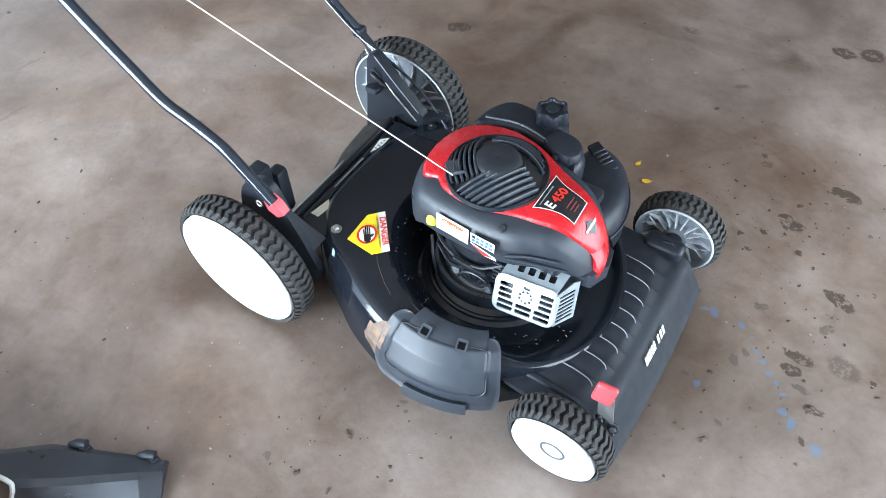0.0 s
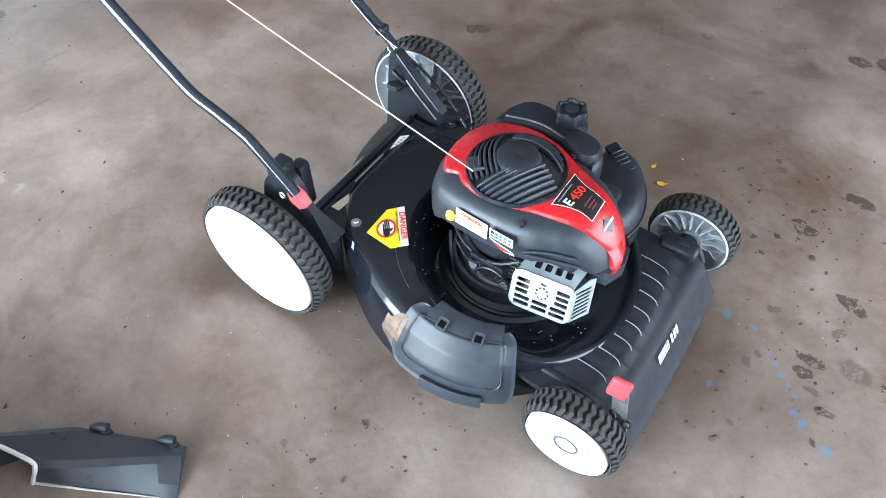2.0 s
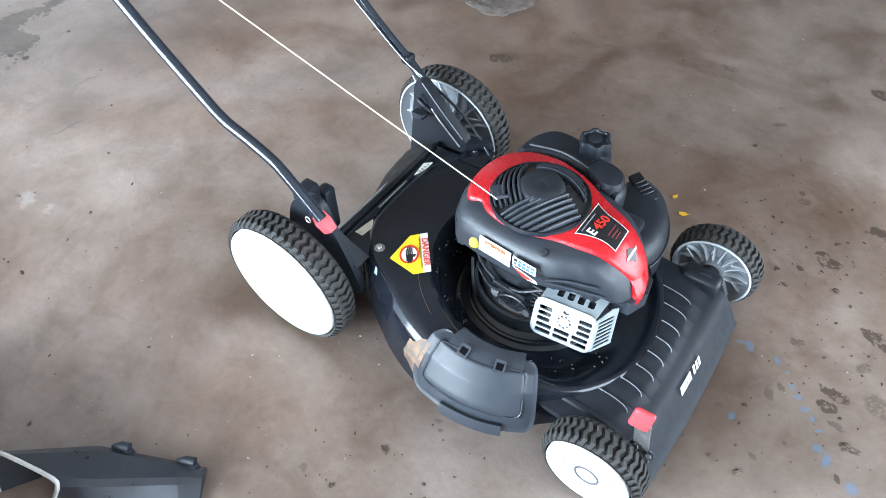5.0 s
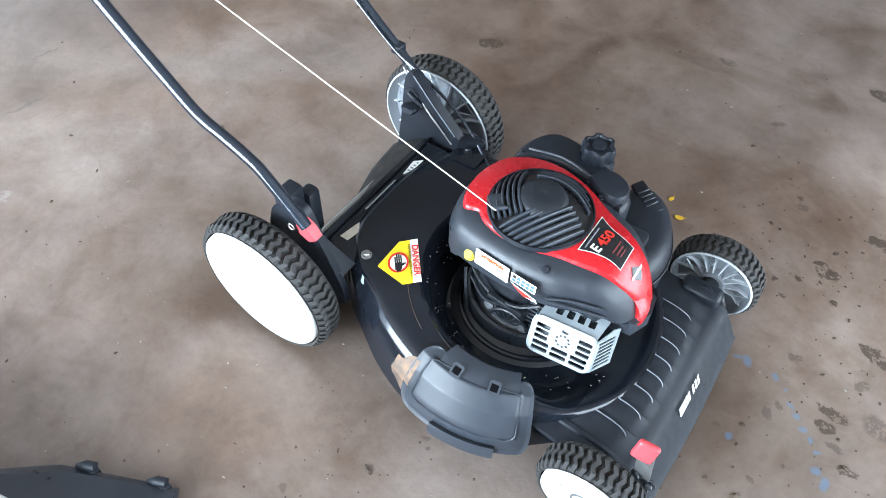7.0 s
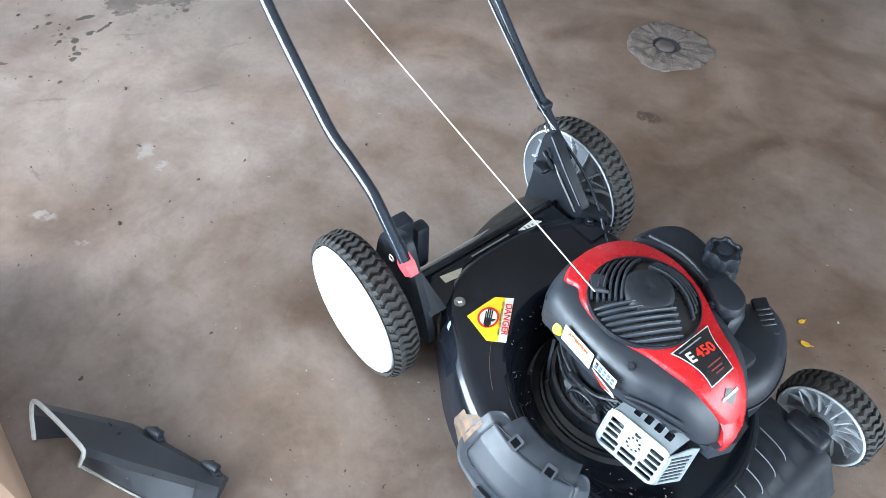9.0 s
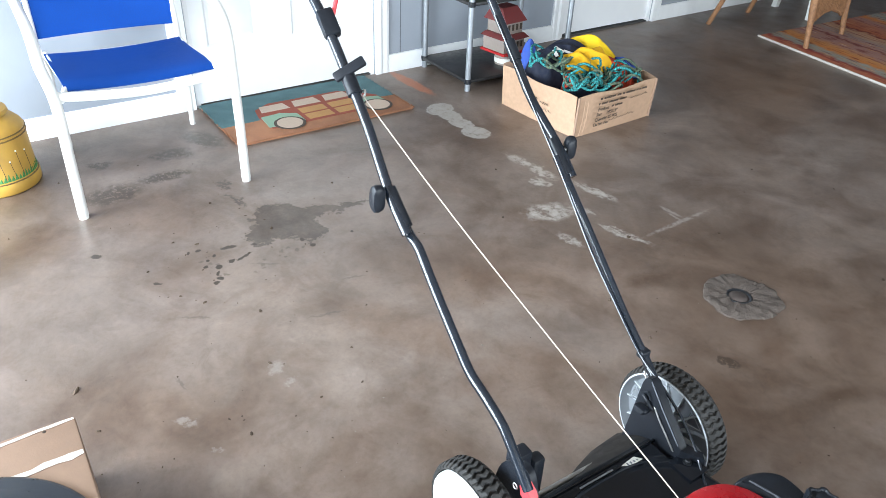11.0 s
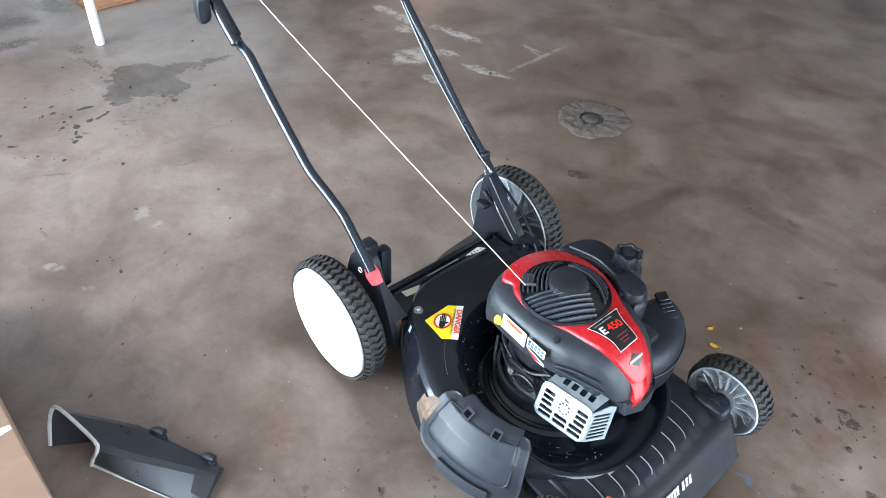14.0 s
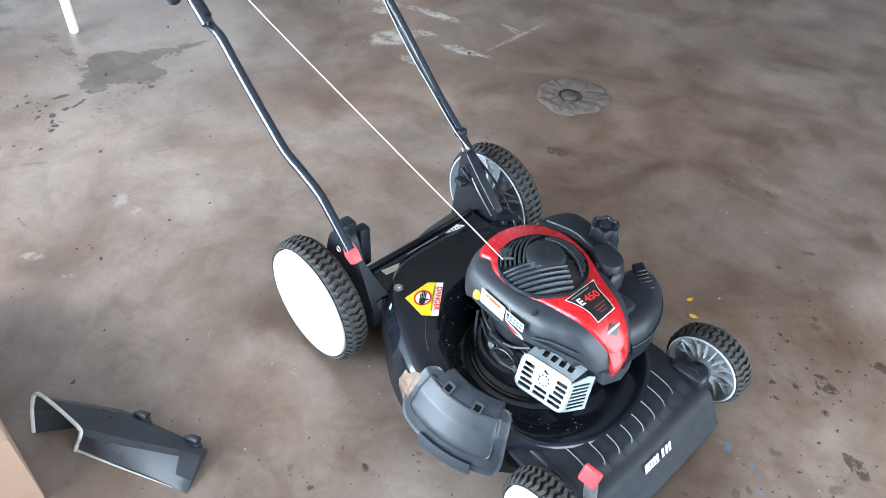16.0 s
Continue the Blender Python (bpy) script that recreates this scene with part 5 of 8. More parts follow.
            lip_mesh = finish(tube([(math.cos(a) * rr * 0.985, math.sin(a) * rr * 0.985, -w / 2) for a in [2 * math.pi * k / 56 for k in range(56)]], 0.0022, 6, closed=True), "rim_lip", RIB_LIT, 40)
            EXTRA[key] = (rib_mesh, tri_mesh, lip_mesh)
            disc = finish(bm, "rim", RIM_GREY, 35)
        MESHES[key] = (tyre, disc, lug_mesh, count)
    tyre, disc, lug_mesh, count = MESHES[key]
    part("tyre", tyre, None, wheel_ob)
    part("disc" if near else "rim", disc, None, wheel_ob, "smooth white plastic disc" if near else "grey plastic rim with ribs")
    for k in range(count):
        part("tread_lug", lug_mesh, None, wheel_ob, m=pose(0, 0, 0, 0, 0, 360 * k / count))
    if not near:
        rib_mesh, tri_mesh, lip_mesh = EXTRA[key]
        for k in range(14):
            part("rim_rib", rib_mesh, None, wheel_ob, m=pose(0, 0, 0, 0, 0, 360 * k / 14))
        for k in range(6):
            part("rim_web", tri_mesh, None, wheel_ob, m=pose(0, 0, 0, 0, 0, 360 * k / 6 + 13))
        part("rim_lip", lip_mesh, None, wheel_ob)
    if near:
        # small scuffs and moulded marks on the white face
        g = random.Random(int(r * 1000))
        for k in range(7):
            a, q = g.uniform(0, 6.28), g.uniform(0.35, 0.62) * r
            part("scuff", plate(rounded(g.uniform(0.003, 0.007), g.uniform(0.0015, 0.004), 0.0007, 2), [], 0.0006, pose(q * math.cos(a), q * math.sin(a), w / 2 + 0.0004 + 0.0018 * q / r, 0, 0, g.uniform(0, 180))), SCUFF, wheel_ob)
        if front:
            for a in (35, 155, 275):
                part("moulded_mark", plate([(-0.0035, -0.003), (0.0035, -0.003), (0.0, 0.0045)], [], 0.0006, pose(0.047 * math.cos(radians(a)), 0.047 * math.sin(radians(a)), w / 2 + 0.0014, 0, 0, a - 90)), SCUFF, wheel_ob, "small moulded triangle")
            rr = 0.021
            part("hub_ring", tube([(rr * math.cos(a), rr * math.sin(a), w / 2 - 0.0008) for a in [2 * math.pi * k / 40 for k in range(40)]], 0.0021, 6, closed=True), HUB_DARK, wheel_ob, "dark ring round the hub")
    return wheel_ob


wheel((0.27, -0.236, 0.0915), 0.0915, 0.056, True, True)
wheel((-0.393, -0.254, 0.1475), 0.1475, 0.058, True, False)
wheel((0.272, 0.293, 0.0915), 0.0915, 0.056, False, True)
wheel((-0.393, 0.304, 0.1475), 0.1475, 0.060, False, False)
part("rear_axle", tube([(-0.393, -0.23, 0.146), (-0.393, 0.26, 0.146)], 0.007, 10), ZINC, mower)

# ---- rear handle brackets ----
XZ = Matrix(((1, 0, 0, 0), (0, 0, -1, 0), (0, 1, 0, 0), (0, 0, 0, 1)))   # plate drawn in x and z, thickness to -y


def knob(p, axis, parent, r=0.02, turn=0):
    """A black wing knob on a bolt."""
    m = Matrix.Translation(p) @ Vector((0, 0, 1)).rotation_difference(Vector(axis)).to_matrix().to_4x4() @ pose(0, 0, 0, 0, 0, turn)
    out = [Vector((1.15 * r * math.copysign(abs(math.cos(a)) ** 0.7, math.cos(a)), r * (0.60 + 0.10 * math.cos(2 * a)) * math.sin(a) + 0.12 * r * math.cos(a) ** 2)) for a in [2 * math.pi * k / 28 for k in range(28)]]
    loops = [[m @ Vector((q.x * s, q.y * s, z)) for q in out] for s, z in ((0.70, 0.0), (0.92, 0.005), (1.0, 0.015), (0.94, 0.023), (0.74, 0.026))]
    k = part("knob", loft(loops), BLACK_PLASTIC, parent, "black plastic wing knob")
    part("knob_bolt", tube([m @ Vector((0, 0, -0.02)), m @ Vector((0, 0, 0.001))], 0.0045, 8), ZINC, k)
    return k


near_br = part("handle_bracket", plate(outline([(-0.43, 0.11), (-0.33, 0.105), (-0.262, 0.125), (-0.278, 0.20), (-0.307, 0.275), (-0.33, 0.335), (-0.365, 0.335), (-0.41, 0.29), (-0.43, 0.20)], 4), [], 0.014, Matrix.Translation((0, -0.186, 0)) @ XZ), BLACK_PLASTIC, mower, "black plastic handle bracket with a red latch")
part("bracket_rib", box((-0.418, -0.186, 0.17), (-0.385, -0.142, 0.314), 0.006), BLACK_PLASTIC, near_br)
part("bracket_rib", box((-0.405, -0.142, 0.18), (-0.376, -0.112, 0.288), 0.008), BLACK_PLASTIC, near_br)
part("bracket_foot", loft([[(-0.345, -0.188, 0.25), (-0.322, -0.188, 0.25), (-0.322, -0.172, 0.25), (-0.345, -0.172, 0.25)], [(-0.33, -0.19, 0.225), (-0.305, -0.19, 0.225), (-0.305, -0.165, 0.225), (-0.33, -0.165, 0.225)], [(-0.325, -0.192, 0.19), (-0.27, -0.192, 0.19), (-0.27, -0.155, 0.19), (-0.325, -0.155, 0.19)]]), BLACK_PLASTIC, near_br)
part("latch", loft([[Vector((-0.322, -0.214, 0.322)) + d for d in (Vector((-0.010, -0.006, -0.005)), Vector((0.004, -0.006, 0.011)), Vector((0.004, 0.010, 0.011)), Vector((-0.010, 0.010, -0.005)))],
                            [Vector((-0.312, -0.214, 0.309)) + d for d in (Vector((-0.012, -0.008, -0.007)), Vector((0.009, -0.008, 0.012)), Vector((0.009, 0.012, 0.012)), Vector((-0.012, 0.012, -0.007)))],
                            [Vector((-0.300, -0.212, 0.293)) + d for d in (Vector((-0.010, -0.006, -0.007)), Vector((0.008, -0.006, 0.008)), Vector((0.008, 0.010, 0.008)), Vector((-0.010, 0.010, -0.007)))]]), RED_GRIP, near_br, "red plastic latch")
part("latch_ring", tube([(-0.335 + 0.006 * math.cos(a), -0.228, 0.318 + 0.006 * math.sin(a)) for a in [k * math.pi / 7 for k in range(14)]], 0.0012, 6, closed=True), ZINC, near_br)
far_br = part("handle_bracket", plate([(-0.44, 0.10), (-0.30, 0.15), (-0.283, 0.165), (-0.281, 0.222), (-0.288, 0.232), (-0.342, 0.285), (-0.384, 0.334), (-0.395, 0.338), (-0.409, 0.330), (-0.414, 0.315), (-0.427, 0.20)], [], 0.02, Matrix.Translation((0, 0.212, 0)) @ XZ), BLACK_PLASTIC, mower, "black plastic handle bracket on the far side")
part("bracket_foot", loft([[(-0.283, 0.192, 0.16), (-0.281, 0.192, 0.222), (-0.240, 0.224, 0.215), (-0.232, 0.224, 0.16)], [(-0.30, 0.214, 0.16), (-0.30, 0.214, 0.222), (-0.255, 0.236, 0.215), (-0.245, 0.236, 0.16)]]), BLACK_PLASTIC, far_br)
part("edge_wire", tube([(-0.390, 0.189, 0.336), (-0.344, 0.189, 0.286), (-0.288, 0.189, 0.231)], 0.0013, 6), WIRE_GLINT_GREY, far_br, "thin steel wire along the bracket edge")
knob((-0.387, 0.186, 0.264), (0, -1, 0.2), far_br, 0.015)
part("bracket_rib", tube([(-0.402, 0.188, 0.290), (-0.386, 0.186, 0.283), (-0.370, 0.188, 0.268)], 0.004, 8, smooth_per=4), BLACK_PLASTIC, far_br)
part("slot_edge", tube([(-0.404, 0.187, 0.298), (-0.392, 0.187, 0.306), (-0.380, 0.187, 0.290)], 0.002, 6), BLACK_PLASTIC, far_br)

# ---- handle ----
YN, YF = -0.225, 0.245
R_TUBE = 0.0102
part("lower_tube", tube([(-0.308, YN + 0.006, 0.328), (-0.338, YN + 0.006, 0.358), (-0.380, YN + 0.006, 0.399), (-0.405, YN + 0.006, 0.418), (-0.455, YN + 0.004, 0.443), (-0.492, YN + 0.001, 0.461), (-0.515, YN, 0.477), (-0.545, YN, 0.503), (-0.60, YN, 0.551), (-0.655, YN, 0.602), (-0.685, YN, 0.632), (-0.703, YN, 0.646), (-0.726, YN, 0.653), (-0.75, YN + 0.002, 0.663), (-0.79, YN + 0.004, 0.695)], R_TUBE, 14, smooth_per=4), TUBE_BLACK, mower, "glossy black steel lower handle tube")
lower_f = part("lower_tube", tube([(-0.375, YF - 0.01, 0.262), (-0.42, YF - 0.006, 0.297), (-0.469, YF, 0.333), (-0.52, YF, 0.376), (-0.567, YF, 0.418), (-0.70, YF, 0.547), (-0.838, YF, 0.675)], R_TUBE, 14, smooth_per=4), TUBE_BLACK, mower, "glossy black steel lower handle tube")
upper = part("upper_handle", tube([(-0.722, YN - 0.012, 0.664), (-0.79, YN - 0.012, 0.722), (-0.90, YN - 0.002, 0.826), (-0.99, YN, 0.905), (-1.075, YN, 0.981), (-1.14, YN - 0.002, 1.030), (-1.178, YN + 0.000, 1.060), (-1.192, YN + 0.018, 1.078), (-1.198, YN + 0.06, 1.087), (-1.20, 0.0, 1.086), (-1.21, YF - 0.11, 1.083),
                                     (-1.214, YF - 0.055, 1.076), (-1.208, YF - 0.014, 1.052), (-1.188, YF, 1.021), (-1.123, YF, 0.957), (-1.038, YF, 0.874), (-0.955, YF, 0.785), (-0.86, YF + 0.016, 0.698), (-0.792, YF + 0.018, 0.636)], 0.0108, 14, smooth_per=5), TUBE_BLACK, mower, "glossy black steel upper handle bar")
grip_pts = [(-1.196, YN + 0.04, 1.084), (-1.199, YN + 0.09, 1.087), (-1.20, 0.0, 1.086), (-1.21, YF - 0.11, 1.083), (-1.2135, YF - 0.06, 1.077)]
part("grip", tube(grip_pts, 0.0122, 14, smooth_per=6), BLACK_PLASTIC, upper, "matt black foam grip")
for x, z, y, ax in ((-0.793, 0.720, YN - 0.026, (0, -1, 0)), (-0.843, 0.684, YF + 0.032, (0, 1, 0))):
    knob((x, y, z), ax, upper, 0.027, 92 if y > 0 else -95)
part("joint_sleeve", tube([(-0.735, YN - 0.006, 0.673), (-0.80, YN - 0.008, 0.730)], 0.0135, 12), BLACK_PLASTIC, upper)
part("joint_sleeve", tube([(-0.80, YF + 0.010, 0.642), (-0.87, YF + 0.010, 0.706)], 0.0135, 12), BLACK_PLASTIC, upper)
part("tube_clip", box((-0.480, YF - 0.013, 0.325), (-0.458, YF + 0.013, 0.345), 0.004), BLACK_PLASTIC, lower_f, "black cable clip")
part("tube_clip", tube([(-1.02, YF, 0.855), (-1.055, YF, 0.892)], 0.0145, 12), BLACK_PLASTIC, upper)

# rope guide and brake bail
along = (Vector((-1.075, YN, 0.983)) - Vector((-0.90, YN, 0.826))).normalized()
guide = part("rope_guide", tube([Vector((-0.955, YN, 0.873)), Vector((-0.998, YN, 0.912))], 0.0155, 12), BLACK_PLASTIC, upper, "black plastic starter rope guide")
part("guide_hook", box((-0.03, -0.011, -0.006), (0.042, 0.011, 0.006), 0.004), BLACK_PLASTIC, guide, m=frame_of((-0.985, YN - 0.002, 0.914), (0.25, 0.85, 0.5), along))
part("guide_eye", tube([Vector((-0.952, YN + 0.016, 0.872)) + 0.008 * Vector((math.cos(a), 0.5 * math.sin(a), math.sin(a))) for a in [k * math.pi / 6 for k in range(12)]], 0.0025, 6, closed=True), ZINC, guide)
part("bail_bracket", box((-0.031, -0.014, -0.013), (0.031, 0.022, 0.013), 0.006), BLACK_PLASTIC, upper, "black plastic bail bracket", m=frame_of((-1.077, YN, 0.985), along, (0, 1, 0.3)))
part("bail", tube([(-1.088, YN + 0.018, 0.988), (-1.098, -0.190, 1.03), (-1.102, -0.176, 1.055), (-1.105, -0.15, 1.072), (-1.11, -0.11, 1.080), (-1.115, 0.05, 1.082), (-1.12, 0.18, 1.078), (-1.122, 0.222, 1.072), (-1.125, 0.243, 1.055), (-1.14, 0.244, 1.01), (-1.15, YF - 0.006, 0.978)], 0.0048, 8, smooth_per=5), RED_GRIP, upper, "red coated brake bail")

# starter rope and brake cable
part("starter_rope", tube([(-0.062, -0.034, 0.362), (-0.35, -0.096, 0.526), (-0.66, -0.163, 0.706), (-0.945, YN + 0.012, 0.872)], 0.0012, 6, smooth_per=6), ROPE_WHITE, mower, "pale braided starter rope")
part("cable", tube([(-1.10, YF - 0.014, 0.945), (-0.95, YF - 0.013, 0.795), (-0.80, YF - 0.016, 0.655), (-0.66, YF - 0.02, 0.512), (-0.56, YF - 0.016, 0.418), (-0.469, YF - 0.014, 0.340), (-0.40, YF - 0.012, 0.305), (-0.33, 0.235, 0.262), (-0.27, 0.228, 0.218), (-0.20, 0.19, 0.19), (-0.12, 0.14, 0.19)], 0.0032, 8, smooth_per=5), TUBE_BLACK, mower, "black brake cable")
part("cable", tube([(-0.44, YF - 0.022, 0.314), (-0.36, 0.19, 0.268), (-0.296, 0.19, 0.206)], 0.0020, 6, smooth_per=4), ZINC, mower, "thin steel cable wire")

# ---- engine ----
def drop(x):
    return -9.0 * max(0.0, x - 0.12) ** 2


block = part("engine_block", box((-0.075, -0.050, 0.12), (0.155, 0.13, 0.30), 0.01), DARK_PART, mower, "dark engine block with fins and linkages")
for k in range(7):
    part("cooling_fin", box((0.04, -0.072, 0.165 + 0.011 * k), (0.155, 0.10, 0.170 + 0.011 * k), 0.0015, 1), DARK_PART, block)
for c, r in (((-0.03, -0.070, 0.170), 0.013), ((0.040, -0.074, 0.160), 0.011)):
    part("engine_boss", lathe([(0.0, 0.012), (r * 0.6, 0.012), (r * 0.65, 0.006), (r * 0.9, 0.006), (r, 0.0)], 24, m=Matrix.Translation(c) @ pose(0, 0, 0, 62, 0, 0)), DARK_PART, block)
for pts in ([(-0.105, -0.03, 0.235), (-0.075, -0.062, 0.222), (-0.03, -0.078, 0.21), (0.02, -0.082, 0.215), (0.06, -0.07, 0.235)], [(-0.088, -0.050, 0.185), (-0.05, -0.072, 0.178), (-0.02, -0.082, 0.19), (0.0, -0.084, 0.215)], [(-0.10, -0.05, 0.20), (-0.085, -0.07, 0.165), (-0.075, -0.075, 0.125)]):
    part("linkage", tube(pts, 0.0035, 6, smooth_per=4), DARK_PART, block)
part("linkage_arm", box((-0.055, -0.088, 0.20), (0.015, -0.078, 0.212), 0.003), DARK_PART, block, m=pose(0, 0, 0, 0, 6, 0))
for k in range(7):
    a = radians(20 + 140 * k / 6)
    hub = Vector((0.012, -0.081, 0.152))
    out = Vector((math.cos(a), 0.0, math.sin(a)))
    part("cover_rib", tube([hub + out * 0.016, hub + out * 0.036], 0.0022, 6), DARK_PART, block)
part("cover_arch", tube([Vector((0.012, -0.081, 0.152)) + 0.037 * Vector((math.cos(radians(a)), 0, math.sin(radians(a)))) for a in range(10, 171, 16)], 0.003, 6), DARK_PART, block, "arched rib of the cast side cover")
part("engine_ledge", lathe([(0.10, 0.135), (0.112, 0.150), (0.118, 0.148), (0.120, 0.118)], 40, m=pose(0.0, 0.02, 0.0)), DARK_PART, block)
part("dipstick_cap", lathe([(0.0, 0.010), (0.008, 0.010), (0.0105, 0.007), (0.0105, 0.0), (0.006, -0.002), (0.006, -0.06)], 18, m=pose(-0.0735, -0.0815, 0.287, 40, -20, 0)), YELLOW_CAP, mower, "yellow oil dipstick cap")

SHROUD = outline([(-0.128, -0.066), (-0.09, -0.082), (-0.04, -0.089), (0.02, -0.090), (0.075, -0.083), (0.12, -0.066), (0.17, -0.047), (0.203, -0.022), (0.215, 0.02), (0.205, 0.058), (0.165, 0.092), (0.115, 0.118), (0.06, 0.142), (0.0, 0.160), (-0.06, 0.162), (-0.115, 0.138), (-0.148, 0.09), (-0.158, 0.035), (-0.152, -0.02)], 5)
loops = []
for d, z in ((0.006, 0.262), (0.0, 0.266), (0.0, 0.292), (0.006, 0.314), (0.014, 0.325), (0.026, 0.332), (0.05, 0.336)):
    lp = []
    for p in shrink(SHROUD, d):
        base = z + (drop(p.x) if z > 0.27 else 0.0) - (0.012 * step((-0.08 - p.x) / 0.06) if z < 0.27 else 0)
        if z < 0.27 and p.x > 0.08:
            base -= 0.012 * step((p.x - 0.155) / 0.03)
        lp.append((p.x, p.y, max(base, 0.232)))
    loops.append(lp)
shroud = part("engine_shroud", loft(loops, cap0=True), SHROUD_PLASTIC, mower, "charcoal plastic engine shroud", smooth=45)
bolt("screw", (0.054, -0.0655, 0.327), 0.0055, shroud, BLACK_PLASTIC, (0, -0.5, 0.9))
bolt("screw", (0.055, 0.118, 0.334), 0.005, shroud, BLACK_PLASTIC, (0, 0.3, 0.9))
part("shroud_skirt", loft([[(-0.150, -0.02, 0.30), (-0.128, -0.066, 0.30), (-0.100, -0.078, 0.30), (-0.108, -0.06, 0.30), (-0.135, -0.012, 0.30)], [(-0.147, -0.022, 0.252), (-0.126, -0.064, 0.238), (-0.106, -0.074, 0.252), (-0.11, -0.056, 0.252), (-0.133, -0.014, 0.252)]]), SHROUD_PLASTIC, shroud)

for pts in ([(0.072, -0.0905, 0.292), (0.111, -0.0735, 0.296), (0.158, -0.0555, 0.291)], [(0.075, -0.0915, 0.288), (0.119, -0.0725, 0.281), (0.168, -0.0520, 0.271)]):
    part("shroud_crease", tube(pts, [0.0006] + [0.0022] * 11 + [0.0008], 8, smooth_per=6), GREY_PLASTIC, shroud)
RED_EDGE = outline([(-0.122, -0.034), (-0.096, -0.032), (-0.073, -0.046), (-0.030, -0.055), (0.02, -0.050), (0.06, -0.040), (0.11, -0.031), (0.15, -0.023), (0.176, -0.013), (0.193, -0.003), (0.205, 0.008), (0.210, 0.022), (0.204, 0.038), (0.180, 0.058), (0.125, 0.077), (0.08, 0.097), (0.03, 0.124), (-0.03, 0.139), (-0.085, 0.130), (-0.122, 0.102), (-0.140, 0.058), (-0.140, 0.006)], 5)
loops = []
for d, z in ((-0.001, 0.318), (-0.001, 0.334), (0.001, 0.3375), (0.0025, 0.3395), (0.0045, 0.341)):
    loops.append([(p.x, p.y, z + drop(p.x)) for p in shrink(RED_EDGE, d)])
red = part("engine_cover", loft(loops, cap0=False), RED_PLASTIC, mower, "bright red plastic engine cover", smooth=50)
# the red nose runs down the front of the shroud
nose = []
for x, z, c, w in ((0.188, 0.288, 0.019, 0.026), (0.2005, 0.276, 0.012, 0.021), (0.2075, 0.263, 0.003, 0.015), (0.2090, 0.251, -0.006, 0.010), (0.2055, 0.243, -0.012, 0.006)):
    nose.append([(x, c - w, z), (x + 0.006, c - w * 0.6, z + 0.001), (x + 0.007, c + w * 0.5, z + 0.001), (x, c + w, z), (x - 0.02, c + w * 0.6, z - 0.004), (x - 0.02, c - w * 0.7, z - 0.004)])
part("cover_nose", loft(nose), RED_PLASTIC, red)
part("shroud_nose", loft([[(0.17, -0.03, z), (0.206, -0.026, z), (0.220, 0.01, z), (0.214, 0.045, z), (0.18, 0.06, z)] for z in (0.222, 0.255)]), GREY_PLASTIC, shroud)

# starter grille: domed, with three fans of slats
FAN = Vector((-0.012, 0.030))
FR = 0.089


def dome(r):
    return 0.378 - 0.036 * (r / FR) ** 2.4


grille = part("starter_grille", lathe([(0.0, dome(0) - 0.009), (0.03, dome(0.03) - 0.009), (0.06, dome(0.06) - 0.009), (0.08, dome(0.08) - 0.008), (FR - 0.001, 0.3425)], 56, m=pose(FAN.x, FAN.y, 0)), STICKER_BLACK, mower, "domed charcoal plastic starter grille")
part("grille_rim", lathe([(FR - 0.003, 0.3425), (FR - 0.0015, 0.3458), (FR + 0.0005, 0.3458), (FR + 0.002, 0.338)], 64, m=pose(FAN.x, FAN.y, 0)), BLACK_PLASTIC, grille)
for k, (count, d0, pitch, bend) in enumerate(((8, 0.016, 0.0094, 0.30), (5, 0.0475, 0.0088, 0.095), (6, 0.036, 0.0086, 0.15))):
    # three fans of slats, each one running from the rim past the hub
    ang = radians(-31 + 120 * k)
    nrm = Vector((math.cos(ang), math.sin(ang)))
    e = Vector((-nrm.y, nrm.x))
    for i in range(count):
        d = d0 + pitch * i
        reach = math.sqrt(max(0, (FR - 0.003) ** 2 - d * d))
        s0, s1 = -reach, min(0.030 + 0.10 * d, reach)
        if d < 0.030 and k == 0:
            s1 = -math.sqrt(max(0, 0.034 ** 2 - d * d)) + 0.004
        loops = []
        for j in range(13):
            s = s0 + (s1 - s0) * j / 12
            q = d + 0.004 - (s + 0.012) ** 2 / (2 * bend)
            p = nrm * q + e * s
            if p.length > FR - 0.003:
                p = p.normalized() * (FR - 0.003)
            z = dome(p.length)
            hw = 0.0027 - 0.0006 * abs(j - 6) / 6
            w = (nrm + e * (s + 0.012) / bend).normalized()
            loops.append([(FAN.x + p.x + w.x * o, FAN.y + p.y + w.y * o, z + h) for o, h in ((-hw, -0.008), (-hw, -0.001), (-hw * 0.5, 0.0006), (hw * 0.5, 0.0006), (hw, -0.001), (hw, -0.008))])
        part("slat", loft(loops), GREY_PLASTIC, grille)
part("grille_cap", lathe([(0.0, dome(0) + 0.0005), (0.003, dome(0) + 0.0005), (0.0045, dome(0) + 0.001), (0.024, dome(0.024) + 0.0006), (0.034, dome(0.034) + 0.0003), (0.039, dome(0.039) - 0.001), (0.042, dome(0.042) - 0.006)], 44, m=pose(FAN.x, FAN.y, 0)), HUB_PLASTIC, grille)
part("rope_port", tube([(-0.070, -0.030, 0.357), (-0.060, -0.024, 0.361), (-0.048, -0.018, 0.364)], [0.0040, 0.0045, 0.003], 12), GREY_PLASTIC, grille, "rope outlet in the grille")
part("port_lip", loft([[(-0.096, -0.006, z), (-0.074, -0.026, z), (-0.060, -0.014, z + 0.006), (-0.066, 0.004, z + 0.006), (-0.084, 0.010, z)] for z in (0.340, 0.3525)]), GREY_PLASTIC, grille, "raised lip round the rope outlet")

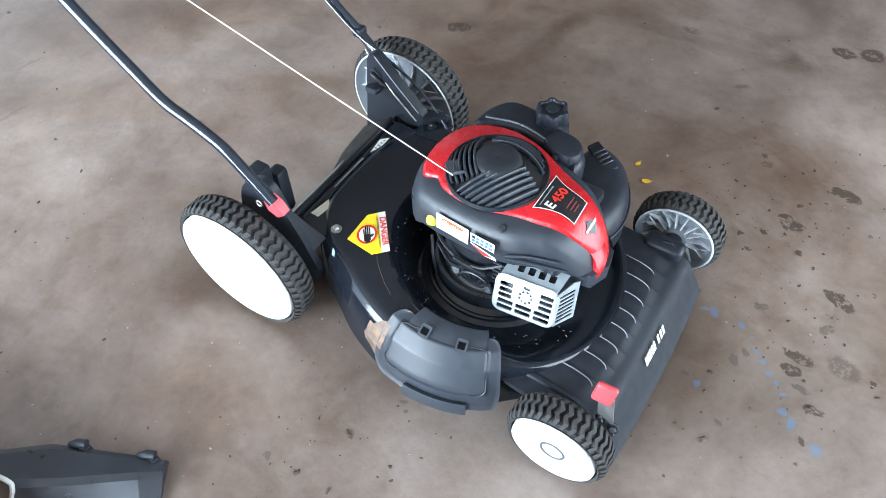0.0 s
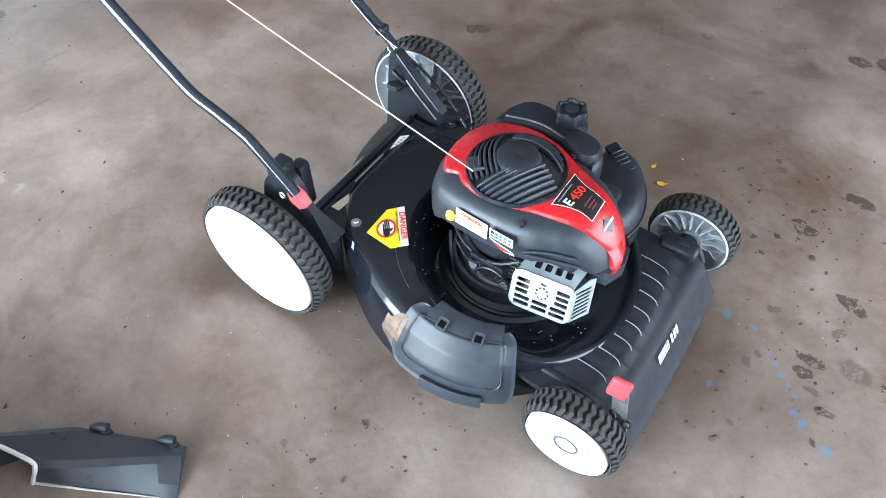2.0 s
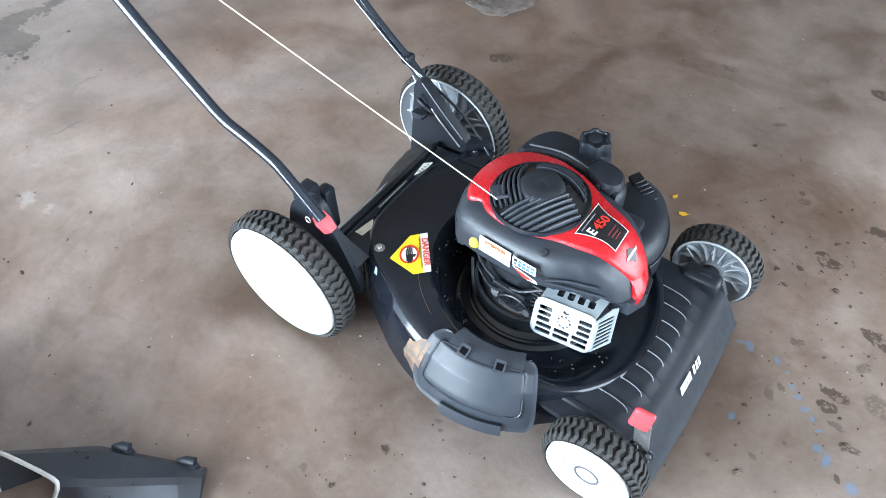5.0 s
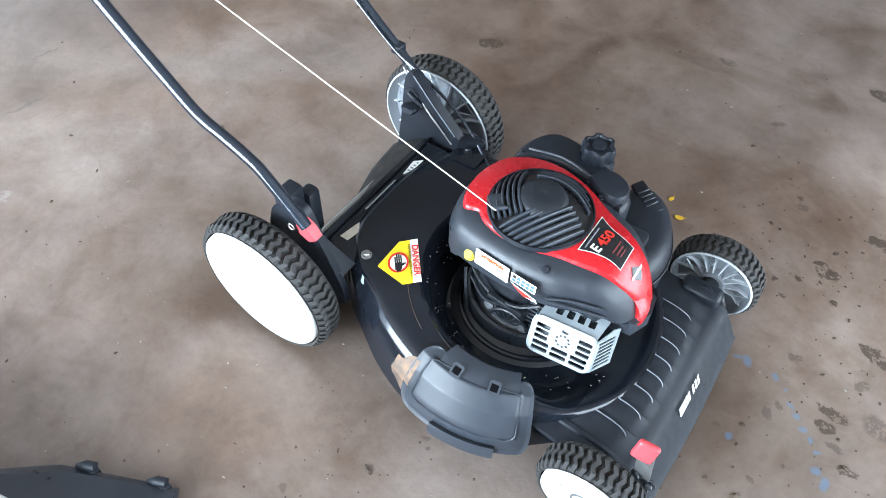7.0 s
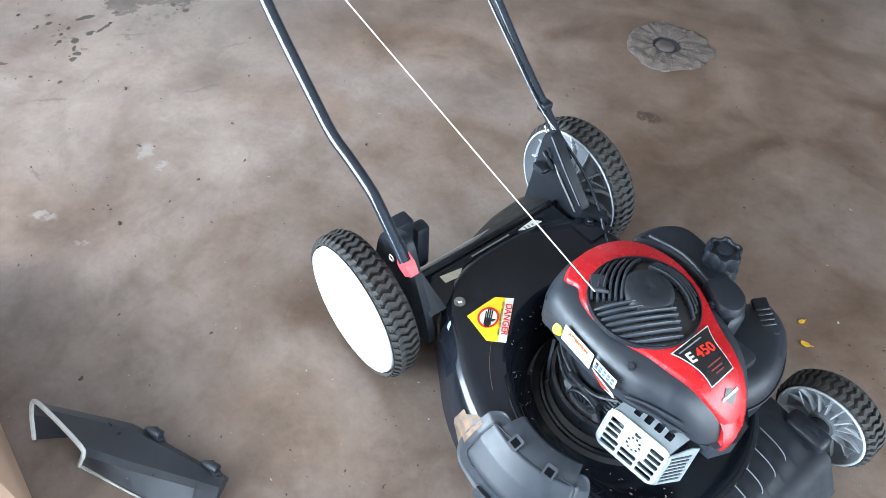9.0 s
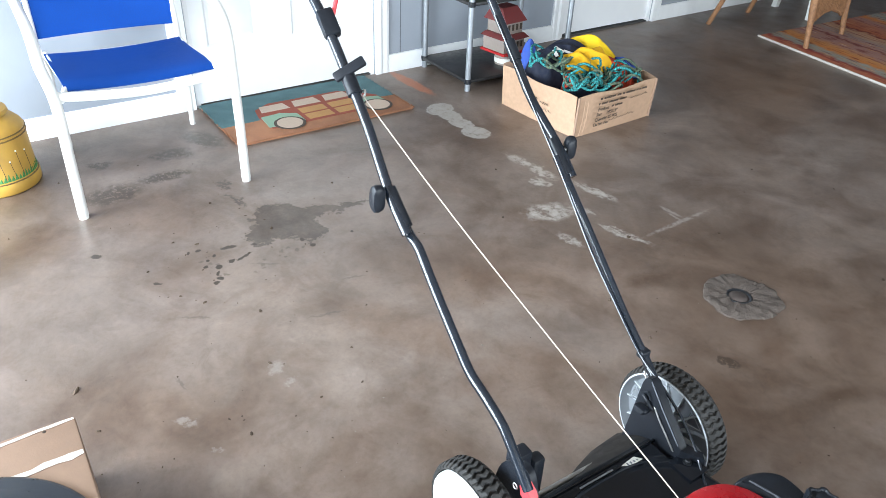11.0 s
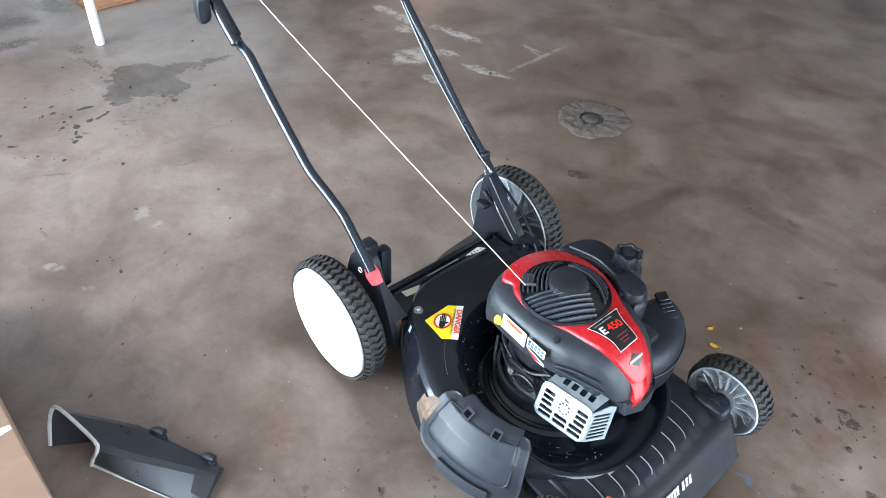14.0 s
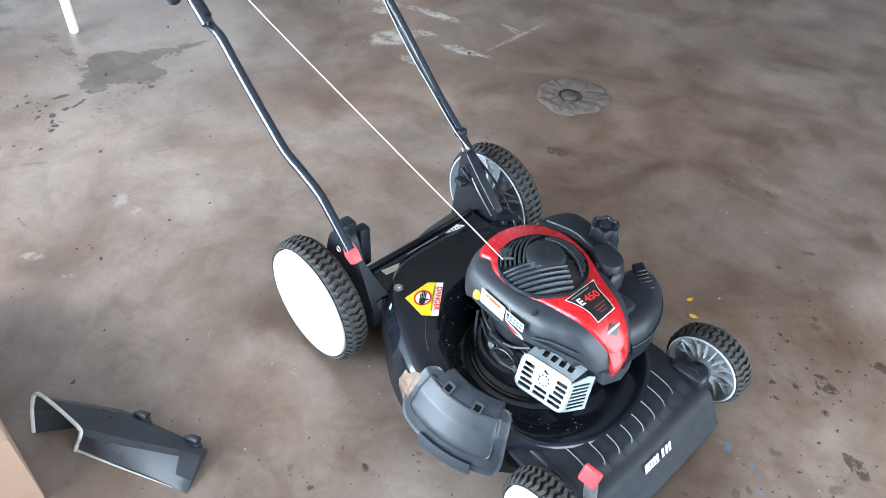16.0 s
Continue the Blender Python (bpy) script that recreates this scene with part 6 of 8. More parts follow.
# badges on the red cover
def on_red(u, v, lift=0.0):
    return Vector((u, v, 0.3412 + drop(u) + lift))


def red_patch(name, corners, mat, lift, parent, label="", bend=0.0):
    """A sticker on the red cover: four plan corners; bend draws the long sides in."""
    a, b, c, d = (Vector(p) for p in corners)
    bm = bmesh.new()
    N = 8
    grid = []
    for i in range(N + 1):
        u = i / N
        row = []
        for j in range(N + 1):
            v = j / N
            lo, hi = a * (1 - u) + b * u, d * (1 - u) + c * u
            mid = (lo + hi) / 2
            pull = bend * 4 * u * (1 - u)
            lo, hi = lo + (mid - lo) * pull, hi + (mid - hi) * pull
            p = lo * (1 - v) + hi * v
            row.append(bm.verts.new(on_red(p.x, p.y, lift)))
        grid.append(row)
    for i in range(N):
        for j in range(N):
            bm.faces.new((grid[i][j], grid[i + 1][j], grid[i + 1][j + 1], grid[i][j + 1]))
    return part(name, bm, mat, parent, label)


badge = red_patch("badge", [(0.079, -0.013), (0.152, -0.003), (0.150, 0.050), (0.079, 0.074)], STICKER_WHITE, 0.0012, red, "black badge with a silver outline", 0.16)
red_patch("badge_field", [(0.0808, -0.0104), (0.1508, -0.0017), (0.1488, 0.0488), (0.0808, 0.0710)], STICKER_BLACK, 0.0018, badge, bend=0.16)


def lay(me, m, lift):
    for v in me.vertices:
        p = m @ v.co
        v.co = on_red(p.x, p.y, lift + v.co.z)
    return me


to_badge = frame_of((0.103, 0.006, 0), (0.12, 1, 0), (-1, 0.12, 0))
part("lettering", lay(text_mesh("E", 0.024, STICKER_WHITE, bold=0.0006), to_badge, 0.0026), None, badge, "white capital letter")
to_badge = frame_of((0.106, 0.034, 0), (0.12, 1, 0), (-1, 0.12, 0))
part("lettering", lay(text_mesh("450", 0.023, STICKER_RED, bold=0.0006), to_badge, 0.0026), None, badge, "red digits")
for u, v, w in ((0.086, 0.022, 0.05), (0.127, 0.028, 0.030), (0.134, 0.026, 0.024), (0.140, 0.026, 0.018)):
    red_patch("badge_line", [(u, v - w / 2), (u + 0.0022, v - w / 2), (u + 0.0022, v + w / 2), (u, v + w / 2)], RIM_GREY if u < 0.1 else HOUSE_RED, 0.0026, badge)
emblem = red_patch("emblem", [(0.163, 0.020), (0.173, 0.006), (0.184, 0.021), (0.173, 0.038)], STICKER_BLACK, 0.0012, red, "small diamond emblem of plain shapes")
red_patch("emblem_bar", [(0.1715, 0.004), (0.1745, 0.003), (0.1740, 0.039), (0.1710, 0.040)], STICKER_WHITE, 0.0020, emblem)

# labels on the side of the shroud
def side_quad(name, pts, mat, parent, label=""):
    bm = bmesh.new()
    bm.faces.new([bm.verts.new(p) for p in pts])
    bm.normal_update()
    n = Vector(bm.faces[:][0].normal)
    if n.y > 0:
        n = -n
    ext = bmesh.ops.extrude_face_region(bm, geom=list(bm.faces))
    for v in ext["geom"]:
        if isinstance(v, bmesh.types.BMVert):
            v.co += n * 0.0008
    return part(name, bm, mat, parent, label, smooth=0)


def on_side(u, v, out):
    """u along x in metres, v from the label's top downwards."""
    return Vector((u, -0.0862 - 0.065 * (u + 0.062) * (1 if u < 0.01 else 0.6) - 0.20 * v - out, 0.3185 - 0.97 * v - 0.03 * (u + 0.062)))


att = side_quad("notice_label", [on_side(-0.062, 0, 0), on_side(0.004, 0, 0), on_side(0.006, 0.030, 0), on_side(-0.060, 0.030, 0)], STICKER_WHITE, shroud, "white notice label with an orange heading")
side_quad("heading", [on_side(-0.058, 0.002, 0.0012), on_side(0.001, 0.002, 0.0012), on_side(0.001, 0.0085, 0.0012), on_side(-0.058, 0.0085, 0.0012)], STICKER_WHITE, att)
m = frame_of(on_side(-0.028, 0.0058, 0.0030), (1, -0.065, -0.03), (0, 0.20, 0.97))
part("lettering", text_mesh("ATTENTION", 0.0078, STICKER_ORANGE, bold=0.0006), None, att, "orange capital letters", m=m)
for k in range(2):
    side_quad("bullet", [on_side(-0.057 + a, 0.012 + 0.007 * k + b, 0.0012) for a, b in ((0, 0), (0.003, 0), (0.003, 0.002), (0, 0.002))], STICKER_ORANGE, att)
brand = side_quad("maker_label", [on_side(0.009, 0.0, 0.002), on_side(0.056, 0.0, 0.004), on_side(0.057, 0.017, 0.004), on_side(0.010, 0.019, 0.002)], STICKER_WHITE, shroud, "white label with blue bars and a red chevron")
for k in range(5):
    u = 0.013 + 0.0085 * k
    for v0 in (0.0025, 0.0095):
        side_quad("label_bar", [on_side(u, v0, 0.0045), on_side(u + 0.006, v0, 0.0048), on_side(u + 0.006, v0 + 0.005, 0.0048), on_side(u, v0 + 0.005, 0.0045)], STICKER_BLUE if (k + v0 > 0.009) else STICKER_BLACK, brand)
side_quad("label_chevron", [on_side(0.012, 0.016, 0.007), on_side(0.062, 0.019, 0.010), on_side(0.066, 0.024, 0.010), on_side(0.044, 0.028, 0.008)], STICKER_WHITE, brand)
side_quad("label_chevron", [on_side(0.018, 0.0180, 0.0085), on_side(0.059, 0.0205, 0.0115), on_side(0.042, 0.0265, 0.0095)], STICKER_RED, brand)

# muffler guard
GUARD = frame_of((0.121, -0.105, 0.168), (1, 0.10, 0.02), (0.0, 0.36, 0.93))
slots = []
for y in (0.010, 0.0215, 0.034, 0.0455, 0.057):
    for x in (-0.034, 0.0, 0.034) if y < 0.03 else (-0.037, 0.037):
        slots.append(list(reversed(rounded(0.029 if y < 0.03 else 0.024, 0.0082, 0.002, 2, x, y))))
slots.append(list(reversed(rounded(0.012, 0.007, 0.003, 4, 0.0, 0.0625))))
for k in range(9):
    a = 2 * math.pi * k / 9
    slots.append(list(reversed(rounded(0.0045, 0.0045, 0.002, 3, 0.011 * math.cos(a), 0.0435 + 0.011 * math.sin(a)))))
muffler = part("muffler_guard", plate(rounded(0.114, 0.074, 0.016, 6, 0, 0.037), slots, 0.0035, GUARD), SILVER, mower, "silver slotted muffler guard")
part("guard_rim", tube([GUARD @ Vector((p.x, p.y, 0.001)) for p in rounded(0.112, 0.072, 0.015, 6, 0, 0.037)], 0.0032, 6, closed=True), SILVER, muffler)
holes = [list(reversed(rounded(0.012, 0.015, 0.002, 2, -0.022 + 0.0190 * k, 0.022))) for k in range(4)] + [list(reversed(rounded(0.010, 0.004, 0.0015, 2, -0.040, 0.024)))]
top_m = frame_of(GUARD @ Vector((0, 0.071, 0)), (1, 0.10, 0.02), (0, 0.93, 0.22))
part("guard_top", plate([(-0.052, 0.001), (0.052, 0.001), (0.060, 0.042), (-0.046, 0.042)], [[(p.x, p.y) for p in h] for h in holes], 0.002, top_m), SILVER, muffler)
side_m = GUARD @ frame_of((0.0555, 0, 0), (0.50, 0.10, -0.86), (0, 1, 0))
holes = []
for k in range(7):
    y = 0.010 + 0.0085 * k
    holes.append([(0.005, y), (0.005, y + 0.0052), (0.042, y + 0.0102), (0.042, y + 0.005)])
part("guard_side", plate([(0.0, 0.005), (0.047, 0.008), (0.050, 0.084), (0.036, 0.086), (0.0, 0.070)], holes, 0.002, side_m), SILVER, muffler)
part("guard_side", plate([(0.0, 0.006), (0.046, 0.006), (0.046, 0.070), (0.0, 0.070)], [], 0.002, GUARD @ Matrix(((0, 0, 1, -0.0565), (0, 1, 0, 0), (-1, 0, 0, 0), (0, 0, 0, 1)))), SILVER, muffler)
part("muffler_body", box((-0.045, 0.006, -0.045), (0.045, 0.066, -0.008), 0.012, 3), DARK_PART, muffler, "dark muffler body behind the guard", m=GUARD)
part("muffler_crest", lathe([(0.0, 0.002), (0.006, 0.002), (0.010, 0.0), (0.022, -0.001)], 20, m=GUARD @ pose(0.0, 0.0435, -0.002)), ZINC, muffler)
part("guard_bracket", box((0.168, -0.030, 0.215), (0.190, -0.012, 0.250), 0.005), DARK_PART, muffler)

# fuel tank, filler cap and air cleaner
TANK = outline([(-0.118, 0.125), (-0.06, 0.150), (0.0, 0.148), (0.06, 0.130), (0.095, 0.112), (0.100, 0.150), (0.072, 0.180), (0.02, 0.203), (-0.03, 0.222), (-0.085, 0.222), (-0.116, 0.182)], 5)
tank = part("fuel_tank", loft([[(p.x, p.y, z) for p in shrink(TANK, d)] for d, z in ((0.006, 0.20), (0.0, 0.21), (0.0, 0.318), (0.003, 0.327), (0.008, 0.332), (0.012, 0.3335))]), BLACK_PLASTIC, mower, "black plastic fuel tank")
NECK = Vector((0.004, 0.203))
part("filler_neck", lathe([(0.036, 0.30), (0.034, 0.325), (0.027, 0.330), (0.026, 0.338)], 28, m=pose(NECK.x, NECK.y, 0)), BLACK_PLASTIC, tank)
star = [Vector((0.0265 + 0.0030 * math.copysign(abs(math.cos(6 * a)) ** 0.6, math.cos(6 * a)), 0)) for a in [2 * math.pi * k / 60 for k in range(60)]]
cap_loop = [Vector((star[k].x * math.cos(2 * math.pi * k / 60), star[k].x * math.sin(2 * math.pi * k / 60))) for k in range(60)]
cap = part("fuel_cap", loft([[(NECK.x + p.x * s, NECK.y + p.y * s, z) for p in cap_loop] for s, z in ((0.98, 0.333), (1.08, 0.337), (1.08, 0.358), (1.0, 0.364), (0.84, 0.364), (0.76, 0.360))]), BLACK_PLASTIC, tank, "black star-shaped fuel cap", smooth=35)
part("cap_boss", lathe([(0.013, 0.359), (0.012, 0.3645), (0.0, 0.3655)], 20, m=pose(NECK.x, NECK.y, 0)), BLACK_PLASTIC, cap)
part("tank_shoulder", loft([[(p.x, p.y, z) for p in shrink(outline([(0.022, 0.138), (0.070, 0.116), (0.094, 0.132), (0.086, 0.164), (0.055, 0.178), (0.028, 0.170)], 5), d)] for d, z in ((0, 0.30), (0.0, 0.338), (0.004, 0.346), (0.012, 0.349))]), BLACK_PLASTIC, tank)
part("tank_strap", tube([(-0.105, 0.150, 0.334), (-0.04, 0.163, 0.3355), (0.03, 0.150, 0.335)], 0.003, 6, smooth_per=5), GREY_PLASTIC, tank)
AIR = outline([(0.048, 0.105), (0.100, 0.078), (0.145, 0.055), (0.180, 0.058), (0.196, 0.092), (0.196, 0.140), (0.178, 0.194), (0.145, 0.240), (0.100, 0.258), (0.070, 0.240), (0.058, 0.18)], 5)
air = part("air_cleaner", loft([[(p.x, p.y, z) for p in shrink(AIR, d)] for d, z in ((0.012, 0.180), (0.0, 0.195), (0.0, 0.246), (0.004, 0.263), (0.011, 0.274), (0.022, 0.282), (0.034, 0.286))]), BLACK_PLASTIC, mower, "rounded black air cleaner cover")
part("cover_seam", tube([(p.x, p.y, 0.242) for p in shrink(AIR, -0.0015)], 0.0022, 6, closed=True), BLACK_PLASTIC, air)
part("cover_latch", box((-0.036, -0.013, 0), (0.036, 0.013, 0.010), 0.004), BLACK_PLASTIC, air, "ridged black latch", m=pose(0.110, 0.214, 0.2795, 12, 4, -34))
for k in range(4):
    part("latch_ridge", box((-0.014 + 0.010 * k, -0.012, 0.009), (-0.010 + 0.010 * k, 0.012, 0.0115), 0.001, 1), GREY_PLASTIC, air, m=pose(0.110, 0.214, 0.2795, 12, 4, -34))

# ---- loose side discharge chute on the floor ----
chute = thing("discharge_chute", "loose black plastic discharge chute lying on the floor", "mower part")
mouth = [(-0.585, -0.845, 0.0), (-0.600, -0.826, 0.05), (-0.590, -0.810, 0.092), (-0.555, -0.798, 0.102), (-0.470, -0.777, 0.080), (-0.458, -0.781, 0.066), (-0.470, -0.791, 0.036), (-0.487, -0.799, 0.0)]
waist = [(-0.490, -0.690, 0.0), (-0.484, -0.690, 0.03), (-0.476, -0.693, 0.052), (-0.462, -0.700, 0.062), (-0.410, -0.728, 0.061), (-0.398, -0.735, 0.056), (-0.397, -0.746, 0.03), (-0.400, -0.755, 0.0)]
heel = [(-0.352, -0.622, 0.0), (-0.349, -0.624, 0.018), (-0.345, -0.627, 0.032), (-0.337, -0.632, 0.039), (-0.316, -0.650, 0.046), (-0.307, -0.659, 0.043), (-0.292, -0.680, 0.02), (-0.281, -0.694, 0.0)]
tail = [(-0.310, -0.602, 0.0), (-0.308, -0.604, 0.012), (-0.305, -0.608, 0.022), (-0.298, -0.614, 0.028), (-0.290, -0.624, 0.028), (-0.284, -0.632, 0.024), (-0.264, -0.662, 0.010), (-0.253, -0.682, 0.0)]
rows = [[Vector(p) for p in mouth]]
for near_end, far_end in ((mouth, waist), (waist, heel), (heel, tail)):
    for k in (1, 2, 3):
        rows.append([Vector(a).lerp(Vector(b), k / 3) for a, b in zip(near_end, far_end)])
bm = bmesh.new()
inner = []
for r in rows:
    c = (r[0] + r[-1]) / 2 + Vector((0, 0, 0.012))
    inner.append([p + (c - p).normalized() * 0.003 for p in r])
vr = [[bm.verts.new(p) for p in r] for r in rows]
vi = [[bm.verts.new((p.x, p.y, max(0.0004, p.z))) for p in r] for r in inner]
for skin in (vr, vi):
    for u, v in zip(skin, skin[1:]):
        for i in range(len(u) - 1):
            bm.faces.new((u[i], u[i + 1], v[i + 1], v[i]))
for i in range(len(vr[0]) - 1):
    bm.faces.new((vr[0][i], vr[0][i + 1], vi[0][i + 1], vi[0][i]))
bm.faces.new(vr[-1])
for u, v, p, q in [(a, b, c, d) for a, b, c, d in zip(vr, vr[1:], vi, vi[1:])]:
    bm.faces.new((u[0], v[0], q[0], p[0]))
    bm.faces.new((u[-1], v[-1], q[-1], p[-1]))
part("hood", bm, CHUTE_GREY, chute, smooth=18)
part("mouth_rim", tube([Vector(p) + Vector((0, -0.002, 0.003)) for p in mouth], 0.0042, 6, smooth_per=3), CHUTE_EDGE, chute, "pale worn rim")
part("lower_rim", tube([(-0.488, -0.801, 0.005), (-0.400, -0.757, 0.004), (-0.282, -0.696, 0.003)], [0.0035, 0.002, 0.0008], 6), CHUTE_EDGE, chute)
for p in ((-0.434, -0.668, 0.052), (-0.326, -0.617, 0.036)):
    part("hinge_peg", tube([Vector(p) + Vector((-0.020, -0.010, -0.004)), Vector(p) + Vector((-0.004, -0.002, 0.004)), Vector(p) + Vector((0.010, 0.005, 0.003))], [0.005, 0.0085, 0.0085], 10), BLACK_PLASTIC, chute)
    part("peg_foot", box((p[0] - 0.015, p[1] - 0.008, p[2] - 0.02), (p[0] + 0.015, p[1] + 0.008, p[2]), 0.004), BLACK_PLASTIC, chute)

# ---- low carton with a round black cover on it ----
carton = thing("carton", "low pale cardboard carton with white paper tape", "box")
CX0, CX1, CY0, CY1, CH = -1.075, -0.42, -1.50, -0.885, 0.20
part("body", box((CX0, CY0, 0), (CX1, CY1, CH), 0.006), CARDBOARD_PALE, carton)
g = random.Random(9)
for x, w in ((-0.93, 0.020), (-0.68, 0.016), (-0.47, 0.020), (CX0 + 0.034, 0.009)):
    # torn, uneven strips
    left, right = [], []
    for k in range(25):
        y = CY0 + 0.01 + (CY1 - CY0 - 0.013) * k / 24
        mid = x - 0.024 * k / 24
        left.append((mid - w * g.uniform(0.25, 0.6), y))
        right.append((mid + w * g.uniform(0.25, 0.6), y))
    loops = [[(a[0], a[1], CH + 0.0006), (b[0], b[1], CH + 0.0006), (b[0], b[1], CH + 0.0016), (a[0], a[1], CH + 0.0016)] for a, b in zip(left, right)]
    part("tape", loft(loops), TAPE, carton, "torn white paper tape")
part("dent", lathe([(0.0, 0.0012), (0.010, 0.0012), (0.012, 0.0004)], 12, m=pose(-0.455, -0.935, CH)), INK, carton, "small dark hole")
part("dent", lathe([(0.0, 0.0010), (0.003, 0.0010), (0.004, 0.0003)], 12, m=pose(-1.054, -0.949, CH)), INK, carton, "small dark hole")
cover = thing("round_cover", "round dark plastic cover with a bolt on the carton", "cover", pose(-0.705, -1.165, CH + 0.001))
part("dish", lathe([(0.0, 0.030), (0.13, 0.032), (0.215, 0.027), (0.240, 0.020), (0.248, 0.0165), (0.272, 0.0155), (0.280, 0.011), (0.285, 0.0), (0.0, 0.0)], 80), CHUTE_GREY, cover)
part("rim_tab", box((-0.045, -0.014, 0.0), (0.045, 0.016, 0.021), 0.004), CHUTE_GREY, cover, m=pose(-0.022, 0.272, 0, 0, 0, 4))
bolt("bolt", (-0.020, 0.262, 0.0175), 0.011, cover)
bolt("bolt", (0.19, -0.17, 0.018), 0.011, cover)

# ---- sling chair ----
chair = thing("patio_chair", "white metal patio chair with royal blue sling fabric", "chair")
Y_R, Y_L = -0.045, -0.662
for y, s, splay, tuck in ((Y_R, 1, 0.0, 0.0), (Y_L, -1, -0.020, 0.045)):
    part("front_leg", tube([(-2.338, y + 0.004 * s, 0.012), (-2.330, y + 0.002 * s, 0.25), (-2.330, y, 0.45), (-2.336, y + splay, 0.58), (-2.365, y + splay, 0.645), (-2.43, y + splay, 0.686), (-2.55, y + splay, 0.706), (-2.70, y + splay, 0.722), (-2.86, y + splay, 0.724), (-2.99, y + splay - 0.02 * s, 0.716)], 0.0185, 12, smooth_per=5), CHAIR_WHITE, chair, "white tubular leg and armrest")
    part("back_post", tube([(-2.985, y - 0.018 * s + tuck, 0.012), (-2.955, y - 0.022 * s + tuck * 0.7, 0.20), (-2.905, y - 0.04 * s + tuck * 0.2, 0.38), (-2.875, y - 0.048 * s + splay, 0.48), (-2.895, y - 0.05 * s + splay, 0.60), (-2.955, y - 0.05 * s + splay, 0.80), (-3.03, y - 0.05 * s + splay, 1.02), (-3.045, y - 0.06 * s, 1.06)], 0.0125, 12, smooth_per=5), CHAIR_WHITE, chair, "white tubular back post")
    part("seat_rail", tube([(-2.350, y - 0.02 * s, 0.448), (-2.45, y - 0.055 * s, 0.470), (-2.65, y - 0.055 * s, 0.455), (-2.88, y - 0.05 * s, 0.455)], 0.0105, 10, smooth_per=4), CHAIR_WHITE, chair)
    part("foot_cap", lathe([(0.0, 0.0), (0.017, 0.0), (0.0175, 0.014), (0.0, 0.016)], 14, m=pose(-2.338, y + 0.004 * s, 0)), CHAIR_WHITE, chair)
part("front_bar", tube([(-2.338, Y_R, 0.470), (-2.345, Y_R - 0.12, 0.452), (-2.35, (Y_R + Y_L) / 2, 0.438), (-2.345, Y_L + 0.12, 0.452), (-2.338, Y_L, 0.470)], 0.0145, 12, smooth_per=6, flat=1.2), CHAIR_WHITE, chair, "white curved front bar")
part("top_bar", tube([(-3.045, Y_R - 0.06, 1.06), (-3.06, (Y_R + Y_L) / 2, 1.085), (-3.045, Y_L + 0.06, 1.06)], 0.0125, 12, smooth_per=6), CHAIR_WHITE, chair)
part("back_bar", tube([(-2.90, Y_R - 0.05, 0.430), (-2.90, Y_L + 0.05, 0.430)], 0.009, 10), CHAIR_WHITE, chair)


def sling(name, rows, y0, y1, sag, parent):
    """Fabric between two rails: rows of (x, z)."""
    bm = bmesh.new()
    N = 14
    top = []
    for x, z in rows:
        top.append([bm.verts.new((x, y0 + (y1 - y0) * j / N, z - sag * (1 - (2 * j / N - 1) ** 2))) for j in range(N + 1)])
    for u, v in zip(top, top[1:]):
        for j in range(N):
            bm.faces.new((u[j], u[j + 1], v[j + 1], v[j]))
    ext = bmesh.ops.extrude_face_region(bm, geom=list(bm.faces))
    for v in ext["geom"]:
        if isinstance(v, bmesh.types.BMVert):
            v.co.z -= 0.003
    return part(name, bm, SLING_BLUE, parent, "royal blue woven sling fabric")


sling("seat", [(-2.395, 0.466), (-2.42, 0.481), (-2.50, 0.482), (-2.60, 0.474), (-2.70, 0.466), (-2.80, 0.464), (-2.845, 0.466)], Y_L + 0.042, Y_R - 0.052, 0.012, chair)
bm = bmesh.new()
rows = []
for k in range(15):
    s = k / 14
    z = 0.515 + 0.53 * s
    x = float(np.interp(z, (0.48, 0.60, 0.80, 1.05), (-2.868, -2.885, -2.945, -3.035)))
    rows.append([bm.verts.new((x - 0.02 * (1 - (2 * j / 14 - 1) ** 2), Y_L + 0.018 + (Y_R - Y_L - 0.073) * j / 14, z)) for j in range(15)])
for u, v in zip(rows, rows[1:]):
    for j in range(14):
        bm.faces.new((u[j], u[j + 1], v[j + 1], v[j]))
ext = bmesh.ops.extrude_face_region(bm, geom=list(bm.faces))
for v in ext["geom"]:
    if isinstance(v, bmesh.types.BMVert):
        v.co.x -= 0.003
part("backrest", bm, SLING_BLUE, chair, "royal blue woven sling fabric")

# ---- yellow milk can ----
can = thing("milk_can", "yellow painted metal milk can with green grass decoration", "can", pose(-2.79, -0.895, 0) @ Matrix.Diagonal((1.06, 1.06, 1.12, 1)))
part("body", lathe([(0.0, 0.002), (0.140, 0.002), (0.146, 0.010), (0.146, 0.042), (0.140, 0.050), (0.138, 0.052), (0.134, 0.21), (0.128, 0.222), (0.112, 0.238), (0.085, 0.252), (0.080, 0.262)], 48), YELLOW_CAN, can)
for z, r in ((0.046, 0.143), (0.205, 0.135), (0.192, 0.1355)):
    part("hoop", tube([(r * math.cos(a), r * math.sin(a), z) for a in [2 * math.pi * k / 48 for k in range(48)]], 0.0026, 6, closed=True), CAN_LINE, can)
part("lid", lathe([(0.092, 0.258), (0.096, 0.264), (0.092, 0.275), (0.060, 0.285), (0.0, 0.290)], 36), YELLOW_CAN, can)
part("lid_handle", tube([(-0.045, 0, 0.283), (-0.035, 0, 0.318), (0.0, 0, 0.332), (0.035, 0, 0.318), (0.045, 0, 0.283)], 0.011, 10, smooth_per=5), YELLOW_CAN, can)
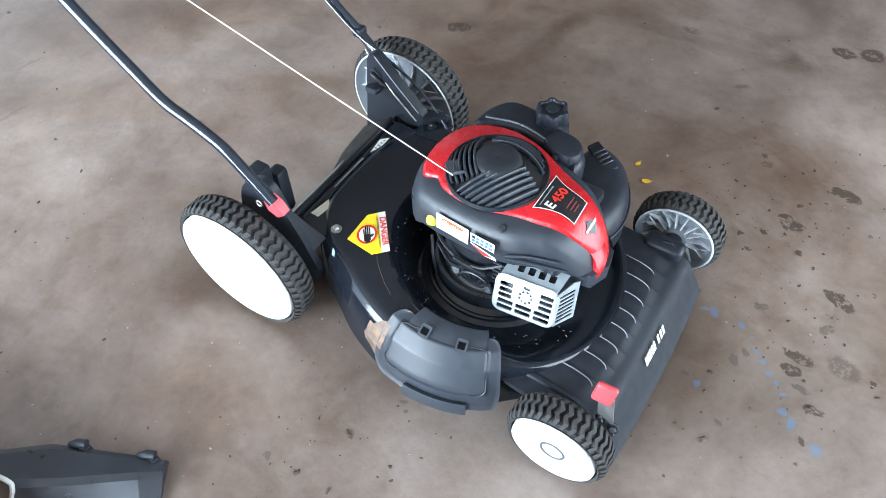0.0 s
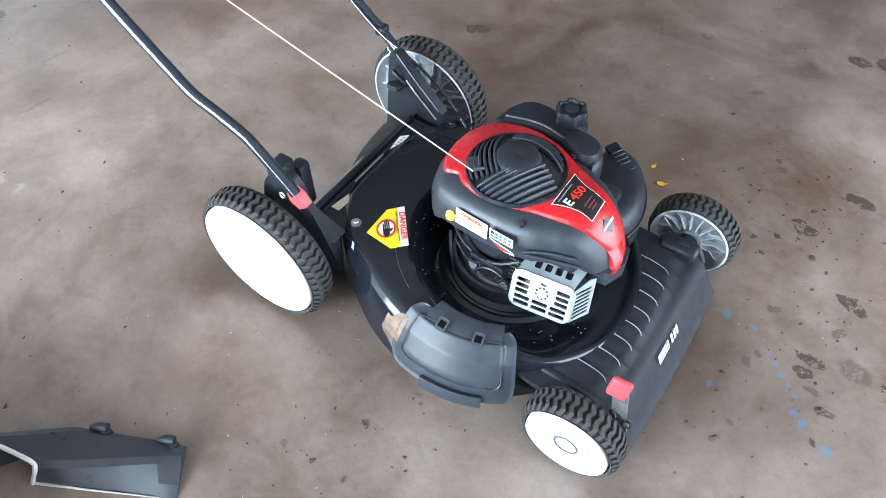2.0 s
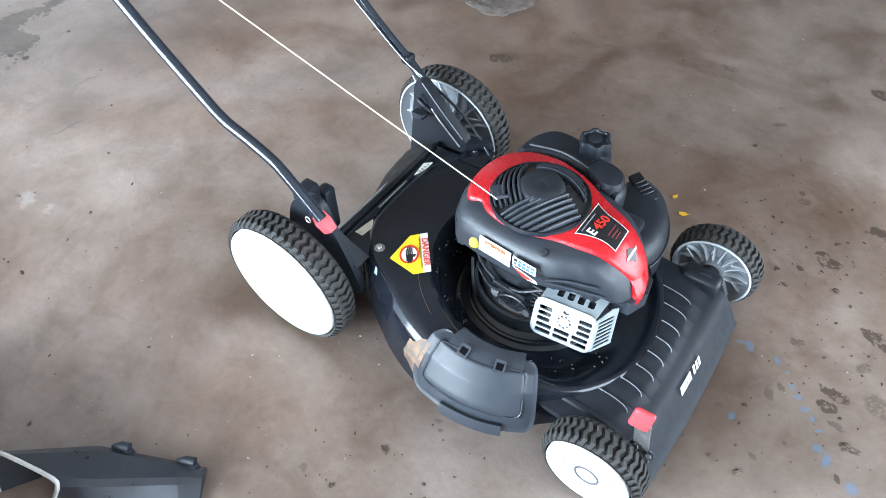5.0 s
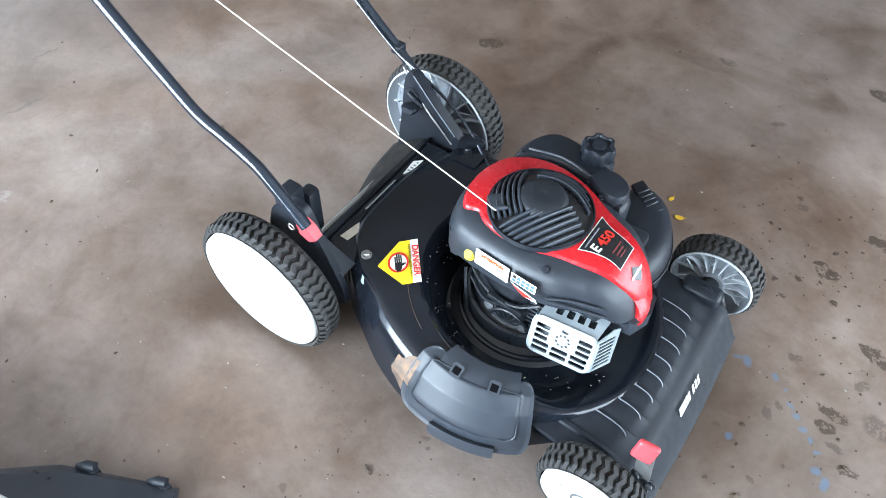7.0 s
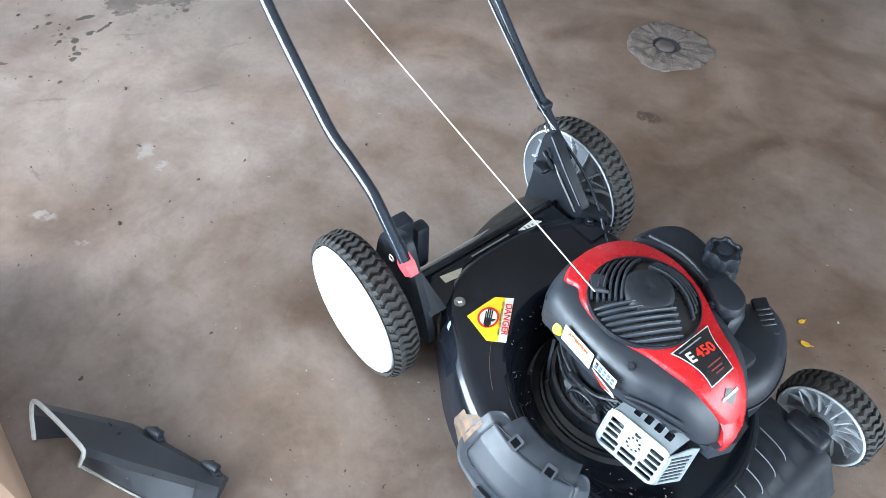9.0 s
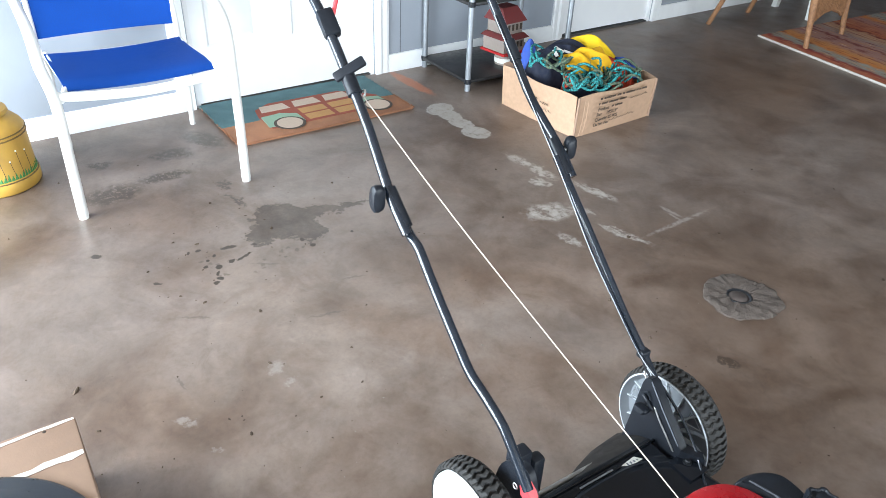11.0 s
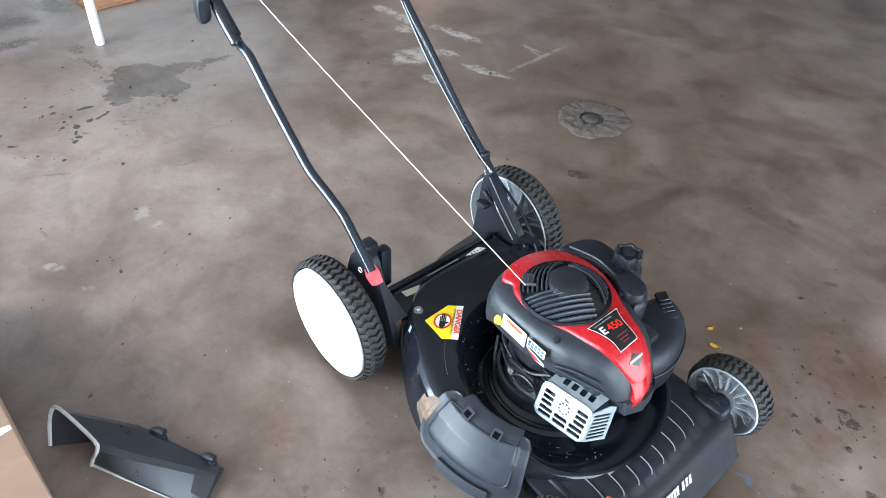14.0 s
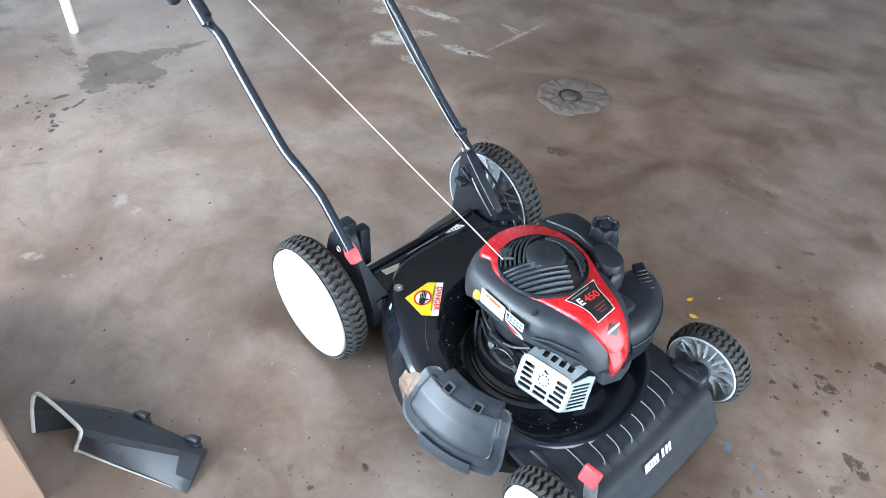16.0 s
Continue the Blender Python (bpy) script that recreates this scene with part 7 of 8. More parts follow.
part("side_handle", tube([(0.125, -0.02, 0.13), (0.168, -0.02, 0.145), (0.172, -0.02, 0.185), (0.128, -0.02, 0.205)], 0.010, 10, smooth_per=5), YELLOW_CAN, can)
for k in range(40):
    a = radians(-110 + 5.6 * k)
    h = 0.016 + 0.012 * ((k * 7) % 5) / 5
    r = 0.1395
    bm = loft([[(r * math.cos(a - 0.05), r * math.sin(a - 0.05), 0.052), (r * math.cos(a + 0.05), r * math.sin(a + 0.05), 0.052), ((r + 0.0012) * math.cos(a), (r + 0.0012) * math.sin(a), 0.052)],
               [((r - 0.002) * math.cos(a + 0.01), (r - 0.002) * math.sin(a + 0.01), 0.052 + h), ((r - 0.002) * math.cos(a + 0.02), (r - 0.002) * math.sin(a + 0.02), 0.052 + h), ((r - 0.001) * math.cos(a + 0.015), (r - 0.001) * math.sin(a + 0.015), 0.052 + h)]])
    part("painted_grass", bm, GREEN_PAINT, can)
for a, h in ((10, 0.08), (25, 0.06), (38, 0.09), (-8, 0.07), (55, 0.08)):
    q = radians(a)
    part("painted_stem", tube([(0.1385 * math.cos(q), 0.1385 * math.sin(q), 0.06), (0.136 * math.cos(q - 0.06), 0.136 * math.sin(q - 0.06), 0.06 + h)], 0.0009, 5), INK, can)
    part("painted_flower", lathe([(0.0, 0.0), (0.0035, 0.0), (0.003, 0.002), (0.0, 0.003)], 8, m=Matrix.Translation((0.136 * math.cos(q - 0.06), 0.136 * math.sin(q - 0.06), 0.06 + h)) @ pose(0, 0, 0, 0, 90, 0)), STICKER_WHITE, can)

# ---- door mat with a bus on it ----
mat_thing = thing("door_mat", "coir door mat with a red and green bus picture", "mat", pose(-2.925, 0.495, 0.0, 0, 0, 1.5))
MW, MD = 0.462, 0.262


def mat_piece(name, pts, mat, z, label=""):
    return part(name, plate([(x, y) for x, y in pts], [], 0.0016, pose(0, 0, z)), mat, mat_thing, label, smooth=0)


bm = box((-MD, -MW, 0.0005), (MD, MW, 0.014), 0.004)
part("base", bm, COIR_BROWN, mat_thing, "brown coir pile")
# the mat's x runs away from the wall, its y along the wall
mat_piece("sky_band", [(-MD + 0.001, -MW + 0.001), (0.055, -MW + 0.001), (0.045, -0.2), (0.07, 0.0), (0.04, 0.2), (0.07, MW - 0.001), (-MD + 0.001, MW - 0.001)], COIR_TEAL, 0.0138, "teal coir pile")
bus = [(0.175, -0.26), (0.175, 0.38), (0.03, 0.38), (-0.06, 0.30), (-0.115, 0.22), (-0.125, -0.16), (-0.07, -0.25), (0.03, -0.27)]
mat_piece("bus_body", list(reversed(bus)), COIR_RED, 0.0150, "dark red bus shape")
for a, b in ((-0.235, -0.085), (-0.06, 0.085), (0.11, 0.255)):
    mat_piece("bus_window", list(reversed([(-0.02, a), (-0.02, b), (-0.095, b - 0.01), (-0.095, a + 0.015)])), COIR_CREAM, 0.0162)
for a, b in ((-0.06, 0.075), (0.10, 0.23)):
    for c, e in ((0.01, 0.075), (0.09, 0.155)):
        mat_piece("bus_side", list(reversed([(e, a), (e, b), (c, b), (c, a)])), COIR_OCHRE, 0.0162)
mat_piece("bus_front", list(reversed([(0.16, -0.27), (0.16, -0.085), (0.06, -0.085), (0.02, -0.16), (0.03, -0.26)])), COIR_GREEN, 0.0164)
mat_piece("bus_rear", list(reversed([(0.16, 0.24), (0.16, 0.385), (0.05, 0.375), (0.02, 0.27)])), COIR_GREEN, 0.0164)
for y in (-0.165, 0.315):
    for r, mt, z in ((0.076, INK, 0.0178), (0.062, COIR_CREAM, 0.0192)):
        mat_piece("bus_wheel", [(0.155 + r * math.cos(a), y + r * math.sin(a)) for a in [2 * math.pi * k / 28 for k in range(28)]], mt, z)

# loose coir fibres that stand up from the pile and fray at its edges
g = random.Random(31)
for name, mat, count, x0, x1 in (("pile_fibres_teal", COIR_TEAL, 1500, -MD, 0.05), ("pile_fibres_brown", COIR_BROWN, 1800, 0.06, MD + 0.004)):
    bm = bmesh.new()
    for k in range(count):
        x, y = g.uniform(x0, x1), g.uniform(-MW - 0.004, MW + 0.004)
        if k % 3 == 0:
            y = g.choice((-1, 1)) * (MW + g.uniform(-0.004, 0.005))
        elif k % 3 == 1 and x0 > 0:
            x = MD + g.uniform(-0.004, 0.005)
        if abs(y) < 0.40 and -0.13 < x < 0.24:
            continue
        a, lean = g.uniform(0, 6.28), g.uniform(0.002, 0.008)
        w = Vector((-math.sin(a), math.cos(a), 0)) * 0.0011
        p = Vector((x, y, 0.010))
        tip = Vector((x + lean * math.cos(a), y + lean * math.sin(a), g.uniform(0.017, 0.022)))
        bm.faces.new([bm.verts.new(q) for q in (p - w, p + w, tip)])
    tagged(part(name, bm, mat, mat_thing, "frayed coir fibres", smooth=0), kind="stuff")

# ---- shelf unit ----
shelf = thing("shelf_unit", "black shelf unit with grey metal poles against the wall", "shelf")
SX0, SX1, SY0, SY1 = -3.205, -2.765, 1.36, 2.045
for z in (0.045, 0.452, 0.858, 1.265):
    part("shelf_board", box((SX0 - 0.015, SY0 - 0.018, z), (SX1 + 0.015, SY1 + 0.018, z + 0.018), 0.004), SHELF_BLACK, shelf, "black laminate shelf board")
for x in (SX0, SX1):
    for y in (SY0, SY1):
        p = part("pole", tube([(x, y, 0.0), (x, y, 1.40)], 0.0155, 14), POLE_GREY, shelf, "grey metal pole")
        for z in (0.04, 0.447, 0.853, 1.26):
            part("collar", lathe([(0.0165, z), (0.0195, z), (0.0195, z + 0.026), (0.0165, z + 0.026)], 16, m=pose(x, y, 0)), BLACK_PLASTIC, p)

Z_MID, Z_LOW, Z_TOP = 0.470, 0.063, 0.876
capthing = thing("baseball_cap", "black baseball cap with red brim on the shelf", "cap", pose(-2.93, 1.80, Z_MID + 0.001) @ Matrix.Diagonal((1.1, 1.1, 1.22, 1)))
part("crown", lathe([(0.100, 0.0), (0.102, 0.035), (0.093, 0.075), (0.070, 0.105), (0.035, 0.122), (0.0, 0.126)], 28, m=pose(-0.01, 0.01, 0.010, 4, 8, 0) @ Matrix.Diagonal((1.16, 1.16, 0.92, 1))), HAT_CLOTH, capthing)
for k, (a, w, z, h) in enumerate(((-58, 0.012, 0.062, 0.022), (-49, 0.012, 0.058, 0.016), (-40, 0.012, 0.058, 0.016), (-31, 0.012, 0.058, 0.016), (-45, 0.052, 0.036, 0.006))):
    part("print", box((-0.002, -w / 2, -h / 2), (0.002, w / 2, h / 2)), STICKER_WHITE, capthing, "white embroidered shape", m=pose(-0.01 + 0.1185 * math.cos(radians(a)), 0.01 + 0.1185 * math.sin(radians(a)), 0.010 + z, 0, -10, a))
brim = [Vector((0.095 * math.cos(a) + 0.095, 0.098 * math.sin(a))) for a in [2 * math.pi * k / 28 for k in range(28)]]
part("brim", loft([[(p.x, p.y, 0.010 + 0.010 * (p.y / 0.09) ** 2 * -1) for p in brim], [(p.x, p.y, 0.014 - 0.010 * (p.y / 0.09) ** 2) for p in brim]]), HAT_RED, capthing, "red cap brim", m=pose(0, -0.01, 0.01, 0, 4, -42))
for k in range(5):
    part("printed_bar", box((0.091, -0.032 + 0.014 * k, 0.062), (0.0945, -0.022 + 0.014 * k, 0.076 if k else 0.080), 0.001, 1), STICKER_WHITE, capthing, m=pose(0, 0, 0, 0, -12, -12))
part("button", lathe([(0.008, 0.134), (0.006, 0.139), (0.0, 0.140)], 10), HAT_CLOTH, capthing)
gift = thing("green_box", "green gift box with a red lid edge on the shelf", "box", pose(-2.92, 1.545, Z_MID, 0, 0, 12))
part("body", box((-0.075, -0.10, 0), (0.075, 0.10, 0.105), 0.003), GREEN_BOX, gift)
part("lid", box((-0.08, -0.105, 0.1055), (0.08, 0.105, 0.125), 0.003), HAT_RED, gift, "red box lid")
part("foot_band", box((-0.083, -0.108, 0.0005), (0.083, 0.108, 0.012), 0.002), HAT_RED, gift)
house = thing("toy_house", "small model house with dark red roof on the shelf", "model house", pose(-2.95, 1.72, Z_LOW, 0, 0, 8) @ Matrix.Diagonal((0.95, 0.95, 0.95, 1)))
part("stand", lathe([(0.0, 0.0), (0.06, 0.0), (0.062, 0.05), (0.055, 0.06), (0.0, 0.06)], 24), HOUSE_CREAM, house, m=pose(0.05, -0.02, 0))
part("stand_band", lathe([(0.0625, 0.012), (0.0635, 0.012), (0.0635, 0.04), (0.0625, 0.04)], 24), STICKER_WHITE, house, m=pose(0.05, -0.02, 0))
part("lower_floor", box((-0.08, -0.085, 0.075), (0.10, 0.085, 0.155), 0.003), HOUSE_CREAM, house)
part("porch_roof", loft([[(-0.09, -0.10, 0.155), (0.125, -0.10, 0.155), (0.125, 0.10, 0.155), (-0.09, 0.10, 0.155)], [(-0.07, -0.08, 0.178), (0.10, -0.08, 0.178), (0.10, 0.08, 0.178), (-0.07, 0.08, 0.178)]]), HOUSE_RED, house)
part("upper_floor", box((-0.07, -0.065, 0.178), (0.085, 0.075, 0.25), 0.003), HOUSE_CREAM, house)
part("roof", loft([[(-0.085, -0.085, 0.25), (0.105, -0.085, 0.25), (0.105, 0.09, 0.25), (-0.085, 0.09, 0.25)], [(-0.05, -0.06, 0.325), (0.04, -0.06, 0.325), (0.04, 0.065, 0.325), (-0.05, 0.065, 0.325)]]), HOUSE_RED, house, "dark red roof")
part("snow_base", box((-0.09, -0.095, 0.061), (0.115, 0.095, 0.076), 0.004), HAT_RED, house)
for z, n in ((0.20, 4), (0.10, 4)):
    for k in range(n):
        part("window", box((0.0855 if z > 0.15 else 0.1005, -0.05 + 0.033 * k, z), (0.089 if z > 0.15 else 0.104, -0.034 + 0.033 * k, z + 0.035)), INK, house)
tin = thing("white_tin", "small white tin with printed bars on the shelf", "tin", pose(-2.80, 1.92, Z_LOW))
part("body", lathe([(0.0, 0.0), (0.045, 0.0), (0.046, 0.004), (0.046, 0.07), (0.0, 0.072)], 24), STICKER_WHITE, tin)
things_top = thing("folded_cloth", "dark folded cloth on the upper shelf", "cloth", pose(-2.93, 1.7, Z_TOP))
part("cloth", box((-0.12, -0.2, 0), (0.12, 0.2, 0.03), 0.012, 3), NAVY_CLOTH, things_top)

# ---- cardboard box with flag, rope and clothes ----
carton2 = thing("cardboard_box", "open brown cardboard box with printed label, full of things", "box")
A, B, C, D = Vector((-2.008, 1.452)), Vector((-2.035, 1.982)), Vector((-2.56, 1.97)), Vector((-2.525, 1.415))
BH = 0.205


def box_side(p, q, h0, h1, bulge):
    bm = bmesh.new()
    n = Vector(((q - p).y, -(q - p).x)).normalized()
    loops = []
    for k in range(13):
        s = k / 12
        c = p.lerp(q, s) + n * bulge * 4 * s * (1 - s)
        top = h0 + (h1 - h0) * s + 0.006 * math.sin(s * 9)
        flare = n * 0.012
        loops.append([(c.x, c.y, 0.001), (c.x + flare.x * 0.5, c.y + flare.y * 0.5, top * 0.55), (c.x + flare.x, c.y + flare.y, top), (c.x + flare.x - n.x * 0.005, c.y + flare.y - n.y * 0.005, top), (c.x - n.x * 0.005, c.y - n.y * 0.005, 0.001)])
    return part("side", loft(loops), CARDBOARD, carton2, smooth=30)


box_side(A, B, BH, BH, 0.004)
box_side(B, C, BH, BH + 0.01, 0.01)
box_side(C, D, BH + 0.01, BH + 0.005, 0.004)
box_side(D, A, BH + 0.005, BH, 0.006)
part("bottom", box((-2.52, 1.45, 0.001), (-2.04, 1.97, 0.006)), CARDBOARD, carton2)
for k, c in enumerate((A, B)):
    part("corner_fold", tube([(c.x + 0.003, c.y, 0.002), (c.x + 0.012, c.y + (-0.004 if k == 0 else 0.004), BH)], 0.006, 6), CARDBOARD_PALE, carton2)
# printed lines; those that cannot be read are plain bars
face = frame_of((A.x + 0.0135, A.y, 0.0), ((B - A).x, (B - A).y, 0), (0.07, 0, 1))


def print_row(u0, u1, z, seed, h=0.0048):
    g = random.Random(seed)
    u = u0
    while u < u1:
        w = g.uniform(0.007, 0.013)
        s = u / 0.53
        out = 0.0045 + 0.016 * s * (1 - s)
        part("print_bar", box((u, z - h, out), (min(u + w, u1), z + h, out + 0.0012)), INK, carton2, m=face)
        u += w + (0.003 if g.random() < 0.75 else 0.011)


def print_word(words, u0, z, size=0.0225):
    me = text_mesh(words, size, INK, bold=0.0007)
    wide = max(v.co.x for v in me.vertices) - min(v.co.x for v in me.vertices)
    s = (u0 + wide / 2) / 0.53
    part("lettering", me, None, carton2, "dark brown printed words", m=face @ pose(u0 + wide / 2, z, 0.0098 + 0.016 * s * (1 - s)))


print_row(0.118, 0.440, 0.186, 0)
print_row(0.112, 0.300, 0.160, 1)
print_word("Product", 0.108, 0.134)
print_row(0.205, 0.280, 0.134, 2)
print_word('Size', 0.104, 0.108)
print_word('18"X18"', 0.172, 0.108)
print_word("Quantity 25 PCS", 0.100, 0.082)
print_word("Carton No.", 0.094, 0.056)
# handwriting, too faint to read: thin pen strokes
g = random.Random(21)
for u0, u1, z in ((0.330, 0.450, 0.150), (0.205, 0.380, 0.058)):
    pts = []
    for k in range(22):
        u = u0 + (u1 - u0) * k / 21
        q = u / 0.53
        pts.append((u, z + 0.007 * math.sin(k * 2.1) * g.uniform(0.3, 1.0) + 0.06 * (u - u0), 0.0055 + 0.016 * q * (1 - q)))
    part("pen_stroke", tube(pts, 0.0011, 5, smooth_per=2), INK, carton2, "pen handwriting", m=face)
for u in (0.014, 0.034):
    part("fold", tube([(u, 0.016, 0.004 + 0.1 * u), (u + 0.003, BH * 0.5, 0.0085 + 0.1 * u), (u, BH - 0.012, 0.006 + 0.1 * u)], 0.0014, 6), CARDBOARD, carton2, "creased cardboard fold", m=face)
side_f = frame_of((D.x, D.y - 0.013, 0.0), ((A - D).x, (A - D).y, 0), (0, -0.07, 1))
for u0, u1, z in ((0.225, 0.285, 0.128), (0.300, 0.360, 0.118), (0.250, 0.380, 0.088)):
    pts = [(u0 + (u1 - u0) * k / 13, z + 0.011 * math.sin(k * 2.4) * g.uniform(0.3, 1.0), 0.0068) for k in range(14)]
    part("pen_stroke", tube(pts, 0.0012, 5, smooth_per=2), INK, carton2, "pen handwriting", m=side_f)


HEAP = 0.052   # the things lie on others, unseen, at the bottom of the box


def cloth(name, cx, cy, rx, ry, z0, h, mat, seed, label, category):
    """A crumpled heap of cloth."""
    ob = thing(name, label, category, pose(cx, cy, z0 + HEAP))
    bm = bmesh.new()
    N, K = 12, 36
    rows = []
    for i in range(N + 1):
        s = i / N
        ring = []
        for k in range(K):
            a = 2 * math.pi * k / K
            f = 1 + 0.22 * noise.noise((math.cos(a) * 1.6 + seed, math.sin(a) * 1.6, s * 2))
            x, y = rx * s * f * math.cos(a), ry * s * f * math.sin(a)
            ridge = abs(noise.noise((x * 11 + y * 5 + seed * 3, y * 7 - x * 4, seed)))
            fold = 0.55 * (0.4 - ridge) + 0.30 * noise.noise((x * 26 + seed, y * 14 + seed, 1))
            z = h * (1 - s ** 2.6) + 0.055 * fold * (1 - 0.4 * s)
            ring.append(bm.verts.new((x, y, max(z, 0.0) - 0.02 * s)))
        rows.append(ring)
    for u, v in zip(rows, rows[1:]):
        for k in range(K):
            bm.faces.new((u[k], u[(k + 1) % K], v[(k + 1) % K], v[k]))
    bm.faces.new(rows[-1])
    bmesh.ops.remove_doubles(bm, verts=bm.verts, dist=1e-5)
    part("fabric", bm, mat, ob, smooth=70)
    return ob


jersey = cloth("dark_jersey", -2.40, 1.58, 0.13, 0.13, 0.05, 0.20, NAVY_CLOTH, 1.0, "crumpled black sports jersey in the box", "clothing")
cloth("dark_cloth", -2.20, 1.70, 0.17, 0.21, 0.03, 0.125, NAVY_CLOTH, 8.0, "crumpled dark cloth in the box", "cloth")
cloth("red_cloth", -2.15, 1.87, 0.085, 0.09, 0.06, 0.12, FLAG_RED, 2.0, "crumpled red flag cloth in the box", "cloth")
cloth("red_cloth", -2.24, 1.62, 0.05, 0.05, 0.09, 0.11, FLAG_RED, 2.2, "crumpled red flag cloth in the box", "cloth")
cloth("blue_cloth", -2.49, 1.54, 0.055, 0.06, 0.12, 0.15, BLUE_CLOTH, 5.0, "crumpled royal blue cloth in the box", "cloth")
for k, (x, y, z, a) in enumerate(((-2.36, 1.60, 0.252, 20), (-2.33, 1.64, 0.240, 50), (-2.34, 1.56, 0.245, -20))):
    part("print", box((-0.028, -0.009, 0), (0.028, 0.009, 0.003), 0.001, 1), STICKER_WHITE, jersey, "white printed shape", m=pose(x + 2.40, y - 1.56, z - 0.05, 20, 15, a))


def sheet(name, corners, hump, mat, seed, label, category):
    """A loose piece of cloth draped between four corners, with folds."""
    ob = thing(name, label, category, pose(0, 0, HEAP))
    a, b, c, d = (Vector(p) for p in corners)
    bm = bmesh.new()
    NU, NW = 44, 34
    grid = []
    for i in range(NU + 1):
        u = i / NU
        row = []
        for j in range(NW + 1):
            v = j / NW
            p = (a * (1 - u) + b * u) * (1 - v) + (d * (1 - u) + c * u) * v
            rim = min(1.0, 4 * u, 4 * (1 - u), 4 * v, 4 * (1 - v))
            fold = 0.75 - 1.5 * math.sqrt(0.06 + math.sin(7 * u + 3.5 * v + 2.2 * noise.noise((u * 1.6 + seed, v * 1.6, seed)) + seed) ** 2) + 0.6 * noise.noise((u * 3 + seed, v * 2.5, seed * 2))
            edge = 0.018 * noise.noise((u * 3 + seed, v * 3, 7))
            p = p + Vector((edge, edge * 0.7, hump * math.sin(math.pi * u) ** 0.7 * math.sin(math.pi * v) ** 0.7 + 0.017 * fold * (0.12 + 0.88 * rim) - 0.02 * (1 - rim)))
            row.append(bm.verts.new(p))
        grid.append(row)
    for i in range(NU):
        for j in range(NW):
            bm.faces.new((grid[i][j], grid[i + 1][j], grid[i + 1][j + 1], grid[i][j + 1]))
    bm.normal_update()
    away = {tuple(v.co): v.normal.copy() for v in bm.verts}
    ext = bmesh.ops.extrude_face_region(bm, geom=list(bm.faces))
    for v in ext["geom"]:
        if isinstance(v, bmesh.types.BMVert):
            n = away[tuple(v.co)]
            v.co -= n * (0.003 if n.z > 0 else -0.003)
    part("fabric", bm, mat, ob, smooth=80)
    return ob


sheet("dark_jersey", [(-2.31, 1.66, 0.225), (-2.36, 1.86, 0.23), (-2.53, 1.83, 0.21), (-2.53, 1.60, 0.21)], 0.045, NAVY_CLOTH, 1.3, "black sports jersey lying over the box contents", "clothing")
sheet("red_cloth", [(-2.13, 1.83, 0.165), (-2.09, 1.93, 0.16), (-2.36, 1.95, 0.20), (-2.36, 1.66, 0.225)], 0.030, FLAG_RED, 2.1, "red flag cloth draped in the box", "cloth")
sheet("yellow_flag", [(-2.195, 1.60, 0.190), (-2.165, 1.86, 0.195), (-2.34, 1.91, 0.235), (-2.36, 1.60, 0.235)], 0.044, FLAG_ORANGE, 3.4, "yellow flag cloth draped in the box", "flag")
sheet("yellow_flag", [(-2.33, 1.83, 0.235), (-2.25, 1.975, 0.185), (-2.49, 1.98, 0.205), (-2.50, 1.80, 0.262)], 0.048, FLAG_YELLOW, 4.6, "yellow flag cloth draped in the box", "flag")
sheet("blue_cloth", [(-2.10, 1.90, 0.165), (-2.08, 1.955, 0.15), (-2.30, 1.975, 0.18), (-2.30, 1.92, 0.205)], 0.020, BLUE_CLOTH, 5.2, "royal blue cloth edge in the box", "cloth")
rope = thing("braided_rope", "tangled teal and black braided rope in the box", "rope", pose(0, 0, HEAP))
g = random.Random(11)
for k in range(34):
    cx, cy = g.uniform(-2.18, -2.07), g.uniform(1.52, 1.91)
    base = 0.154 + 0.006 * (k % 4)
    if k < 5:
        cx, cy = g.uniform(-2.42, -2.26), g.uniform(1.46, 1.58)
        base = 0.225
    elif k < 8:
        cx, cy = g.uniform(-2.25, -2.20), g.uniform(1.55, 1.70)
        base = 0.20
    r = g.uniform(0.028, 0.066)
    pts = []
    for j in range(18):
        a = j * 0.42 + k
        pts.append((cx + r * math.cos(a) * (1 + 0.15 * math.sin(a * 2.3)), cy + r * 1.2 * math.sin(a), base + 0.026 * math.sin(a * 1.7 + k) + 0.004 * (k % 4)))
    part("rope_coil", tube(pts, 0.0060, 7, smooth_per=2), ROPE_TEAL if k % 3 else ROPE_DARK, rope)

# ---- striped rug ----
rug_ob = thing("rug", "striped red, orange and grey woven rug", "rug", pose(-2.69, 3.757, 0, 0, 0, -9.8))
part("weave", plate([(0, 0), (1.93, 0), (1.57, 2.5), (-0.36, 2.5)], [], 0.009, pose(0, 0, 0.001)), RUG, rug_ob)
part("binding", tube([(0, 0, 0.007), (1.93, 0, 0.007)], 0.0075, 6), CUSHION_STRIPE, rug_ob, "pale woven rug edge")

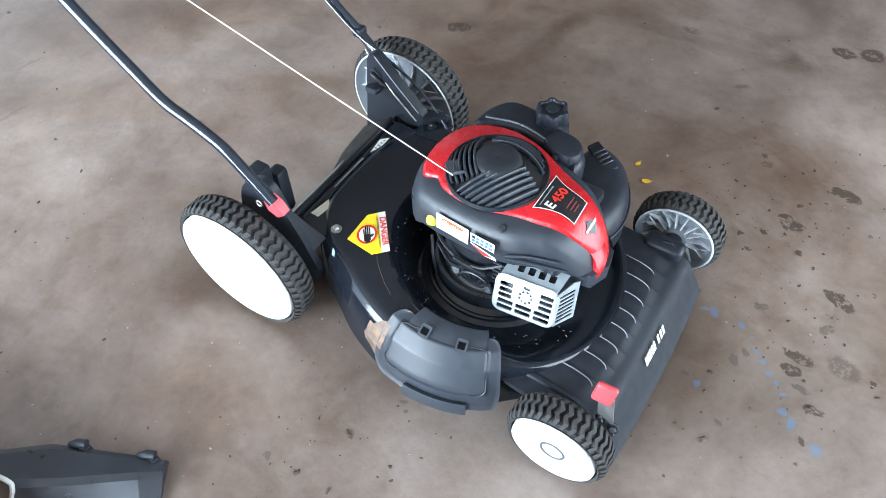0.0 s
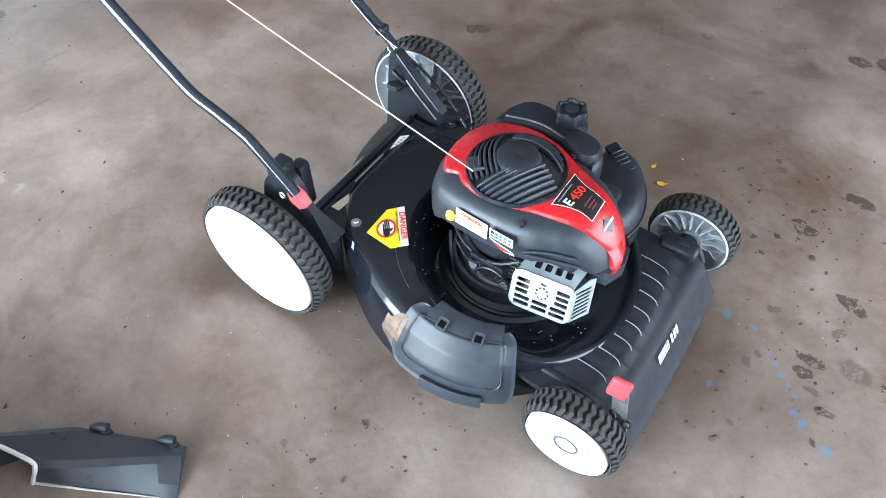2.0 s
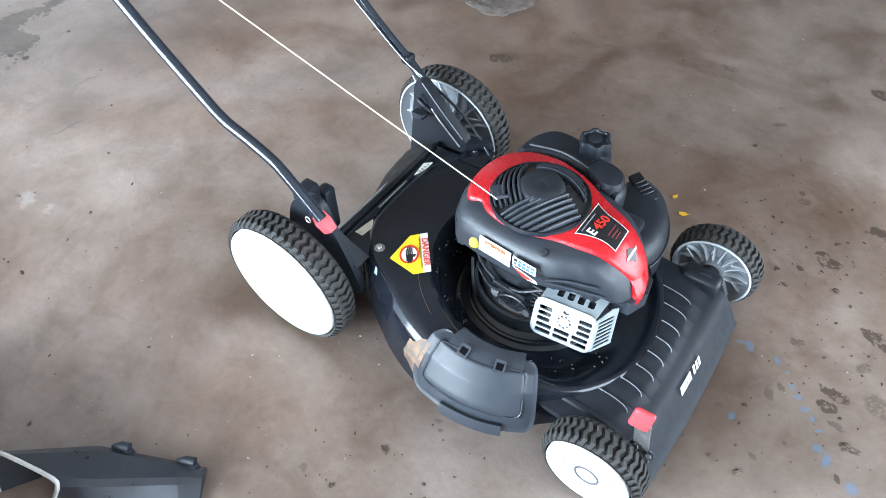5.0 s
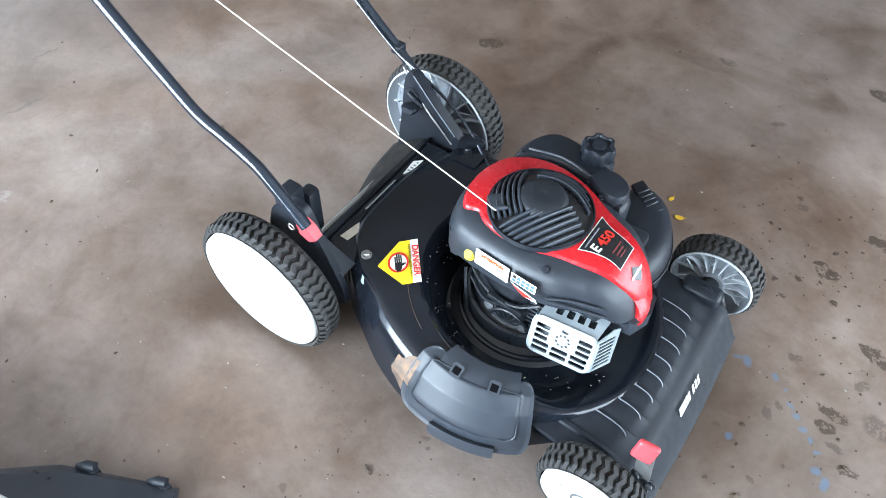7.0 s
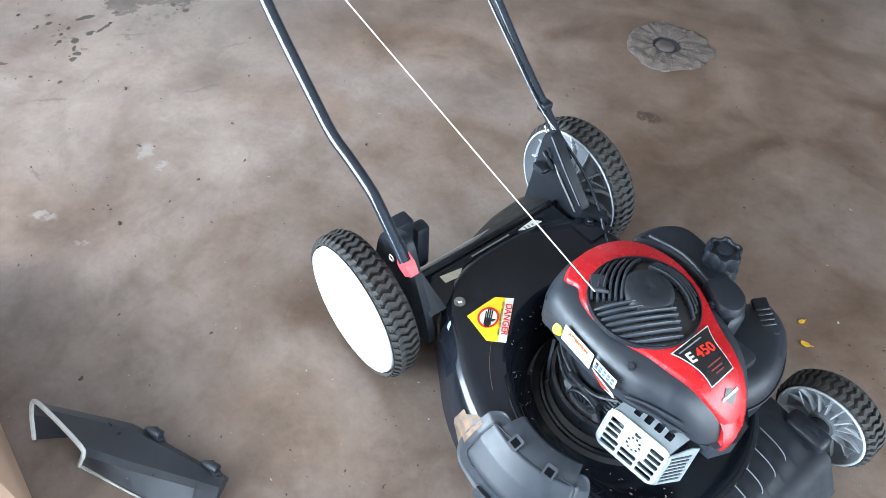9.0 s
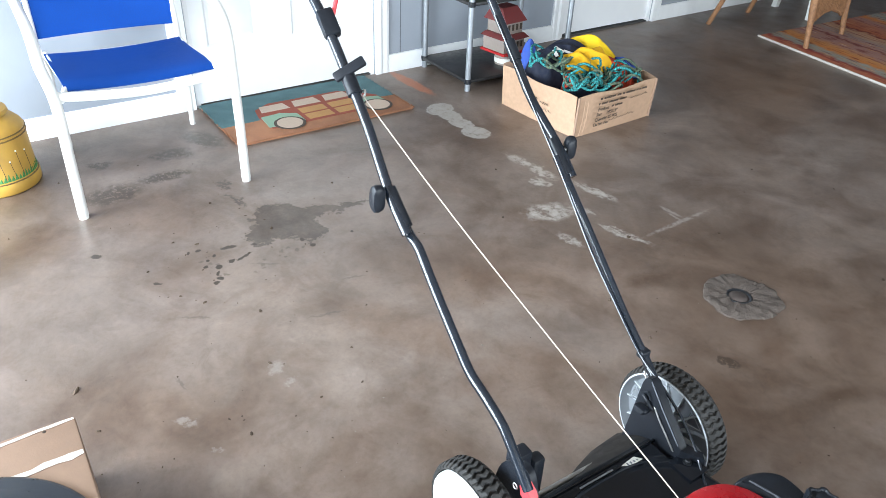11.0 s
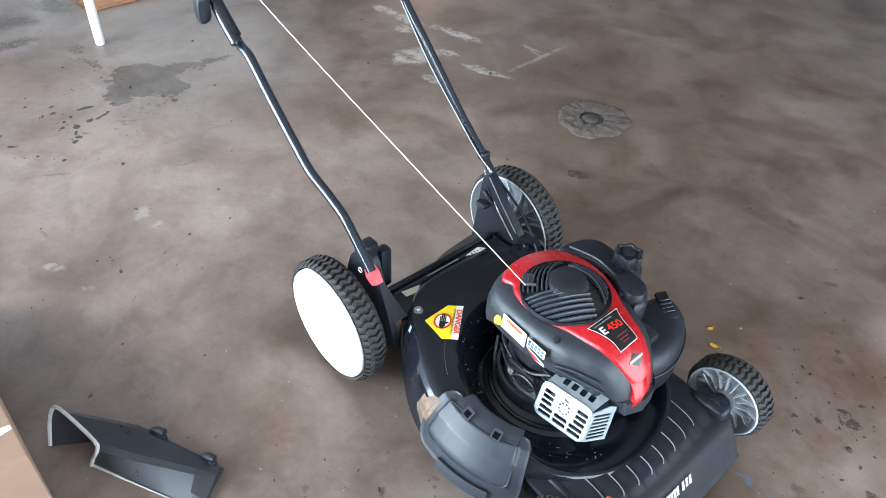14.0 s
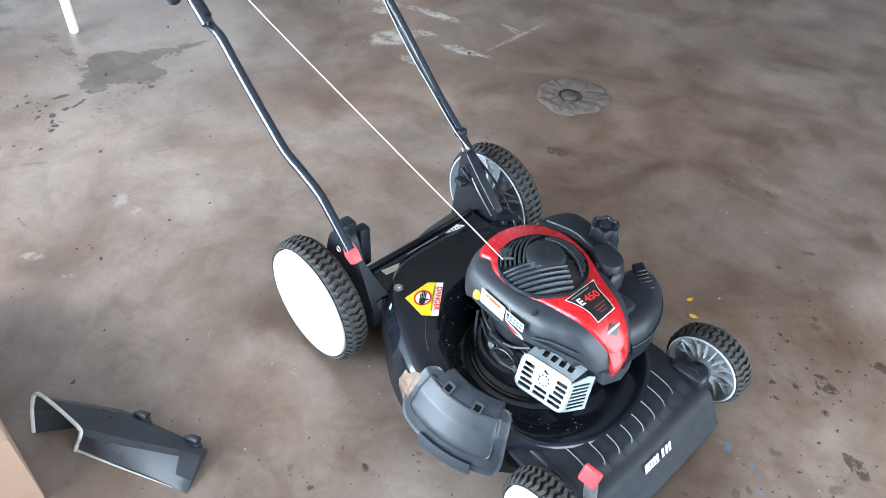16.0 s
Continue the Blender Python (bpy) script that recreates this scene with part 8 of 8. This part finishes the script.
# ---- wicker armchairs ----
def wicker_chair(m, label):
    ch = thing("wicker_armchair", label, "armchair", m, group="wicker armchairs on the rug")
    # local x forward, y to its left; front legs at x = 0.34, back legs at x = -0.34
    for s in (-1, 1):
        y = 0.27 * s
        part("front_leg", tube([(0.36, y * 1.02, 0.0), (0.335, y, 0.20), (0.325, y, 0.32), (0.31, y, 0.42), (0.300, y, 0.52), (0.295, y, 0.62)], [0.017, 0.020, 0.026, 0.036, 0.041, 0.039], 10), WICKER, ch)
        part("back_leg", tube([(-0.36, y * 1.05, 0.0), (-0.27, y, 0.25), (-0.20, y * 0.98, 0.46)], 0.017, 10, smooth_per=3), WICKER, ch)
        arm = part("armrest", tube([(0.31, y, 0.50), (0.315, y, 0.60), (0.285, y, 0.665), (0.20, y, 0.695), (0.02, y, 0.665), (-0.12, y, 0.640), (-0.20, y * 0.98, 0.690), (-0.255, y * 0.92, 0.80), (-0.30, y * 0.8, 0.95)], 0.030, 10, smooth_per=4), WICKER, ch, "woven wicker armrest")
        # upright weave under the arm
        for k in range(17):
            x = -0.05 + 0.33 * k / 16
            top = float(np.interp(x, (-0.05, 0.02, 0.2, 0.28), (0.64, 0.65, 0.68, 0.66)))
            part("weave_strip", tube([(x, y, 0.43), (x, y + 0.004 * (1 if k % 2 else -1), 0.54), (x, y, top)], 0.0098, 6), WICKER, arm)
        part("weave_panel", box((-0.055, y - 0.005, 0.43), (0.285, y + 0.005, 0.645)), WICKER, arm)
        part("brace", tube([(-0.29, y, 0.20), (-0.10, y, 0.30), (0.20, y, 0.36), (0.32, y, 0.33)], 0.010, 8, smooth_per=3), WICKER, ch)
    part("seat_rim", tube([(0.30, -0.27, 0.425), (0.32, 0.0, 0.425), (0.30, 0.27, 0.425), (0.0, 0.275, 0.42), (-0.22, 0.26, 0.415), (-0.25, 0.0, 0.415), (-0.22, -0.26, 0.415), (0.0, -0.275, 0.42)], 0.022, 8, closed=True), WICKER, ch)
    part("seat", box((-0.22, -0.25, 0.41), (0.30, 0.25, 0.428), 0.006), WICKER, ch)
    rows = []
    bm = bmesh.new()
    for i in range(9):
        z = 0.43 + 0.58 * i / 8
        ring = []
        for j in range(17):
            a = radians(-88 + 176 * j / 16)
            depth = 0.10 + 0.02 * i / 8
            w = 0.265 - 0.03 * (i / 8) ** 2
            ring.append((-0.16 - 0.13 * i / 8 - depth * math.cos(a), w * math.sin(a), z - 0.10 * (i / 8) ** 3 * abs(math.sin(a)) ** 3))
        rows.append(ring)
    vr = [[bm.verts.new(p) for p in r] for r in rows]
    for u, v in zip(vr, vr[1:]):
        for j in range(16):
            bm.faces.new((u[j], u[j + 1], v[j + 1], v[j]))
    ext = bmesh.ops.extrude_face_region(bm, geom=list(bm.faces))
    for v in ext["geom"]:
        if isinstance(v, bmesh.types.BMVert):
            v.co.x -= 0.012
    back = part("backrest", bm, WICKER, ch, "curved woven wicker back")
    for j in range(0, 17):
        part("weave_strip", tube([Vector(rows[i][j]) + Vector((0.004, 0, 0)) for i in range(9)], 0.008, 5), WICKER, back)
    part("top_rim", tube([rows[-1][j] for j in range(17)], 0.028, 8), WICKER, back)
    skirt = [(y, 0.13 + 0.07 * (1 - (y / 0.25) ** 2)) for y in [-0.25 + 0.05 * k for k in range(11)]]
    outline = [(-0.25, 0.425)] + skirt + [(0.25, 0.425)]
    apron = part("apron", loft([[(x, y, z) for y, z in outline] for x in (0.318, 0.330)]), WICKER, ch, "deep woven wicker skirt under the seat")
    for k in range(21):
        y = -0.24 + 0.024 * k
        part("weave_strip", tube([(0.332, y, 0.14 + 0.07 * (1 - (y / 0.25) ** 2)), (0.332, y, 0.42)], 0.009, 5), WICKER, apron)
    cushion = thing("seat_cushion", "dark round cushion with cream stripes on the wicker seat", "cushion", m @ pose(0.10, 0, 0.43), group="seat cushions")
    part("pad", lathe([(0.0, 0.0), (0.215, 0.0), (0.245, 0.025), (0.245, 0.060), (0.215, 0.085), (0.0, 0.100)], 36), CUSHION_DARK, cushion)
    for r in (0.05, 0.105, 0.16, 0.21):
        part("stripe", lathe([(r, 0.0985 - 0.013 * (r / 0.2) ** 2), (r + 0.006, 0.1015 - 0.013 * (r / 0.2) ** 2), (r + 0.022, 0.1010 - 0.014 * (r / 0.2) ** 2), (r + 0.026, 0.080)], 36), CUSHION_STRIPE, cushion)
    return ch


wicker_chair(pose(-2.75, 4.015, 0.0, 0, 0, 9), "honey-brown wicker armchair standing on the rug")
wicker_chair(pose(-2.44, 5.69, 0.0, 0, 0, -57), "honey-brown wicker armchair by the wall behind the rug")
stool = thing("white_stool", "low white wooden stool behind the wicker armchair", "stool", pose(-3.005, 4.787, 0))
for x, y in ((-0.163, -0.185), (0.216, -0.302), (-0.185, 0.302), (0.110, 0.225)):
    loops = [[(x * q + u * w, y * q + v * w, z) for u, v in ((-1, -1), (1, -1), (1, 1), (-1, 1))] for q, w, z in ((1.0, 0.020, 0.0), (0.80, 0.027, 0.40))]
    part("leg", loft(loops), CHAIR_WHITE, stool, smooth=0)
part("top", box((-0.20, -0.30, 0.40), (0.20, 0.36, 0.43), 0.006), CHAIR_WHITE, stool)
part("tie", tube([(-0.148, -0.168, 0.22), (0.195, -0.272, 0.24), (0.105, 0.205, 0.20)], 0.006, 6), INK, stool, "dark tie between the legs")
jug = thing("yellow_jug", "yellow plastic jug on the white stool", "jug", pose(-3.00, 5.14, 0.43))
part("body", lathe([(0.0, 0.0), (0.055, 0.0), (0.062, 0.02), (0.058, 0.12), (0.045, 0.16), (0.048, 0.17), (0.0, 0.17)], 24), FLAG_YELLOW, jug)
part("handle", tube([(0.045, 0.0, 0.15), (0.09, 0.0, 0.13), (0.09, 0.0, 0.06), (0.056, 0.0, 0.04)], 0.008, 8, smooth_per=4), FLAG_YELLOW, jug)

# ---- leaves and crumbs on the floor ----
for x, y, a, s in ((0.142, 0.480, 20, 0.0105), (0.103, 0.524, 70, 0.008)):
    leaf = thing("fallen_leaf", "small curled yellow leaf on the concrete", "leaf", pose(x, y, 0.001, 0, 0, a), group="fallen leaves")
    lp = [Vector((s * math.cos(t) * (1 + 0.15 * math.cos(5 * t)), 0.6 * s * math.sin(t))) for t in [2 * math.pi * k / 20 for k in range(20)]]
    part("blade", loft([[(p.x * q, p.y * q, 0.0005 + 14 * p.length ** 2 * q * q + h) for p in lp] for q, h in ((1.0, 0.0), (0.5, 0.0), (0.5, 0.0008), (1.0, 0.0008))]), LEAF_YELLOW, leaf)
    part("stalk", tube([(s, 0, 0.004), (s * 1.5, 0.002, 0.0025)], 0.0006, 5), LEAF_YELLOW, leaf)


def crumbs(name, count, spots, size, mat, seed, label):
    g = random.Random(seed)
    bm = bmesh.new()
    for k in range(count):
        cx, cy, sp = spots[k % len(spots)]
        x, y = g.gauss(cx, sp), g.gauss(cy, sp)
        s = size * math.exp(g.gauss(0, 0.5))
        m = pose(x, y, s * 0.3, g.uniform(-20, 20), g.uniform(-20, 20), g.uniform(0, 360)) @ Matrix.Diagonal((s * g.uniform(0.8, 2.2), s, s * 0.6, 1))
        made = bmesh.ops.create_icosphere(bm, subdivisions=1, radius=1, matrix=m)["verts"]
        for v in made:
            v.co += Vector((g.uniform(-1, 1), g.uniform(-1, 1), 0)) * s * 0.35
            v.co.z = max(0.0002, v.co.z)
    tagged(new(name, finish(bm, name, mat, 0)), label, "dirt", kind="stuff")


crumbs("mud_crumbs", 320, [(-0.25, -0.5, 0.16), (0.45, 0.55, 0.09), (0.40, 0.60, 0.10), (0.58, 0.22, 0.12), (0.50, 0.0, 0.14), (-0.05, -0.42, 0.09), (0.6, 0.6, 0.3), (-0.6, 0.9, 0.4), (0.3, 1.0, 0.35)], 0.0016, MUD, 3, "small dark dried mud crumbs on the concrete")
crumbs("mud_crumbs_far", 170, [(-1.8, -0.35, 0.15), (-1.2, 0.2, 0.5), (-1.5, 1.2, 0.6), (-1.0, -0.5, 0.3), (-1.3, -0.5, 0.4), (-2.5, -0.3, 0.35)], 0.0021, MUD, 4, "scattered dark crumbs on the concrete")
crumbs("pale_grit", 150, [(-0.5, -0.45, 0.25), (0.5, 0.3, 0.35), (-0.1, -0.5, 0.25), (-1.0, 0.3, 0.6), (0.3, 1.1, 0.3)], 0.0011, GRIT, 6, "small pale grit on the concrete")
